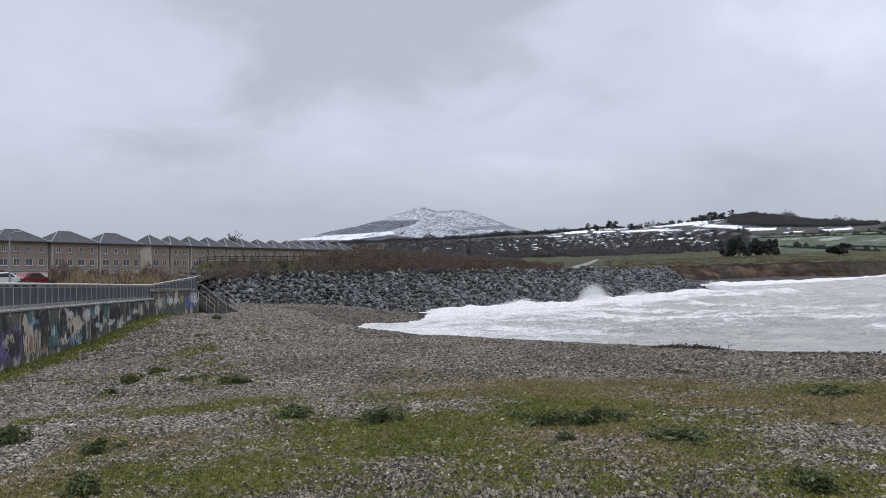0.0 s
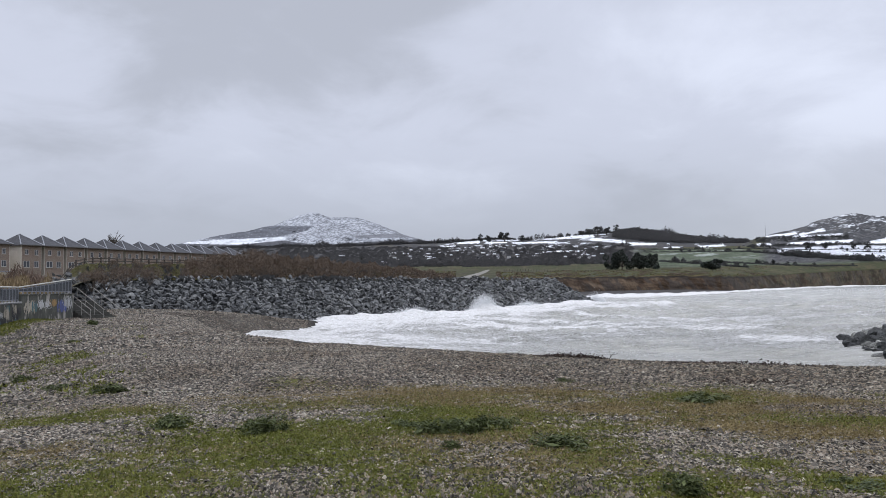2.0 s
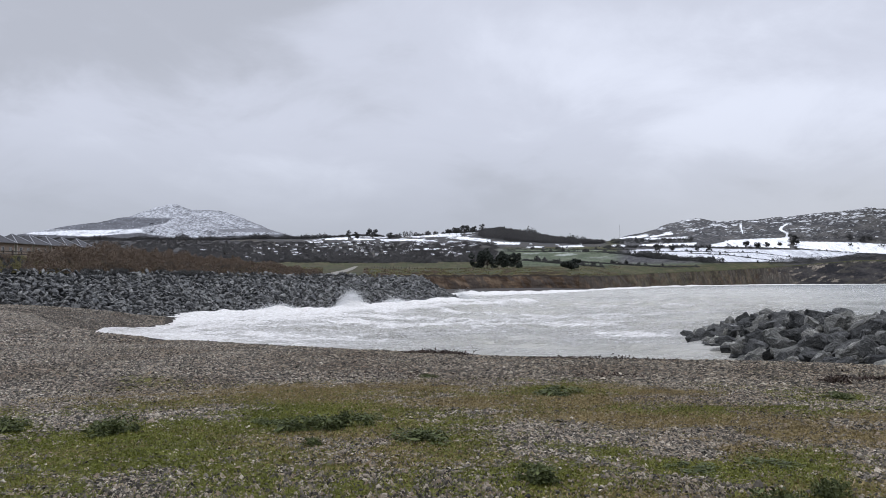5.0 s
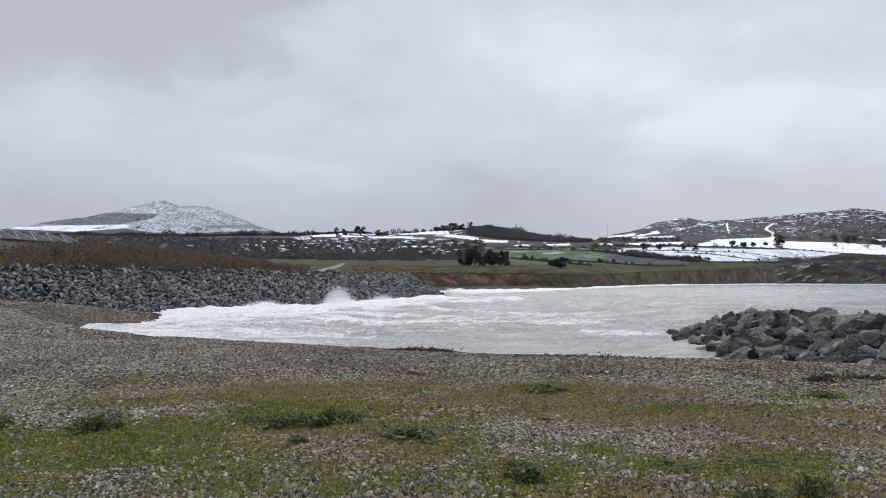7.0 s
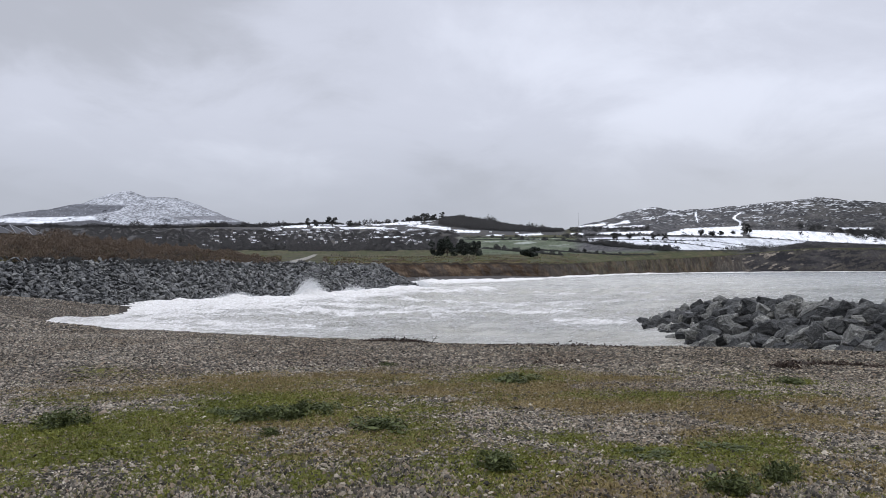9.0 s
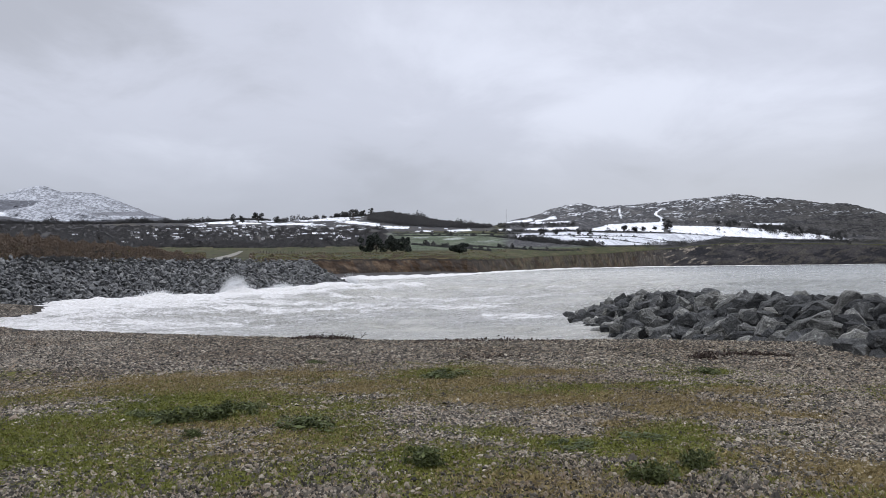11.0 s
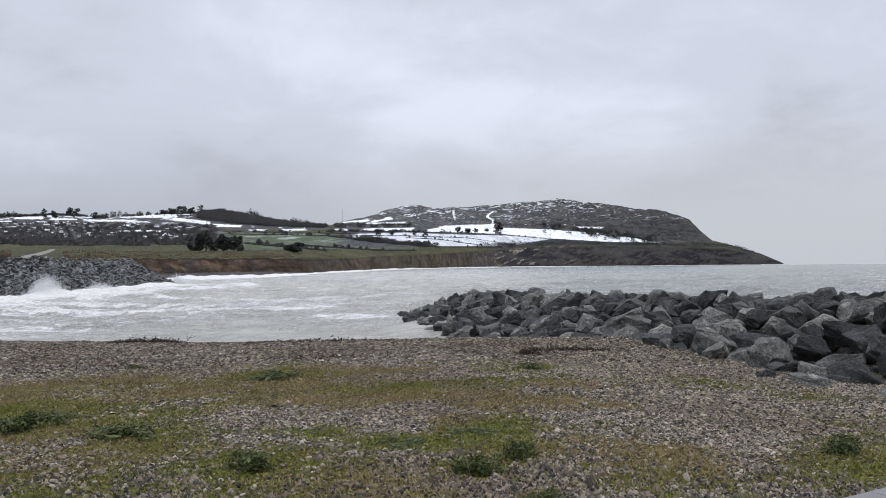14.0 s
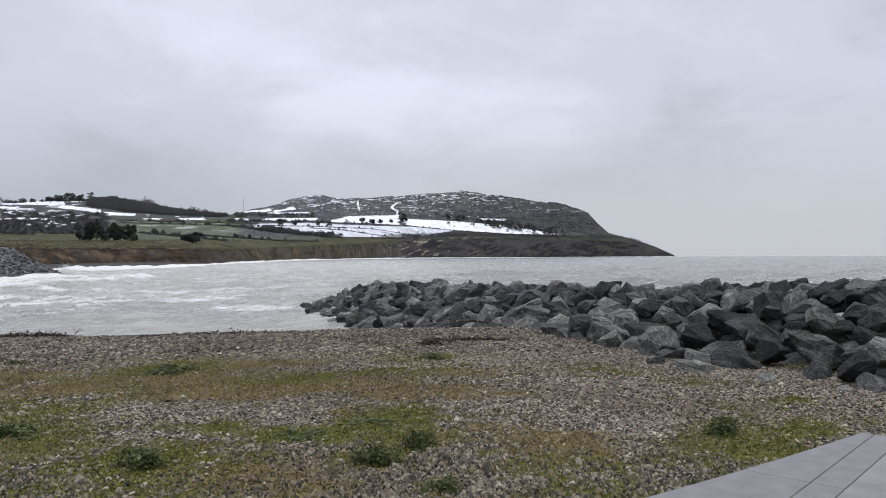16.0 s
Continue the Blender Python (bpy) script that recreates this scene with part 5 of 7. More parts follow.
make_sea_wall()
make_railing(WALL_0, WALL_B, 1.05, 1.05, 2.0, 2.0, 0.85)
make_railing(WALL_B, WALL_C, 1.57, 1.57, 2.0, 2.72, 1.0)
make_wall_blocks()
make_steps()


# ---- houses ----
ROW_DIR = Vector((0.551, 0.835, 0))
ROW_0 = Vector((-72.5, 189.6, 0))
ROW_TURN = math.degrees(math.atan2(ROW_DIR.y, ROW_DIR.x))


def window_part(top, x, z, w, h, y):
    bm = bmesh.new()
    t = 0.07
    box(bm, x - w / 2, y - 0.05, z, x + w / 2, y + 0.05, z + t)
    box(bm, x - w / 2, y - 0.05, z + h - t, x + w / 2, y + 0.05, z + h)
    box(bm, x - w / 2, y - 0.05, z + t, x - w / 2 + t, y + 0.05, z + h - t)
    box(bm, x + w / 2 - t, y - 0.05, z + t, x + w / 2, y + 0.05, z + h - t)
    box(bm, x - 0.04, y - 0.045, z + t, x + 0.04, y + 0.045, z + h - t)
    f = part("window", bm, FRAME, top)
    bm = bmesh.new()
    box(bm, x - w / 2 + t, y - 0.01, z + t, x + w / 2 - t, y + 0.02, z + h - t)
    part("pane", bm, GLASS, f)
    bm = bmesh.new()
    box(bm, x - w / 2 - 0.08, y - 0.12, z - 0.08, x + w / 2 + 0.08, y + 0.04, z)
    part("sill", bm, RENDER_WALL, f)


def make_row_house(width, bays, porch):
    """A three-storey brick house with rendered ends and a hipped slate roof; origin at its front middle, on the ground."""
    top = empty("town_house")
    hw, dp, eave, apex = width / 2, 8.5, 8.4, 11.3
    bm = bmesh.new()
    box(bm, -hw, 0, -2.5, hw, dp, eave)
    part("brick_body", bm, BRICK, top)
    bm = bmesh.new()
    box(bm, -hw - 0.08, -0.06, -2.5, -hw, dp, eave)
    part("end_wall", bm, RENDER_WALL, top, "beige rendered end wall")
    bm = bmesh.new()
    box(bm, hw, -0.06, -2.5, hw + 0.08, dp, eave)
    part("end_wall", bm, RENDER_WALL, top, "beige rendered end wall")
    bm = bmesh.new()
    o, rl = 0.55, max(0.2, (width - 4.2) * 0.5)
    lo = [bm.verts.new(p) for p in ((-hw - o, -o, eave), (hw + o, -o, eave), (hw + o, dp + o, eave), (-hw - o, dp + o, eave))]
    lt = [bm.verts.new((v.co.x, v.co.y, eave + 0.16)) for v in lo]
    a, b = bm.verts.new((-rl * 0.5, dp / 2, apex)), bm.verts.new((rl * 0.5, dp / 2, apex))
    bm.faces.new(lo[::-1])
    for i in range(4):
        bm.faces.new((lo[i], lo[(i + 1) % 4], lt[(i + 1) % 4], lt[i]))
    bm.faces.new((lt[0], lt[1], b, a))
    bm.faces.new((lt[1], lt[2], b))
    bm.faces.new((lt[2], lt[3], a, b))
    bm.faces.new((lt[3], lt[0], a))
    roof = part("roof", bm, ROOF, top)
    bm = bmesh.new()  # hip tiles
    for p, q in ((Vector((-hw - o, -o, eave + 0.16)), Vector((-rl * 0.5, dp / 2, apex))), (Vector((hw + o, -o, eave + 0.16)), Vector((rl * 0.5, dp / 2, apex))), (Vector((-rl * 0.5, dp / 2, apex)), Vector((rl * 0.5, dp / 2, apex)))):
        bar(bm, p, q, 0.11, 5)
    part("hip_tiles", bm, STEEL, roof)
    bm = bmesh.new()
    box(bm, -hw - o - 0.02, -o - 0.12, eave - 0.02, hw + o + 0.02, -o - 0.005, eave + 0.13)
    part("gutter", bm, TIMBER, top)
    for i in range(bays):
        x = -hw + width * (i + 0.5) / bays
        window_part(top, x, 6.3, 0.85, 1.2, -0.02)
        window_part(top, x, 3.45, 1.15 if i % 2 else 1.6, 1.45, -0.02)
    if porch:
        bm = bmesh.new()
        box(bm, -hw * 0.9, -2.2, -2.5, hw * 0.8, -0.003, 2.2)
        p = part("porch", bm, RENDER_WALL, top, "pale rendered sun room")
        for x in (-hw * 0.6, -hw * 0.1, hw * 0.45):
            window_part(top, x, -0.1, 1.3, 1.7, -2.22)
        bm = bmesh.new()
        box(bm, -hw * 0.95, -2.4, 2.2, hw * 0.85, -0.003, 2.5)
        part("porch_roof", bm, STEEL, p)
    return top


def at_row(s):
    p = ROW_0 + ROW_DIR * s
    return pose(p.x, p.y, 4.2, 0, 0, ROW_TURN)


def place_houses():
    wide, slim = make_row_house(10.4, 4, True), make_row_house(4.9, 2, False)
    tagged(wide, "wide three-storey buff brick house with hipped slate roof", "house", "houses along the shore road")
    tagged(slim, "narrow three-storey buff brick house with hipped slate roof", "house", "houses along the shore road")
    for first, spots in ((wide, (-10.6, -21.8, -33.4, -45)), (slim, [5.9 * i for i in range(13)])):
        shift = Matrix.Translation(-Vector((-ROW_DIR.y, ROW_DIR.x, 0)) * 4)
        first.matrix_world = shift @ at_row(spots[0])
        for s in spots[1:]:
            copy_thing(first, shift @ at_row(s))


place_houses()


# ---- foliage ----
def tri_cloud(name, centres, sizes, mat, upright=0.0, parent=None, seed=1, slim=0.35):
    """Many single leaves or twigs as one mesh: centres (n, 3), sizes (n,)."""
    g = np.random.default_rng(seed)
    n = len(centres)
    d = g.normal(size=(n, 3))
    d[:, 2] += upright * 2.2
    d /= np.linalg.norm(d, axis=1)[:, None]
    s = np.cross(d, g.normal(size=(n, 3)))
    s /= np.linalg.norm(s, axis=1)[:, None] + 1e-9
    L, w = sizes[:, None], sizes[:, None] * slim
    a, b, c = centres - s * w - d * L * 0.5, centres + s * w - d * L * 0.5, centres + d * L * 0.6
    V = np.stack([a, b, c], 1).reshape(-1, 3)
    return mesh_object(name, V, np.arange(3 * n).reshape(-1, 3).tolist(), mat, parent)


def crown_points(g, n, lobes):
    """Points in the outer shells of some lobes (x, y, z, radius, flatten)."""
    k = g.integers(0, len(lobes), n)
    q = g.normal(size=(n, 3))
    q /= np.linalg.norm(q, axis=1)[:, None]
    rad = g.uniform(0.45, 1.0, n) ** 0.6
    lb = np.array(lobes)[k]
    out = lb[:, :3] + q * (rad * lb[:, 3])[:, None]
    out[:, 2] = lb[:, 2] + q[:, 2] * rad * lb[:, 3] * lb[:, 4]
    return out


def make_tree(p, height, width, kind, label, seed, group="", flat=0.7, clear=0.3):
    """A tapered trunk with limbs and a crown of many small leaves in uneven lobes."""
    r, g = random.Random(seed), np.random.default_rng(seed)
    top = empty("tree", *p)
    tagged(top, label, "tree", group)
    bm = bmesh.new()
    fork = height * (clear + 0.15)
    bar(bm, (0, 0, -0.5), (0.02 * height, 0, fork), 0.035 * height, 7, 0.022 * height)
    lobes = []
    for i in range(14):
        a, rr = r.uniform(0, 6.28), r.uniform(0.1, 0.42) * width
        z = r.uniform(clear + 0.12, 0.86) * height
        tip = Vector((math.cos(a) * rr, math.sin(a) * rr, z))
        bar(bm, (0.01 * height, 0, fork * r.uniform(0.6, 1)), tip, 0.014 * height, 5, 0.004 * height)
        lobes.append((*tip, r.uniform(0.09, 0.20) * width, flat))
    part("trunk", bm, BARK, top)
    pts = crown_points(g, 2600 if kind == "pine" else 1500, lobes)
    leaf = {"pine": PINE_LEAF, "wood": HAZED_WOOD_LEAF, "hedge": HAZED_HEDGE_LEAF}[kind]
    tri_cloud("crown", pts, g.uniform(0.03, 0.085, len(pts)) * width, leaf, 0.2, top, seed, 0.45)
    return top


def far_trees():
    spots = [(20.5, 1.24, 12.5, 12), (21.2, 1.22, 13.0, 13), (22.0, 1.24, 11.5, 12), (22.7, 1.22, 9.5, 11), (23.4, 1.22, 11.0, 11)]
    for i, (az, el, h, w) in enumerate(spots):
        q = land_point(az, el)
        make_tree(q, h * 1.3, w * 1.35, "pine", "dense dark evergreen tree in a clump above the cliff", 300 + i, "evergreens above the cliff", 0.85, 0.0)
    q = land_point(27.45, 1.0)
    make_tree(q, 11, 19, "pine", "lone dark spreading pine near the cliff edge", 320, "", 0.6, 0.12)
    # tall round-headed pines on the skyline
    for i, (az, el, h, w) in enumerate([(18.9, 3.72, 20, 32), (19.5, 3.75, 27, 30), (20.15, 3.76, 23, 26), (20.85, 3.86, 27, 16), (18.4, 3.74, 15, 24), (10.85, 3.42, 25, 18), (11.5, 3.42, 20, 20), (12.65, 3.42, 28, 34), (13.9, 3.42, 18, 22), (2.0, 2.05, 15, 9), (42.45, 2.62, 36, 22), (42.6, 2.6, 33, 24), (42.75, 2.6, 30, 22), (39.6, 2.55, 16, 22), (40.3, 2.5, 15, 26), (40.9, 2.52, 13, 22), (41.7, 2.58, 12, 18), (46.0, 2.42, 13, 16), (36.3, 2.36, 13, 18), (33.6, 2.4, 15, 20), (34.6, 2.38, 12, 20), (37.1, 2.33, 10, 16)]):
        q = land_point(az, el)
        # hedge leaf instead of needles: its colour already holds the haze
        kind = "hedge"
        lab = "tall round-headed pine on the skyline" if i < 9 else "dark tree standing among snowy fields" if i > 9 else "dark conifer among the village roofs"
        make_tree(q, h, w, kind, lab, 340 + i, "pines on the skyline" if i < 9 else "trees among the snowy fields", 0.75, 0.25 if i < 5 else 0.02)


far_trees()


def clump_points(g, az, el, n, h, w):
    q = land_point(az, el, 520.0)
    c = g.normal(size=(n, 3))
    c /= np.linalg.norm(c, axis=1)[:, None]
    c *= (g.uniform(0.2, 1.0, n) ** 0.5)[:, None] * np.array([w * 0.5, w * 0.5, h * 0.9])
    c[:, 2] = np.abs(c[:, 2]) * 0.95 - 0.3
    return c + np.array(q)


def woods():
    """Bare woods, hedgerows and gardens over the middle distance."""
    g = np.random.default_rng(77)
    P, S = [], []

    def add(az, el, h, w, n):
        c = clump_points(g, az, el, n, h, w)
        P.append(c)
        S.append(g.uniform(1.1, 2.7, n))

    for _ in range(2300):  # village woods
        az = g.uniform(-10, 22)
        el = g.uniform(1.6, 3.1) if az > 4 else g.uniform(1.7, 3.15)
        if az > 8 and el > 2.8 and g.random() < 0.45:
            continue
        el = max(el, 1.30 + 0.55 * float(fbm(az * 1.3, 0.0, 79, 3)))
        add(az, el, g.uniform(3, 8), g.uniform(7, 18), 56)
    for az in np.arange(-11, 29.4, 0.10):  # skyline woods
        if 13.2 < az < 19 and g.random() < 0.5:
            continue
        e = float(ridge_el(az)) - 0.04
        add(az, e, (6 + 26 * max(0.0, float(fbm(az * 1.1, 0.0, 78, 3)) - 0.38)) * g.uniform(0.8, 1.4) * (1.3 if az > 21 else 1.0), g.uniform(9, 20), 110)
    for _ in range(760):  # hill wood
        az = g.uniform(20.7, 29.7)
        lo = float(np.interp(az, [20.5, 22, 23.5, 25.5, 29], [3.55, 3.34, 3.18, 3.02, 2.94]))
        add(az, g.uniform(lo, max(lo + 0.02, float(ridge_el(az)) - 0.03)), g.uniform(9, 15), g.uniform(10, 20), 80)
    P, S = np.vstack(P), np.concatenate(S)
    tagged(tri_cloud("woodland", P, S, HAZED_WOOD_LEAF, 0.15, None, 9, 0.6), "bare grey-brown winter woodland and gardens on the slopes", "woodland", kind="stuff")
    P2, S2 = [], []
    for _ in range(620):  # hedges and bushes of the fields and the headland
        t = g.random()
        if t < 0.2:  # copses below the snow fields
            az, h, w = g.choice([g.normal(37.0, 0.5), g.normal(34.3, 0.7), g.normal(33.0, 0.5)]), g.uniform(7, 13), g.uniform(12, 24)
            el = float(np.interp(az, [32, 35.6, 38], [1.95, 1.55, 1.45])) + g.uniform(0, 0.15)
        elif t < 0.5:  # single trees and bushes in the hedges
            row = HEDGES[int(g.integers(len(HEDGES)))]
            az = g.uniform(row[0][0], row[-1][0])
            el, h, w = float(np.interp(az, [q[0] for q in row], [q[1] for q in row])) - 0.02, g.uniform(3, 9), g.uniform(4, 11)
        elif t < 0.8:
            az, h, w = 43.5 + 13.5 * float(fbm(g.uniform(0, 40), 0.0, 76, 2)), g.uniform(6, 17), g.uniform(12, 30)
            el = 3.0 - 0.17 * max(az - 46, 0) + g.normal(0, 0.14)
        else:
            az, h, w = g.uniform(29.5, 36), g.uniform(4, 9), g.uniform(6, 14)
            el = float(g.choice([2.62, 2.98, 3.14])) + g.normal(0, 0.03)
        c = clump_points(g, az, el, 70, h, w)
        P2.append(c)
        S2.append(g.uniform(0.12, 0.26, 70) * h)
    for row in HEDGES:
        for az in np.arange(row[0][0], row[-1][0], 0.05):
            if g.random() < 0.2:
                continue
            el = float(np.interp(az, [q[0] for q in row], [q[1] for q in row]))
            h = g.uniform(1.4, 3.0)
            P2.append(clump_points(g, az + g.normal(0, 0.015), el - 0.03, 26, h, g.uniform(4, 8)))
            S2.append(g.uniform(0.7, 1.6, 26))
    for _ in range(500):  # scrub on the lower headland
        az = g.uniform(41, 60.5)
        lo, hi = float(cliff_el(az)) + 0.02, 1.72 - 0.03 * max(az - 48, 0)
        if hi < lo:
            continue
        c = clump_points(g, az, g.uniform(lo, hi), 30, g.uniform(6, 12), g.uniform(16, 34))
        P2.append(c)
        S2.append(g.uniform(0.10, 0.22, 30) * 10)
    tagged(tri_cloud("hedgerows", np.vstack(P2), np.concatenate(S2), HAZED_HEDGE_LEAF, 0.1, None, 10, 0.6), "dark hedgerows and scrub between winter fields", "hedgerow", kind="stuff")


woods()


ROUGH_BLADE = make_leaf("rough_bank_grass", (0.058, 0.063, 0.022), (0.22, 0.195, 0.09))


def shore_scrub():
    """Russet scrub and rough grass on the bank behind the revetment, reeds and thorn by the road."""
    g = np.random.default_rng(5)
    tops = curve((-17, 0.5), (-13, 0.9), (-10.2, 1.3), (-9, 2.0), (-6, 2.5), (-3, 2.2), (0, 1.7), (3, 1.2), (7, 1.2), (9, 0.7), (12, 0.25))

    def cloud(n, az0, az1, k0, k1, mat, name, label, amount, size, up, keep=None, slim=0.12):
        az, k = g.uniform(az0, az1, n), g.uniform(k0, k1, n)
        d = rev_d(az) + k
        lump = fbm(az * 1.7, k * 0.25, 91, 4)
        hgt = amount(az) * (0.12 + 3.0 * np.clip(fbm(az * 2.3, k * 0.3, 92, 3) * 0.6 + lump * 0.4 - 0.25, 0, 1)) * np.clip(1.2 - np.abs(k - (k0 + k1) / 2) / (k1 - k0), 0.3, 1)
        z = land_z(az, d) + hgt * g.uniform(0, 1, n) ** 0.7
        P = np.column_stack([d * np.sin(np.radians(az)), d * np.cos(np.radians(az)), z])
        if keep is not None:
            P = P[keep(az, lump)]
        o = tri_cloud(name, P, g.uniform(*size, len(P)), mat, up, None, 12, slim)
        tagged(o, label, "scrub", kind="stuff")

    cloud(110000, -10.6, 9, 1.0, 15, SCRUB_LEAF, "scrub", "russet leafless scrub on the bank behind the rocks", tops, (0.14, 0.40), 0.25)
    cloud(26000, -17.5, 12, -0.8, 8, HAZED_HEDGE_LEAF, "bramble", "low dark bramble and grass at the top of the rocks", lambda a: 0.7 + 0 * a, (0.25, 0.6), 0.7, lambda a, l: l > 0.5, 0.2)

    cloud(26000, -18.2, -8.8, 1.0, 14, ROUGH_BLADE, "rough_grass", "rough green and straw grass on the bank below the fence", lambda a: 0.35 + 0 * a, (0.12, 0.34), 0.7)
    cloud(16000, -16.5, -9.5, 0.5, 9, SCRUB_LEAF, "low_scrub", "low brown scrub in patches on the grassy bank", lambda a: 1.0 + 0 * a, (0.14, 0.36), 0.3, lambda a, l: l > 0.53)

    def patch(n, az0, az1, d0, d1, h, mat, name, label, seed, size, thr):
        az, d = g.uniform(az0, az1, n), g.uniform(d0, d1, n)
        lump = fbm(az * 1.1, d * 0.09, seed, 4)
        ok = lump > thr
        az, d, lump = az[ok], d[ok], lump[ok]
        z = land_z(az, d) + h * (0.4 + 1.5 * (lump - thr)) * g.uniform(0, 1, len(az)) ** 0.8
        P = np.column_stack([d * np.sin(np.radians(az)), d * np.cos(np.radians(az)), z])
        tagged(tri_cloud(name, P, g.uniform(*size, len(P)), mat, 1.2, None, seed, 0.09), label, "scrub", kind="stuff")

    patch(22000, -27, -19, 72, 112, 2.1, REED_LEAF, "reeds", "straw-coloured reeds and long grass beside the road", 14, (0.4, 0.9), 0.44)
    patch(9000, -27.2, -19, 76, 108, 3.4, THORN_LEAF, "thorn_bushes", "leafless thorn bushes beside the promenade", 15, (0.4, 0.9), 0.54)


shore_scrub()


def meadow_tufts():
    """Rough winter grass and low brown scrub over the field above the cliff."""
    g = np.random.default_rng(17)
    n = 60000
    az = g.uniform(1.5, 31, n)
    de, _ = edge_of(az)
    d = de + 1.5 + (g.uniform(0, 1, n) ** 1.6) * 220
    lump = fbm(az * 1.9, d * 0.03, 94, 4)
    keep = (lump > 0.44) & ((az < 9.0) | (az > 12.0))
    az, d, lump = az[keep], d[keep], lump[keep]
    z = land_z(az, d) + g.uniform(0, 0.5, len(az)) * (0.5 + 3 * np.clip(lump - 0.5, 0, 1))
    P = np.column_stack([d * np.sin(np.radians(az)), d * np.cos(np.radians(az)), z])
    brown = lump + g.normal(0, 0.06, len(az)) > 0.58
    for sel, mat, name, lab in ((~brown, ROUGH_BLADE, "meadow_grass", "rough olive winter grass on the field above the cliff"), (brown, SCRUB_LEAF, "meadow_scrub", "low brown scrub scattered over the coastal field")):
        tagged(tri_cloud(name, P[sel], g.uniform(0.3, 0.9, int(sel.sum())), mat, 0.6, None, 18, 0.2), lab, "grass", kind="stuff")


meadow_tufts()


def make_bush(p, w, h, seed):
    """A leafless bush: stems that fan out from the base, and a haze of twigs."""
    r, g = random.Random(seed), np.random.default_rng(seed)
    top = empty("bush", *p)
    tagged(top, "leafless brown bush beside the beach steps", "bush", "bushes beside the steps")
    bm = bmesh.new()
    lobes = []
    for _ in range(16):
        a, k = r.uniform(0, 6.28), r.uniform(0.15, 0.42) * w
        tip = Vector((math.cos(a) * k, math.sin(a) * k, h * r.uniform(0.45, 0.95)))
        bar(bm, (0, 0, -0.3), tip, 0.03, 4, 0.008)
        lobes.append((*tip, 0.2 * w, 0.8))
    part("stems", bm, BARK, top)
    tri_cloud("twigs", crown_points(g, 2400, lobes), g.uniform(0.06, 0.22, 2400), SCRUB_LEAF, 0.3, top, seed, 0.10)


for i, (az, d, w, h) in enumerate(((-16.6, 75.5, 2.6, 1.7), (-15.7, 79, 2.8, 1.6), (-14.5, 86, 3.4, 1.5), (-12.9, 97, 3.2, 1.6))):
    q = polar(az, d)
    make_bush((q.x, q.y, float(1.58 + d * math.tan(radians(0.45 if i < 2 else 0.75))) - 0.2), w, h, 700 + i)


def make_fence():
    """Dark post-and-rail fence along the top of the bank."""
    azs = np.linspace(-18.6, -9.4, 19)
    pts = [polar(a, float(rev_d(a)) + 13, float(land_z(a, rev_d(a) + 13))) for a in azs]
    top = empty("fence", *pts[0])
    tagged(top, "dark timber post-and-rail fence along the grassy bank", "fence")
    o = Vector(pts[0])
    for p in pts:
        bm = bmesh.new()
        q = p - o
        box(bm, q.x - 0.1, q.y - 0.1, q.z - 0.4, q.x + 0.1, q.y + 0.1, q.z + 1.35, None, 0.015)
        part("post", bm, TIMBER, top)
    for a, b in zip(pts, pts[1:]):
        for h in (0.35, 0.75, 1.15):
            bm = bmesh.new()
            bar(bm, a - o + Vector((0, -0.1, h)), b - o + Vector((0, -0.1, h)), 0.075, 4)
            part("rail", bm, TIMBER, top)


make_fence()


# ---- village and far fixtures ----
SNOW_ROOF = simple("snowy_roof", (0.40, 0.41, 0.43), (0.78, 0.80, 0.83), 0.25, 0.8, 3, 0.05)
WHITEWASH = simple("whitewashed_wall", (0.48, 0.47, 0.45), (0.68, 0.67, 0.65), 0.5, 0.85, 4, 0.02)
GREYWASH = simple("grey_rendered_wall", (0.22, 0.21, 0.20), (0.34, 0.33, 0.31), 0.5, 0.85, 4, 0.02)


def make_cottage(w, d, h, wall, roof_mat, label):
    top = empty("cottage")
    tagged(top, label, "house", "village houses")
    bm = bmesh.new()
    box(bm, -w / 2, -d / 2, -2, w / 2, d / 2, h)
    part("wall", bm, wall, top)
    bm = bmesh.new()
    o, rz = 0.4, h + d * 0.42
    a = [bm.verts.new(p) for p in ((-w / 2 - o, -d / 2 - o, h - 0.1), (w / 2 + o, -d / 2 - o, h - 0.1), (w / 2 + o, d / 2 + o, h - 0.1), (-w / 2 - o, d / 2 + o, h - 0.1), (-w / 2 - o, 0, rz), (w / 2 + o, 0, rz))]
    for f in ((0, 1, 5, 4), (2, 3, 4, 5), (1, 2, 5), (3, 0, 4), (3, 2, 1, 0)):
        bm.faces.new([a[i] for i in f])
    rf = part("roof", bm, roof_mat, top)
    bm = bmesh.new()
    box(bm, w * 0.3, -0.4, rz - 1.0, w * 0.3 + 0.9, 0.4, rz + 0.9)
    part("chimney", bm, GREYWASH, rf)
    for x in (-w * 0.3, 0.0, w * 0.3):
        bm = bmesh.new()
        box(bm, x - 0.7, -d / 2 - 0.05, h * 0.35, x + 0.7, -d / 2 + 0.1, h * 0.75)
        part("window", bm, GLASS, top)
    return top


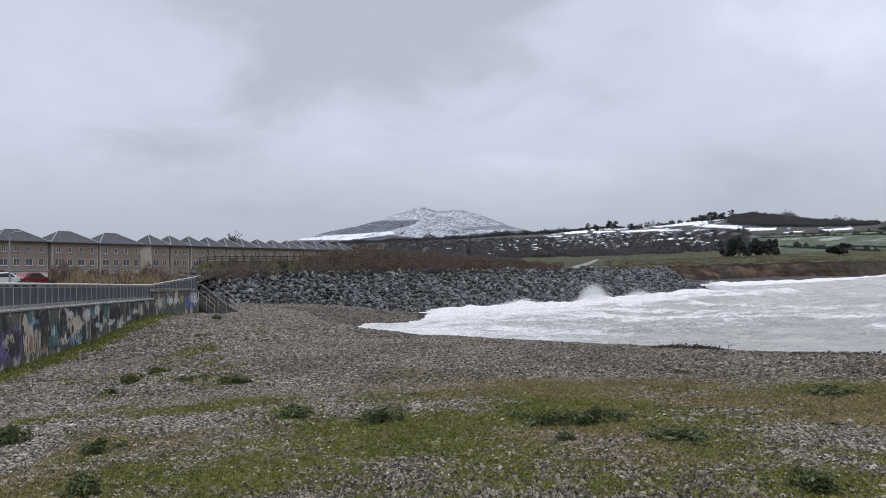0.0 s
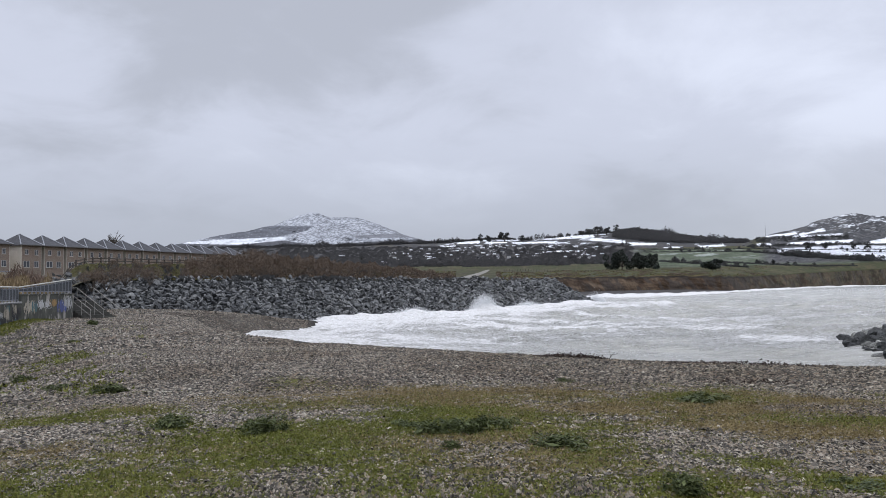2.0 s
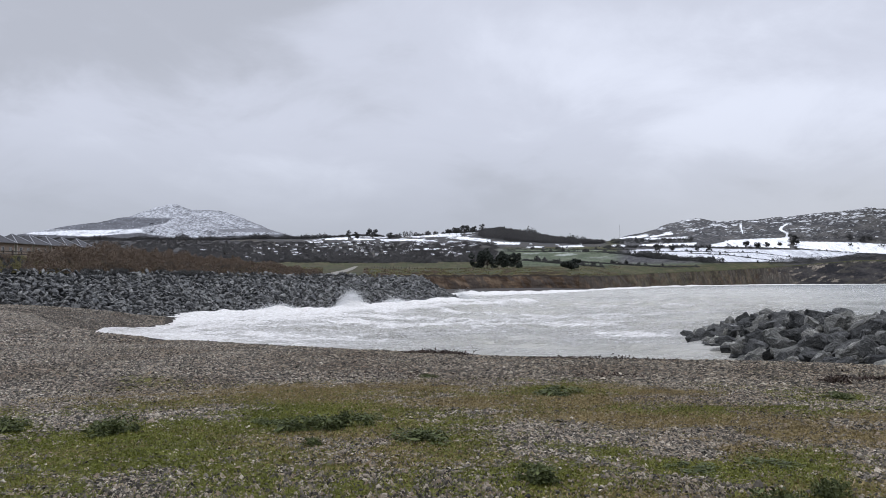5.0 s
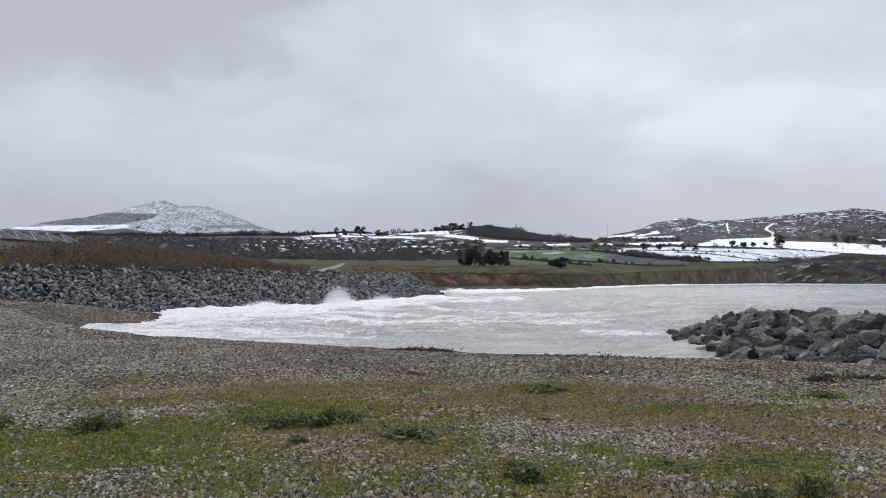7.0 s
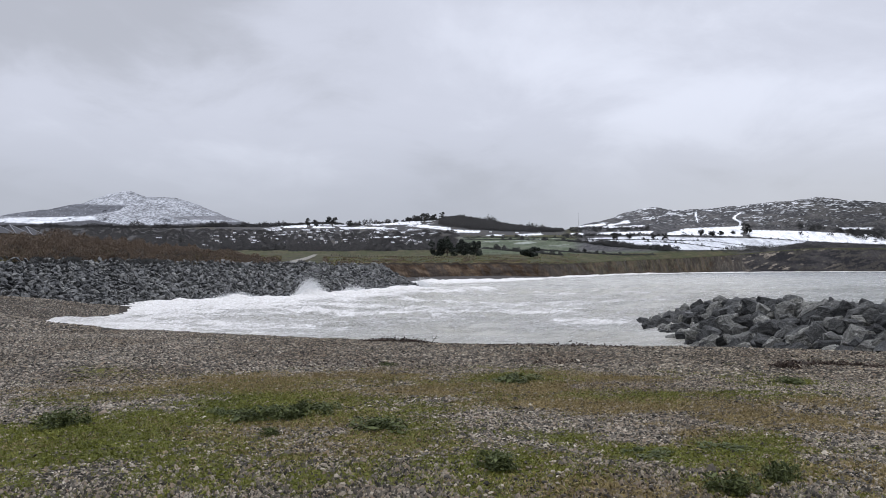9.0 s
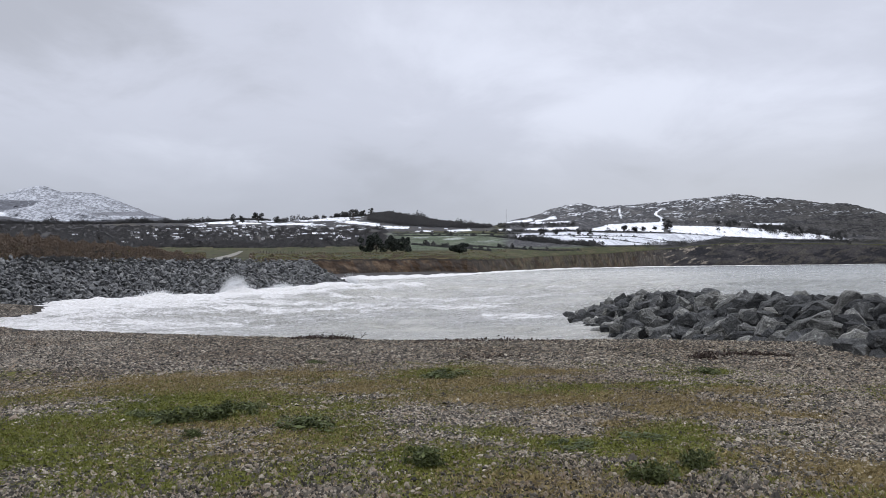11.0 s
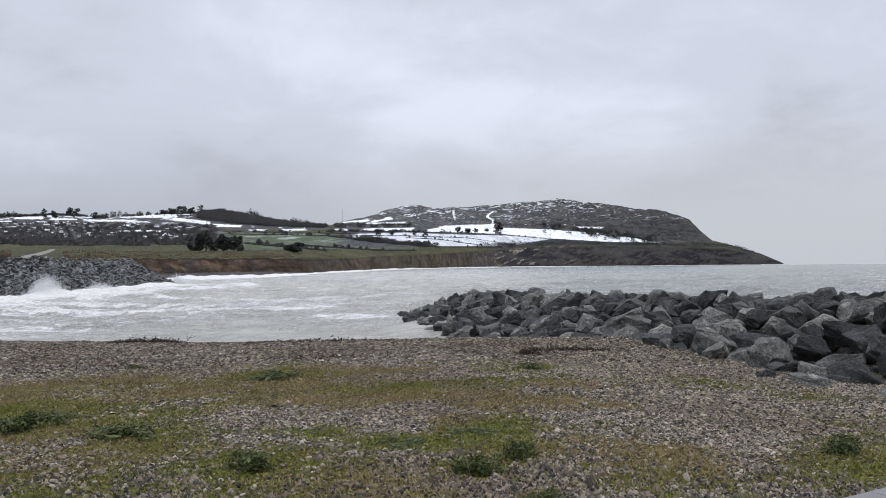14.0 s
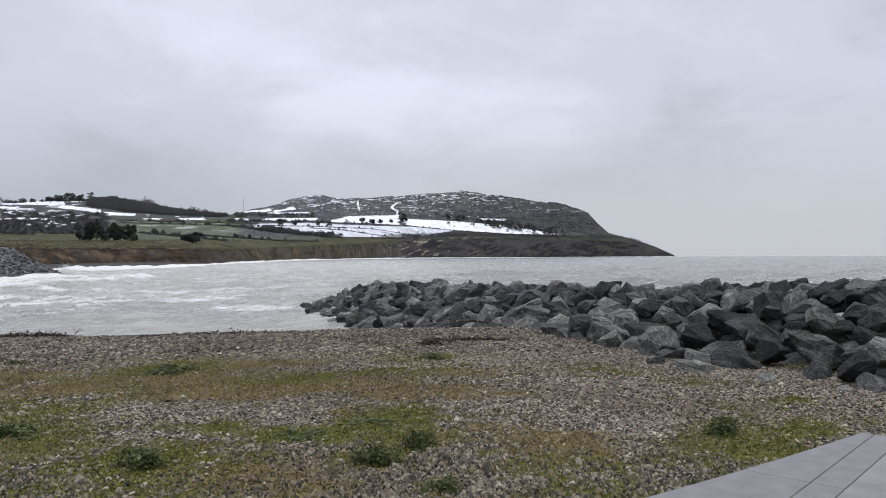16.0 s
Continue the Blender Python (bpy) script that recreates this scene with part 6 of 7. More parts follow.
def place_village():
    kinds = [make_cottage(10, 7, 4.0, WHITEWASH, SNOW_ROOF, "white village house with a snowy pitched roof"), make_cottage(13, 7, 4.6, GREYWASH, ROOF, "long grey village house with a snowy pitched roof"), make_cottage(9, 7, 5.2, WHITEWASH, ROOF, "white village house with a grey slate roof"), make_cottage(16, 8, 3.6, GREYWASH, SNOW_ROOF, "low broad farm building with a snowy roof")]
    r = random.Random(31)
    spots = [(11.06, 2.5), (11.5, 2.5), (12.5, 2.58), (6.95, 2.24), (14.84, 2.2), (18.2, 2.1), (9.4, 1.86), (18.6, 2.75), (19.2, 2.8), (8.9, 2.0), (3.8, 2.75), (0.5, 2.4), (4.4, 2.2), (45.2, 3.0), (46.2, 3.0), (47.5, 2.95), (49.0, 2.75), (50.0, 2.7), (51.8, 2.35), (44.6, 3.02), (48.2, 2.9)]
    for az, el in ((10.84, 2.84), (13.2, 2.92), (16.9, 2.94), (11.7, 2.24), (9.35, 2.14), (14.6, 2.16), (18.5, 2.12), (7.9, 2.5), (5.4, 2.53)):
        for _ in range(6):
            spots.append((az + r.gauss(0, 0.55), el + r.gauss(0, 0.12)))
    for _ in range(46):
        spots.append((r.uniform(3.5, 21.0), r.uniform(1.8, 3.1)))
    for _ in range(10):
        spots.append((r.uniform(24, 34), r.uniform(2.6, 2.95)))
    first = set()
    for i, (az, el) in enumerate(spots):
        k = i % 4
        p = land_point(az, el)
        m = pose(p.x, p.y, p.z + 0.3, 0, 0, -az + r.uniform(-40, 40)) @ Matrix.Scale(r.uniform(0.55, 0.9), 4)
        if k in first:
            copy_thing(kinds[k], m)
        else:
            kinds[k].matrix_world = m
            first.add(k)


place_village()


def make_mast():
    p = land_point(30.96, 3.25)
    top = empty("radio_mast", *p)
    tagged(top, "thin grey lattice radio mast on the saddle", "mast")
    h = p.length * 0.0185
    bm = bmesh.new()
    legs = [Vector((math.cos(a), math.sin(a), 0)) * 0.55 for a in (0.3, 2.4, 4.5)]
    for q in legs:
        bar(bm, q - Vector((0, 0, 2)), q * 0.5 + Vector((0, 0, h)), 0.16, 5, 0.12)
    for i in range(14):
        for a, b in zip(legs, legs[1:] + legs[:1]):
            bar(bm, a + Vector((0, 0, h * i / 14)), b + Vector((0, 0, h * (i + 1) / 14)), 0.08, 4)
    part("lattice", bm, STEEL, top)


make_mast()


def make_street_lamp(p, h):
    top = empty("street_lamp", *p)
    tagged(top, "slim grey street lamp beside the shore road", "street lamp")
    bm = bmesh.new()
    bar(bm, (0, 0, -0.3), (0, 0, h), 0.10, 8, 0.055)
    part("column", bm, STEEL, top)
    bm = bmesh.new()
    bar(bm, (0, 0, h - 0.03), (0.55, 0, h + 0.08), 0.04, 6)
    part("arm", bm, STEEL, top)
    bm = bmesh.new()
    box(bm, 0.45, -0.1, h + 0.02, 1.05, 0.1, h + 0.13, None, 0.03)
    part("lantern", bm, STEEL, top)


lp = polar(-29.5, 79)
make_street_lamp(Vector((lp.x, lp.y, float(land_z(-29.5, 79)))), 1.6 + 79 * math.tan(radians(4.02)) - float(land_z(-29.5, 79)))


def make_car(p, turn, mat, label):
    top = empty("parked_car", *p, turn)
    tagged(top, label, "car", "cars parked by the promenade")
    bm = bmesh.new()
    side = [(-2.1, 0.35), (-2.15, 0.8), (-1.75, 0.98), (-1.25, 1.42), (0.35, 1.48), (1.05, 1.02), (1.95, 0.85), (2.1, 0.6), (2.05, 0.33)]
    rows = []
    for y, k in ((-0.86, 0.0), (-0.80, 0.05), (0.80, 0.05), (0.86, 0.0)):
        rows.append([bm.verts.new((x, y * (0.84 if z > 1.1 else 1.0), z + k * (z > 0.9))) for x, z in side])
    for a, b in zip(rows, rows[1:]):
        for i in range(len(side)):
            j = (i + 1) % len(side)
            bm.faces.new((a[i], a[j], b[j], b[i]))
    bm.faces.new(rows[0])
    bm.faces.new(rows[-1][::-1])
    bmesh.ops.recalc_face_normals(bm, faces=bm.faces)
    part("body", bm, mat, top)
    for y in (-0.795, 0.795):
        bm = bmesh.new()
        vs = [bm.verts.new((x, y, z)) for x, z in ((-1.2, 1.0), (-0.95, 1.38), (0.3, 1.42), (0.8, 1.04))]
        ext = bmesh.ops.extrude_face_region(bm, geom=[bm.faces.new(vs)])
        bmesh.ops.translate(bm, vec=(0, 0.06 if y > 0 else -0.06, 0), verts=[v for v in ext["geom"] if isinstance(v, bmesh.types.BMVert)])
        part("side_window", bm, GLASS, top)
    for x in (-1.3, 1.3):
        for y in (-0.8, 0.8):
            bm = bmesh.new()
            bar(bm, (x, y - 0.1, 0.32), (x, y + 0.1, 0.32), 0.32, 14)
            part("wheel", bm, TIMBER, top)
    for y in (-0.6, 0.6):
        bm = bmesh.new()
        box(bm, -2.2, y - 0.16, 0.72, -2.08, y + 0.16, 0.92, None, 0.02)
        part("tail_light", bm, RED_LENS, top, "red tail light")


RED_LENS = simple("red_lamp_lens", (0.30, 0.02, 0.02), (0.42, 0.03, 0.03), 4, 0.3, 20, 0.0)
CAR_BLACK = simple("black_car_paint", (0.02, 0.02, 0.022), (0.03, 0.03, 0.033), 2, 0.25, 20, 0.0, 0.0, 0.6)
CAR_RED = simple("dull_red_car_paint", (0.14, 0.022, 0.02), (0.18, 0.03, 0.027), 2, 0.3, 20, 0.0, 0.0, 0.6)
CAR_DARK = simple("dark_blue_car_paint", (0.035, 0.04, 0.055), (0.05, 0.056, 0.075), 2, 0.25, 20, 0.0, 0.0, 0.6)
CAR_WHITE = simple("white_car_paint", (0.62, 0.62, 0.61), (0.72, 0.72, 0.71), 2, 0.25, 20, 0.0, 0.0, 0.6)
for az, d, turn, mat, lab in ((-29.9, 90, 60, CAR_WHITE, "white car parked beside the promenade"), (-28.25, 92, 75, CAR_RED, "red car with red tail lights parked beside the promenade"), (-28.9, 97, 20, CAR_BLACK, "black hatchback parked by the shore road"), (-29.3, 104, 35, CAR_DARK, "dark blue car parked by the shore road")):
    q = polar(az, d)
    make_car((q.x, q.y, float(land_z(az, d)) + 0.02), turn, mat, lab)


def make_bare_tree():
    """The bare top of a tree that stands behind the houses."""
    p = polar(-15.3, 262)
    z = float(land_z(-15.3, 262))
    top = empty("bare_tree", p.x, p.y, z)
    tagged(top, "leafless ragged tree behind the brick houses", "tree")
    r = random.Random(4)
    h = 1.6 + 262 * math.tan(radians(4.1)) - z
    bm = bmesh.new()
    bar(bm, (0, 0, -0.5), (0, 0, h * 0.72), 0.35, 7, 0.2)
    part("trunk", bm, BARK, top)
    bm = bmesh.new()
    for i in range(38):
        a, lean = r.uniform(0, 6.28), r.uniform(0.3, 1.3)
        b = Vector((0, 0, h * r.uniform(0.55, 0.75)))
        t = b + Vector((math.cos(a) * lean, math.sin(a) * lean, 1.0)).normalized() * r.uniform(2.2, 4.6)
        bar(bm, b, t, 0.13, 4, 0.05)
        for _ in range(3):
            k = b.lerp(t, r.uniform(0.5, 1))
            bar(bm, k, k + Vector((r.uniform(-1, 1), r.uniform(-1, 1), r.uniform(0.3, 1.2))), 0.06, 3, 0.03)
    part("branches", bm, BARK, top)


make_bare_tree()


def field_fence():
    """Wire fence posts across the green field, and the pale path up to it."""
    top = empty("field_fence", *land_point(12.4, 1.15))
    tagged(top, "row of thin timber posts across the green field", "fence")
    o = top.matrix_world.translation
    for i in range(46):
        az = 12.6 + i * 0.2
        p = land_point(az, 1.22 - 0.004 * i) - o
        bm = bmesh.new()
        box(bm, p.x - 0.12, p.y - 0.12, p.z - 0.4, p.x + 0.12, p.y + 0.12, p.z + 1.5)
        part("post", bm, TIMBER, top)
    V, n = [], 24
    for i in range(n):
        k = i / (n - 1)
        a = 9.5 + 1.9 * k + 0.25 * math.sin(k * 3)
        e = 0.74 + 0.62 * k
        p = land_point(a, e)
        w = 2.3 - 0.6 * k
        for sgn in (-1, 1):
            V.append((p.x + sgn * w * 0.9, p.y - sgn * w * 0.3, p.z + 0.12))
    ob = mesh_object("footpath", V, grid_faces(n, 2), PATH_GRAVEL)
    tagged(ob, "pale gravel footpath climbing through the grass", "path", kind="structure")


PATH_GRAVEL = simple("pale_path_gravel", (0.17, 0.16, 0.14), (0.26, 0.245, 0.22), 0.4, 0.9, 5, 0.1)
field_fence()


# ---- concrete path beside the beach ----
ROUGH_CONCRETE = simple("brushed_path_concrete", (0.16, 0.157, 0.154), (0.26, 0.257, 0.253), 2.5, 0.9, 55, 0.6)


def path_edge(x):
    return 2.6 - 0.19 * (x - 4.6) + 0.012 * (x - 4.6) ** 2 if x < 11 else 1.875


def make_path():
    top = empty("concrete_path")
    tagged(top, "pale concrete path with smooth edge and joints beside the beach", "path", kind="structure")

    def slab(x0, x1, near, far, mat, name):
        bm = bmesh.new()
        n = 14
        lo, hi = [], []
        for i in range(n + 1):
            x = x0 + (x1 - x0) * i / n
            lo.append((x, near(x)))
            hi.append((x, far(x)))
        ring = lo + hi[::-1]
        t = [bm.verts.new((x, y, 0.0)) for x, y in ring]
        f = bm.faces.new(t)
        ext = bmesh.ops.extrude_face_region(bm, geom=[f])
        vs = [g for g in ext["geom"] if isinstance(g, bmesh.types.BMVert)]
        bmesh.ops.translate(bm, vec=(0, 0, 0.0), verts=vs)
        for v in t:
            v.co.z = -0.25
        bmesh.ops.recalc_face_normals(bm, faces=bm.faces)
        e = [e for e in bm.edges if all(abs(v.co.z) < 1e-6 for v in e.verts)]
        bmesh.ops.bevel(bm, geom=e, offset=0.005, segments=1, affect="EDGES")
        part(name, bm, mat, top)

    j2, j3 = lambda x: 1.62 + 0.055 * x, lambda x: 1.40 + 0.055 * x
    xs = [-9, -5.6, -2.2, 1.2, 4.6, 5.72, 7.6]
    for a, b in zip(xs, xs[1:]):
        slab(a + 0.003, b - 0.003, lambda x: j2(x) + 0.003, path_edge, CONCRETE, "edge_slab")
        slab(a + 0.003, b - 0.003, lambda x: j3(x) + 0.003, lambda x: j2(x) - 0.003, CONCRETE, "smooth_slab")
    for a, b in zip((-9, -3, 3, 9), (-3, 3, 9, 14)):
        slab(a + 0.003, b - 0.003, lambda x: -2.2, lambda x: min(j3(x), 1.875) - 0.003, ROUGH_CONCRETE, "rough_slab")


make_path()


# ---- plants and wrack on the beach ----
CLUMPS = [(1.31, 9.62, 0.30, 0.23), (1.76, 9.54, 0.26, 0.26), (-0.88, 10.01, 0.28, 0.21), (2.47, 8.26, 0.29, 0.18), (2.85, 6.02, 0.19, 0.18), (4.80, 4.92, 0.14, 0.19), (6.0, 12.2, 0.40, 0.18), (10.44, 10.35, 0.24, 0.13), (4.9, 16.07, 0.17, 0.12), (1.29, 8.34, 0.11, 0.11), (4.35, 6.04, 0.22, 0.07), (-3.93, 8.63, 0.20, 0.20), (-8.21, 19.96, 0.26, 0.26), (-8.56, 22.84, 0.25, 0.25), (-7.48, 17.16, 0.19, 0.17), (-5.49, 9.57, 0.21, 0.29), (-2.17, 10.84, 0.28, 0.20), (-15.6, 52.6, 0.45, 0.33), (-11.19, 35.23, 0.25, 0.16), (-4.51, 16.66, 0.33, 0.20), (-6.24, 18.52, 0.29, 0.14)]
CLUMPS2 = [(-3.13, 6.6, 0.18, 0.22), (4.15, 4.67, 0.16, 0.18), (4.03, 3.81, 0.12, 0.13), (7.28, 3.25, 0.18, 0.19), (5.23, 6.0, 0.22, 0.06), (1.0, 10.2, 0.2, 0.12), (2.2, 10.1, 0.22, 0.12)]


def clump_mesh(seed, n=1700):
    """A low ragged weed clump 1 m wide and 1 m high: many small leaves in uneven lobes, some stems above."""
    g = np.random.default_rng(seed)
    lobes = [(g.normal(0, 0.2), g.normal(0, 0.2), g.uniform(0.0, 0.3), g.uniform(0.1, 0.24)) for _ in range(9)]
    lb = np.array(lobes)[g.integers(0, 9, n)]
    q = g.normal(size=(n, 3))
    q /= np.linalg.norm(q, axis=1)[:, None]
    P = lb[:, :3] + q * (lb[:, 3] * g.uniform(0.3, 1, n) ** 0.5)[:, None] * np.array([1, 1, 1.6])
    P[:, 2] = np.abs(P[:, 2])
    d = g.normal(size=(n, 3)) * np.array([1, 1, 0.5]) + np.array([0, 0, 0.8])
    d /= np.linalg.norm(d, axis=1)[:, None]
    s = np.cross(d, g.normal(size=(n, 3)))
    s /= np.linalg.norm(s, axis=1)[:, None] + 1e-9
    L = g.uniform(0.04, 0.13, n)[:, None]
    L[: n // 12] *= 2.0
    w = L * 0.16
    V = np.stack([P - d * L * 0.5, P - s * w, P + d * L * 0.5, P + s * w], 1).reshape(-1, 3)
    me = bpy.data.meshes.new("weed_clump")
    me.from_pydata(V.tolist(), [], np.arange(4 * n).reshape(-1, 4).tolist())
    me.materials.append(WEED_LEAF)
    return me


def plant_clumps():
    forms = [clump_mesh(500 + i) for i in range(5)]
    for i, (x, y, w, h) in enumerate(CLUMPS + CLUMPS2):
        o = new("weed_clump", forms[i % 5])
        o.matrix_world = pose(x, y, float(beach_z(x, y)) - 0.01, 0, 0, i * 77) @ Matrix.Diagonal((w * 2.5, w * 2.3, h * 1.7, 1))
        tagged(o, "dark green clump of coarse weed growing through the shingle", "plant", "weeds on the beach")


plant_clumps()


def turf_blades():
    g = np.random.default_rng(61)
    n = 520000
    az, d = np.radians(g.uniform(-33, 79, n)), np.sqrt(g.uniform(4.4**2, 17**2, n))
    x, y = d * np.sin(az), d * np.cos(az)
    turf, straw, _ = cover(x, y)
    keep = (turf + g.normal(0, 0.2, n) > 0.47) & (y > path_edge_v(x) + 0.02)
    x, y, straw = x[keep], y[keep], straw[keep]
    z = beach_z(x, y)
    green = g.random(len(x)) > straw
    for sel, mat, name, lab in ((green, BLADE, "turf", "short mossy green turf between the stones"), (~green, STRAW_BLADE, "dry_grass", "bleached straw-coloured grass between the stones")):
        P = np.column_stack([x[sel], y[sel], z[sel] + 0.012])
        tagged(tri_cloud(name, P, g.uniform(0.018, 0.06, len(P)), mat, 0.45, None, 62, 0.13), lab, "grass", kind="stuff")


def wall_grass():
    """Rough grass along the foot of the sea wall."""
    g = np.random.default_rng(64)
    n = 90000
    az, d = np.radians(g.uniform(-34, -13, n)), np.sqrt(g.uniform(17**2, 62**2, n))
    x, y = d * np.sin(az), d * np.cos(az)
    turf, _, _ = cover(x, y)
    u = (WALL_B - WALL_A).normalized()
    keep = (turf + g.normal(0, 0.15, n) > 0.5) & (((x - WALL_A.x) * u.y - (y - WALL_A.y) * u.x) > 0.05)
    x, y = x[keep], y[keep]
    P = np.column_stack([x, y, beach_z(x, y) + 0.03])
    tagged(tri_cloud("wall_foot_grass", P, g.uniform(0.06, 0.2, len(P)), BLADE, 0.6, None, 65, 0.16), "rough green grass along the foot of the sea wall", "grass", kind="stuff")


wall_grass()


def path_edge_v(x):
    return np.where(x < 11, 2.6 - 0.19 * (x - 4.6) + 0.012 * (x - 4.6) ** 2, 1.875)


STRAW_BLADE = make_leaf("bleached_grass_blades", (0.10, 0.074, 0.030), (0.30, 0.235, 0.115))
turf_blades()


def sea_wrack():
    g = np.random.default_rng(71)
    P = []

    def line(x0, y0, x1, y1, n, spread, h):
        k = g.uniform(0, 1, n)
        x, y = x0 + (x1 - x0) * k + g.normal(0, spread, n), y0 + (y1 - y0) * k + g.normal(0, spread, n)
        P.append(np.column_stack([x, y, beach_z(x, y) + np.abs(g.normal(0, h, n)) * np.sin(k * 3.1)]))

    line(6.2, 22.9, 8.2, 21.6, 2600, 0.12, 0.06)
    line(9.0, 20.2, 12.5, 18.0, 900, 0.15, 0.04)
    line(13.3, 13.3, 14.8, 12.1, 700, 0.12, 0.04)
    line(12.6, 12.9, 12.9, 12.6, 400, 0.12, 0.08)
    line(2.4, 17.5, 5.5, 16.4, 500, 0.7, 0.015)
    line(8.0, 15.5, 9.5, 14.8, 300, 0.4, 0.02)
    P = np.vstack(P)
    tagged(tri_cloud("seaweed", P, g.uniform(0.03, 0.10, len(P)), KELP, 0.1, None, 72, 0.25), "dark dry seaweed strewn along the crest of the beach", "seaweed", kind="stuff")
    top = empty("driftwood_branch", 7.95, 21.75, float(beach_z(7.95, 21.75)))
    tagged(top, "thin bare driftwood branch standing in the seaweed", "driftwood")
    bm = bmesh.new()
    for a, b, r in (((0, 0, 0), (0.35, 0, 0.42), 0.018), ((0.15, 0, 0.18), (0.10, 0.05, 0.5), 0.012), ((0.2, 0, 0.25), (0.55, 0.1, 0.33), 0.012), ((-0.1, 0, 0.02), (-0.3, 0, 0.3), 0.012)):
        bar(bm, Vector(a) * 0.6, Vector(b) * 0.6, r * 0.7, 5, r * 0.3)
    part("twigs", bm, BARK, top)


sea_wrack()


def spray():
    """White water thrown up along the stones."""
    g = np.random.default_rng(81)
    P, S = [], []
    for s, out, n, h, w in ((64, 13, 9000, 0.5, 6), (88, 12.5, 40000, 1.3, 4), (106, 12.5, 11000, 0.7, 6), (150, 9, 18000, 1.1, 4), (128, 12.5, 8000, 0.5, 6)):
        p = REV_A + REV_DIR * s + REV_OUT * out
        k = g.normal(0, w * 0.5, n)
        q = g.normal(0, 0.8, n)
        z = SEA_LEVEL + 0.2 + np.abs(g.normal(0, h, n)) * np.exp(-((k / w) ** 2))
        P.append(np.column_stack([p.x + REV_DIR.x * k + REV_OUT.x * q, p.y + REV_DIR.y * k + REV_OUT.y * q, z]))
        S.append(g.uniform(0.03, 0.11, n))
    tagged(tri_cloud("spray", np.vstack(P), np.concatenate(S), FOAM_WHITE, 0.3, None, 82, 0.5), "white spray where waves break on the rocks", "spray", kind="stuff")


FOAM_WHITE = simple("white_spray", (0.74, 0.75, 0.75), (0.85, 0.86, 0.86), 1, 0.9, 8, 0.0)
spray()


# ---- loose shingle ----
def make_pebbles():
    g = np.random.default_rng(91)
    # a rounded flat stone of 20 faces, 1 m long
    t = (1 + 5**0.5) / 2
    ico = np.array([(-1, t, 0), (1, t, 0), (-1, -t, 0), (1, -t, 0), (0, -1, t), (0, 1, t), (0, -1, -t), (0, 1, -t), (t, 0, -1), (t, 0, 1), (-t, 0, -1), (-t, 0, 1)]) / 3.8
    icof = np.array([(0, 11, 5), (0, 5, 1), (0, 1, 7), (0, 7, 10), (0, 10, 11), (1, 5, 9), (5, 11, 4), (11, 10, 2), (10, 7, 6), (7, 1, 8), (3, 9, 4), (3, 4, 2), (3, 2, 6), (3, 6, 8), (3, 8, 9), (4, 9, 5), (2, 4, 11), (6, 2, 10), (8, 6, 7), (9, 8, 1)])
    # a flat-topped stone seen from above: six sides, ten faces
    dome = np.array([(0.5 * math.cos(i * 1.0472), 0.5 * math.sin(i * 1.0472), -0.25) for i in range(6)] + [(0.20 * math.cos(0.5236 + i * 2.0944), 0.20 * math.sin(0.5236 + i * 2.0944), 0.72) for i in range(3)])
    domf = np.array([(0, 1, 6), (2, 3, 7), (4, 5, 8), (1, 2, 6), (2, 7, 6), (3, 4, 7), (4, 8, 7), (5, 0, 8), (0, 6, 8), (6, 7, 8)])
    tetra = np.array([(0.5, 0.05, -0.15), (-0.35, 0.42, -0.15), (-0.3, -0.45, -0.15), (-0.02, 0.0, 0.27)])
    tetf = np.array([(0, 1, 3), (1, 2, 3), (2, 0, 3)])
    octa = np.array([(0.5, 0, -0.1), (-0.5, 0, -0.1), (0, 0.5, -0.1), (0, -0.5, -0.1), (0.14, 0.08, 0.38)])
    octf = np.array([(0, 2, 4), (2, 1, 4), (1, 3, 4), (3, 0, 4)])

    def field(n, d0, d1, base, faces, size, thin, thr, name, a0=-33, a1=79):
        az, d = np.radians(g.uniform(a0, a1, n)), np.sqrt(g.uniform(d0**2, d1**2, n))
        x, y = d * np.sin(az), d * np.cos(az)
        turf, _, _ = cover(x, y)
        ok = (turf + g.normal(0, 0.36, n) < thr) & (y > path_edge_v(x) + 0.03) & (d < crest_d(np.degrees(az)) + 1.0 + 90 * (np.degrees(az) < -5.5) + 90 * ((d > 60) & (beach_z(x, y) > -3.2)))
        u = (WALL_B - WALL_A).normalized()
        ok &= ((x - WALL_A.x) * u.y - (y - WALL_A.y) * u.x) > 0.3
        x, y = x[ok], y[ok]
        m = len(x)
        s = size * np.exp(g.normal(0, 0.3, m))
        a, tx, ty = g.uniform(0, 6.28, m), g.normal(0, 0.3, m), g.normal(0, 0.3, m)
        sc = np.column_stack([s * 1.1, s * g.uniform(0.6, 0.95, m), s * g.uniform(0.35, 0.7, m)])
        q = base[None] * sc[:, None]
        q[:, :, 2] += q[:, :, 0] * tx[:, None] + q[:, :, 1] * ty[:, None]
        c, w = np.cos(a)[:, None], np.sin(a)[:, None]
        X, Y = q[:, :, 0] * c - q[:, :, 1] * w + x[:, None], q[:, :, 0] * w + q[:, :, 1] * c + y[:, None]
        Z = q[:, :, 2] + (beach_z(x, y) + sc[:, 2] * 0.2)[:, None]
        V = np.stack([X, Y, Z], 2).reshape(-1, 3)
        Fc = (faces[None] + (np.arange(m) * len(base))[:, None, None]).reshape(-1, 3)
        ob = mesh_object(name, V, Fc.tolist(), PEBBLE, ground)
        tagged(ob, kind="stuff")
        return m

    field(95000, 4.4, 7.0, dome, domf, 0.027, 1, 0.40, "loose_shingle")
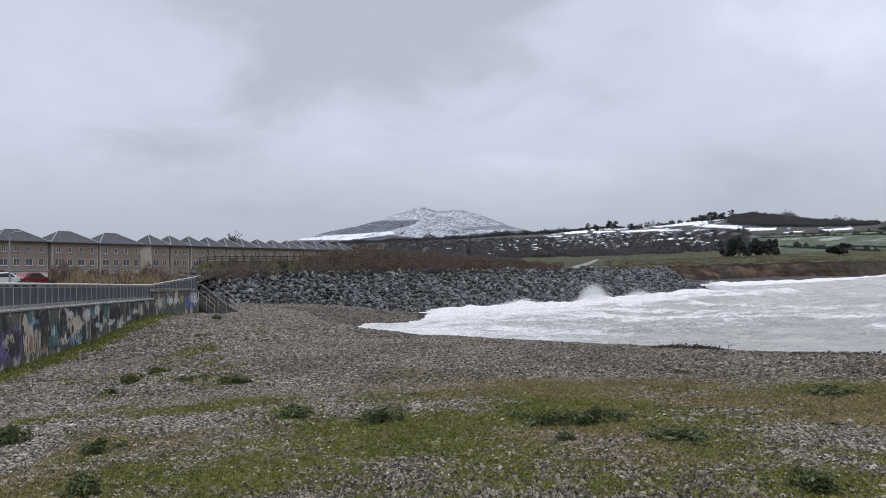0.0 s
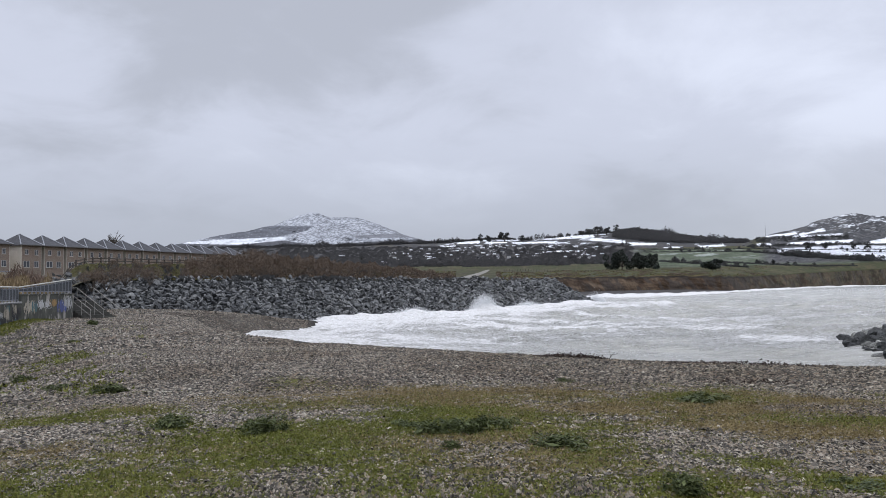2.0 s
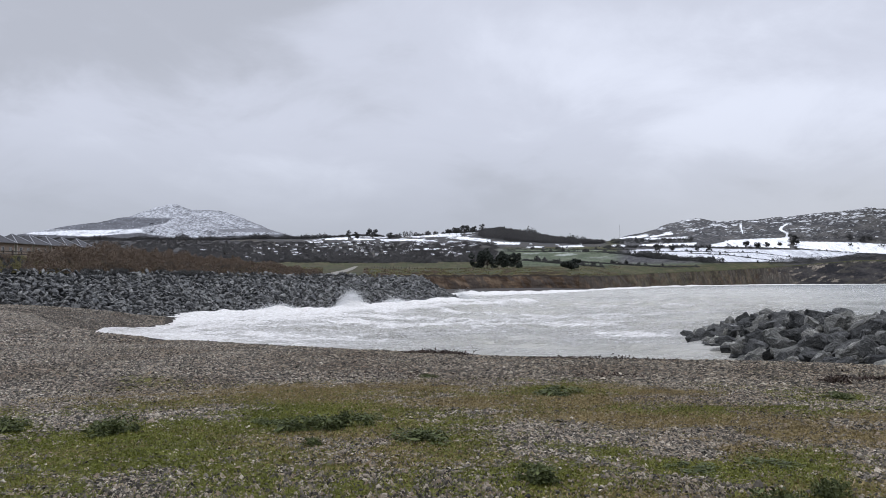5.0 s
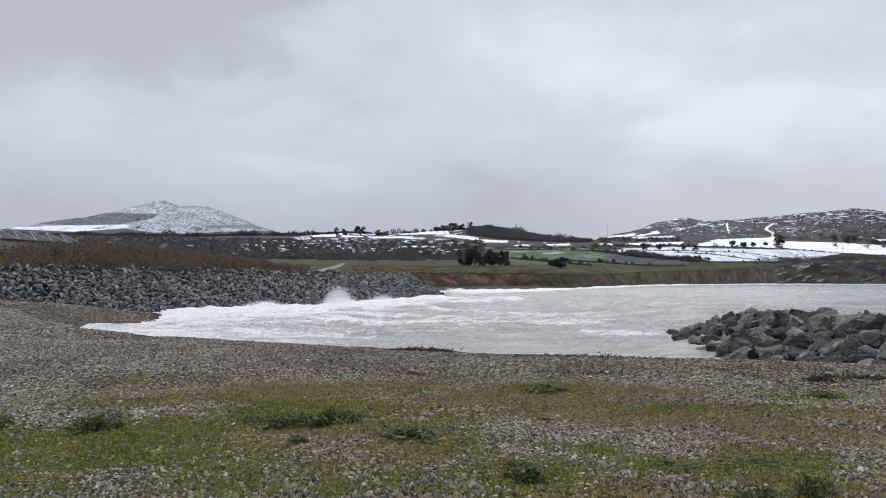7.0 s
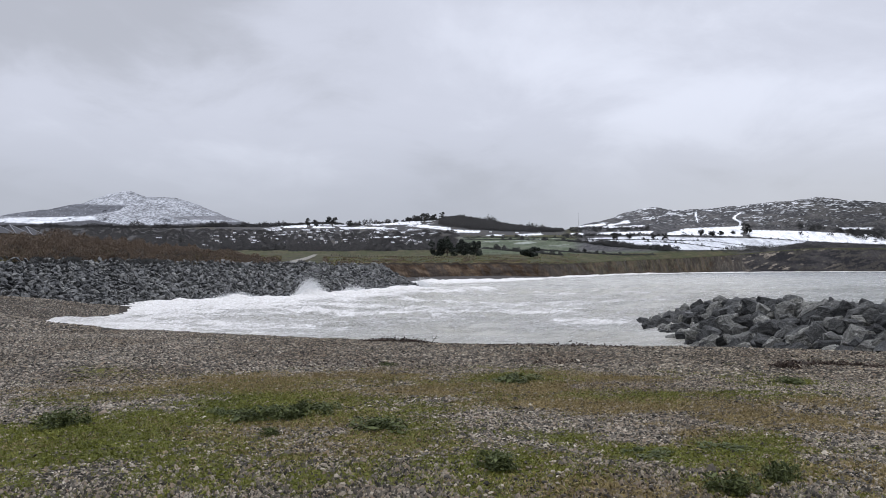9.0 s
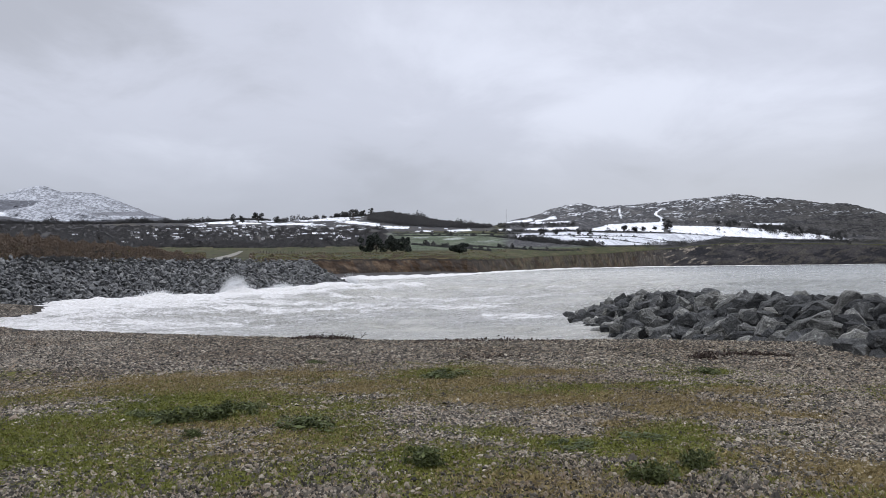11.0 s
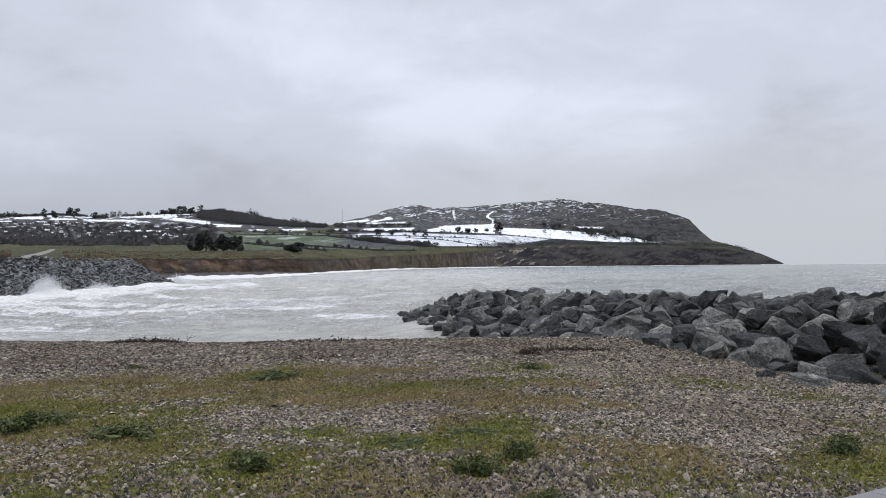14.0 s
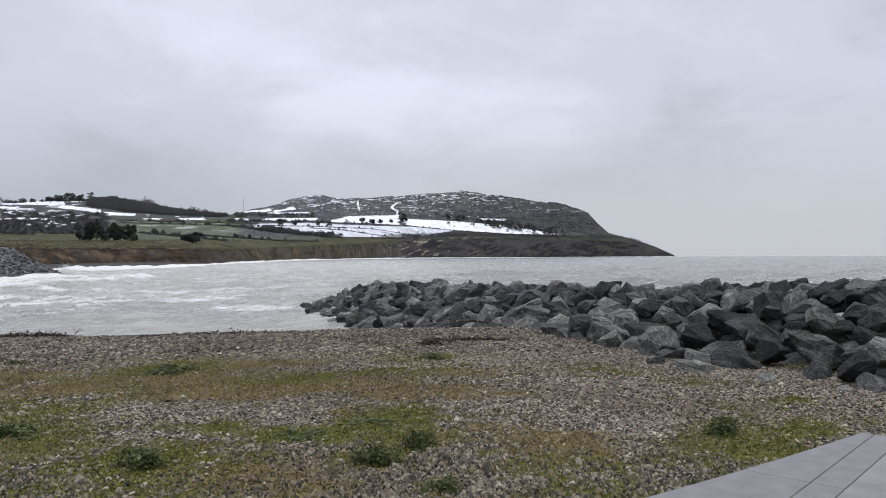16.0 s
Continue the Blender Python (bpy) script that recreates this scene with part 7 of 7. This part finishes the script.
    field(130000, 7.0, 10.0, octa, octf, 0.035, 1, 0.40, "loose_shingle")
    field(200000, 10.0, 16, octa, octf, 0.042, 1, 0.40, "loose_shingle")
    field(250000, 16, 31, tetra, tetf, 0.066, 1, 0.70, "loose_shingle")
    field(130000, 31, 75, tetra, tetf, 0.105, 1, 0.75, "loose_shingle", -33, -3)
    field(85000, 75, 115, tetra, tetf, 0.15, 1, 0.9, "loose_shingle", -30, -2)
    # the nearest larger stones, one by one
    forms = []
    for i in range(6):
        me = bpy.data.meshes.new("pebble")
        v = ico * np.array([1, g.uniform(0.65, 0.95), g.uniform(0.4, 0.65)]) * g.uniform(0.9, 1.1, (12, 1))
        me.from_pydata(v.tolist(), [], icof.tolist())
        me.materials.append(PEBBLE_ONE)
        forms.append(me)
    n = 0
    while n < 300:
        az, d = math.radians(g.uniform(12, 72)), math.sqrt(g.uniform(4.6**2, 7.0**2))
        x, y = d * math.sin(az), d * math.cos(az)
        if y < float(path_edge_v(np.array(x))) + 0.1:
            continue
        s = g.uniform(0.04, 0.07)
        o = new("pebble", forms[int(g.integers(6))])
        o.parent = ground
        o.matrix_basis = pose(x, y, float(beach_z(x, y)) + 0.012, g.uniform(-15, 15), g.uniform(-15, 15), g.uniform(0, 360)) @ Matrix.Diagonal((s, s, s, 1))
        n += 1


def make_pebble_material(name, single):
    k = Nodes(name, 0.75, 0.15)
    src = k.random() if single else k.island()
    c = k.ramp(src, [(0.0, (0.016, 0.0155, 0.015)), (0.3, (0.055, 0.053, 0.050)), (0.55, (0.120, 0.114, 0.104)), (0.70, (0.150, 0.122, 0.098)), (0.86, (0.205, 0.192, 0.172)), (0.98, (0.25, 0.238, 0.212)), (1.0, (0.34, 0.33, 0.30))])
    c = k.mix(0.5, c, k.mix(1.0, c, k.ramp(k.noise(60, 4), [(0.3, (0.6,) * 3), (0.7, (1.3,) * 3)]), "MULTIPLY"))
    # broad drifts of darker, browner and paler stones
    drift = k.t.nodes.new("ShaderNodeTexNoise")
    drift.inputs["Scale"].default_value, drift.inputs["Detail"].default_value = 0.33, 4
    k.link(k.t.nodes.new("ShaderNodeNewGeometry").outputs["Position"], drift.inputs["Vector"])
    c = k.mix(1.0, c, k.ramp(drift.outputs["Fac"], [(0.35, (0.80, 0.76, 0.72)), (0.5, (0.98, 0.97, 0.96)), (0.68, (1.10, 1.10, 1.10))]), "MULTIPLY")
    # greyer, paler stones towards the sea wall
    side = k.t.nodes.new("ShaderNodeSeparateXYZ")
    k.link(k.t.nodes.new("ShaderNodeNewGeometry").outputs["Position"], side.inputs[0])
    c = k.mix(k.ramp(k.math("MULTIPLY", k.math("ADD", side.outputs[0], 8.0), 0.055), [(0, (1, 1, 1)), (1, (0, 0, 0))]), k.mix(1.0, c, (1.36, 1.28, 1.13), "MULTIPLY"), k.mix(1.0, c, (1.56, 1.51, 1.42), "MULTIPLY"))
    k.color(c)
    return k.m


PEBBLE, PEBBLE_ONE = make_pebble_material("beach_pebbles", False), make_pebble_material("beach_pebble", True)
make_pebbles()
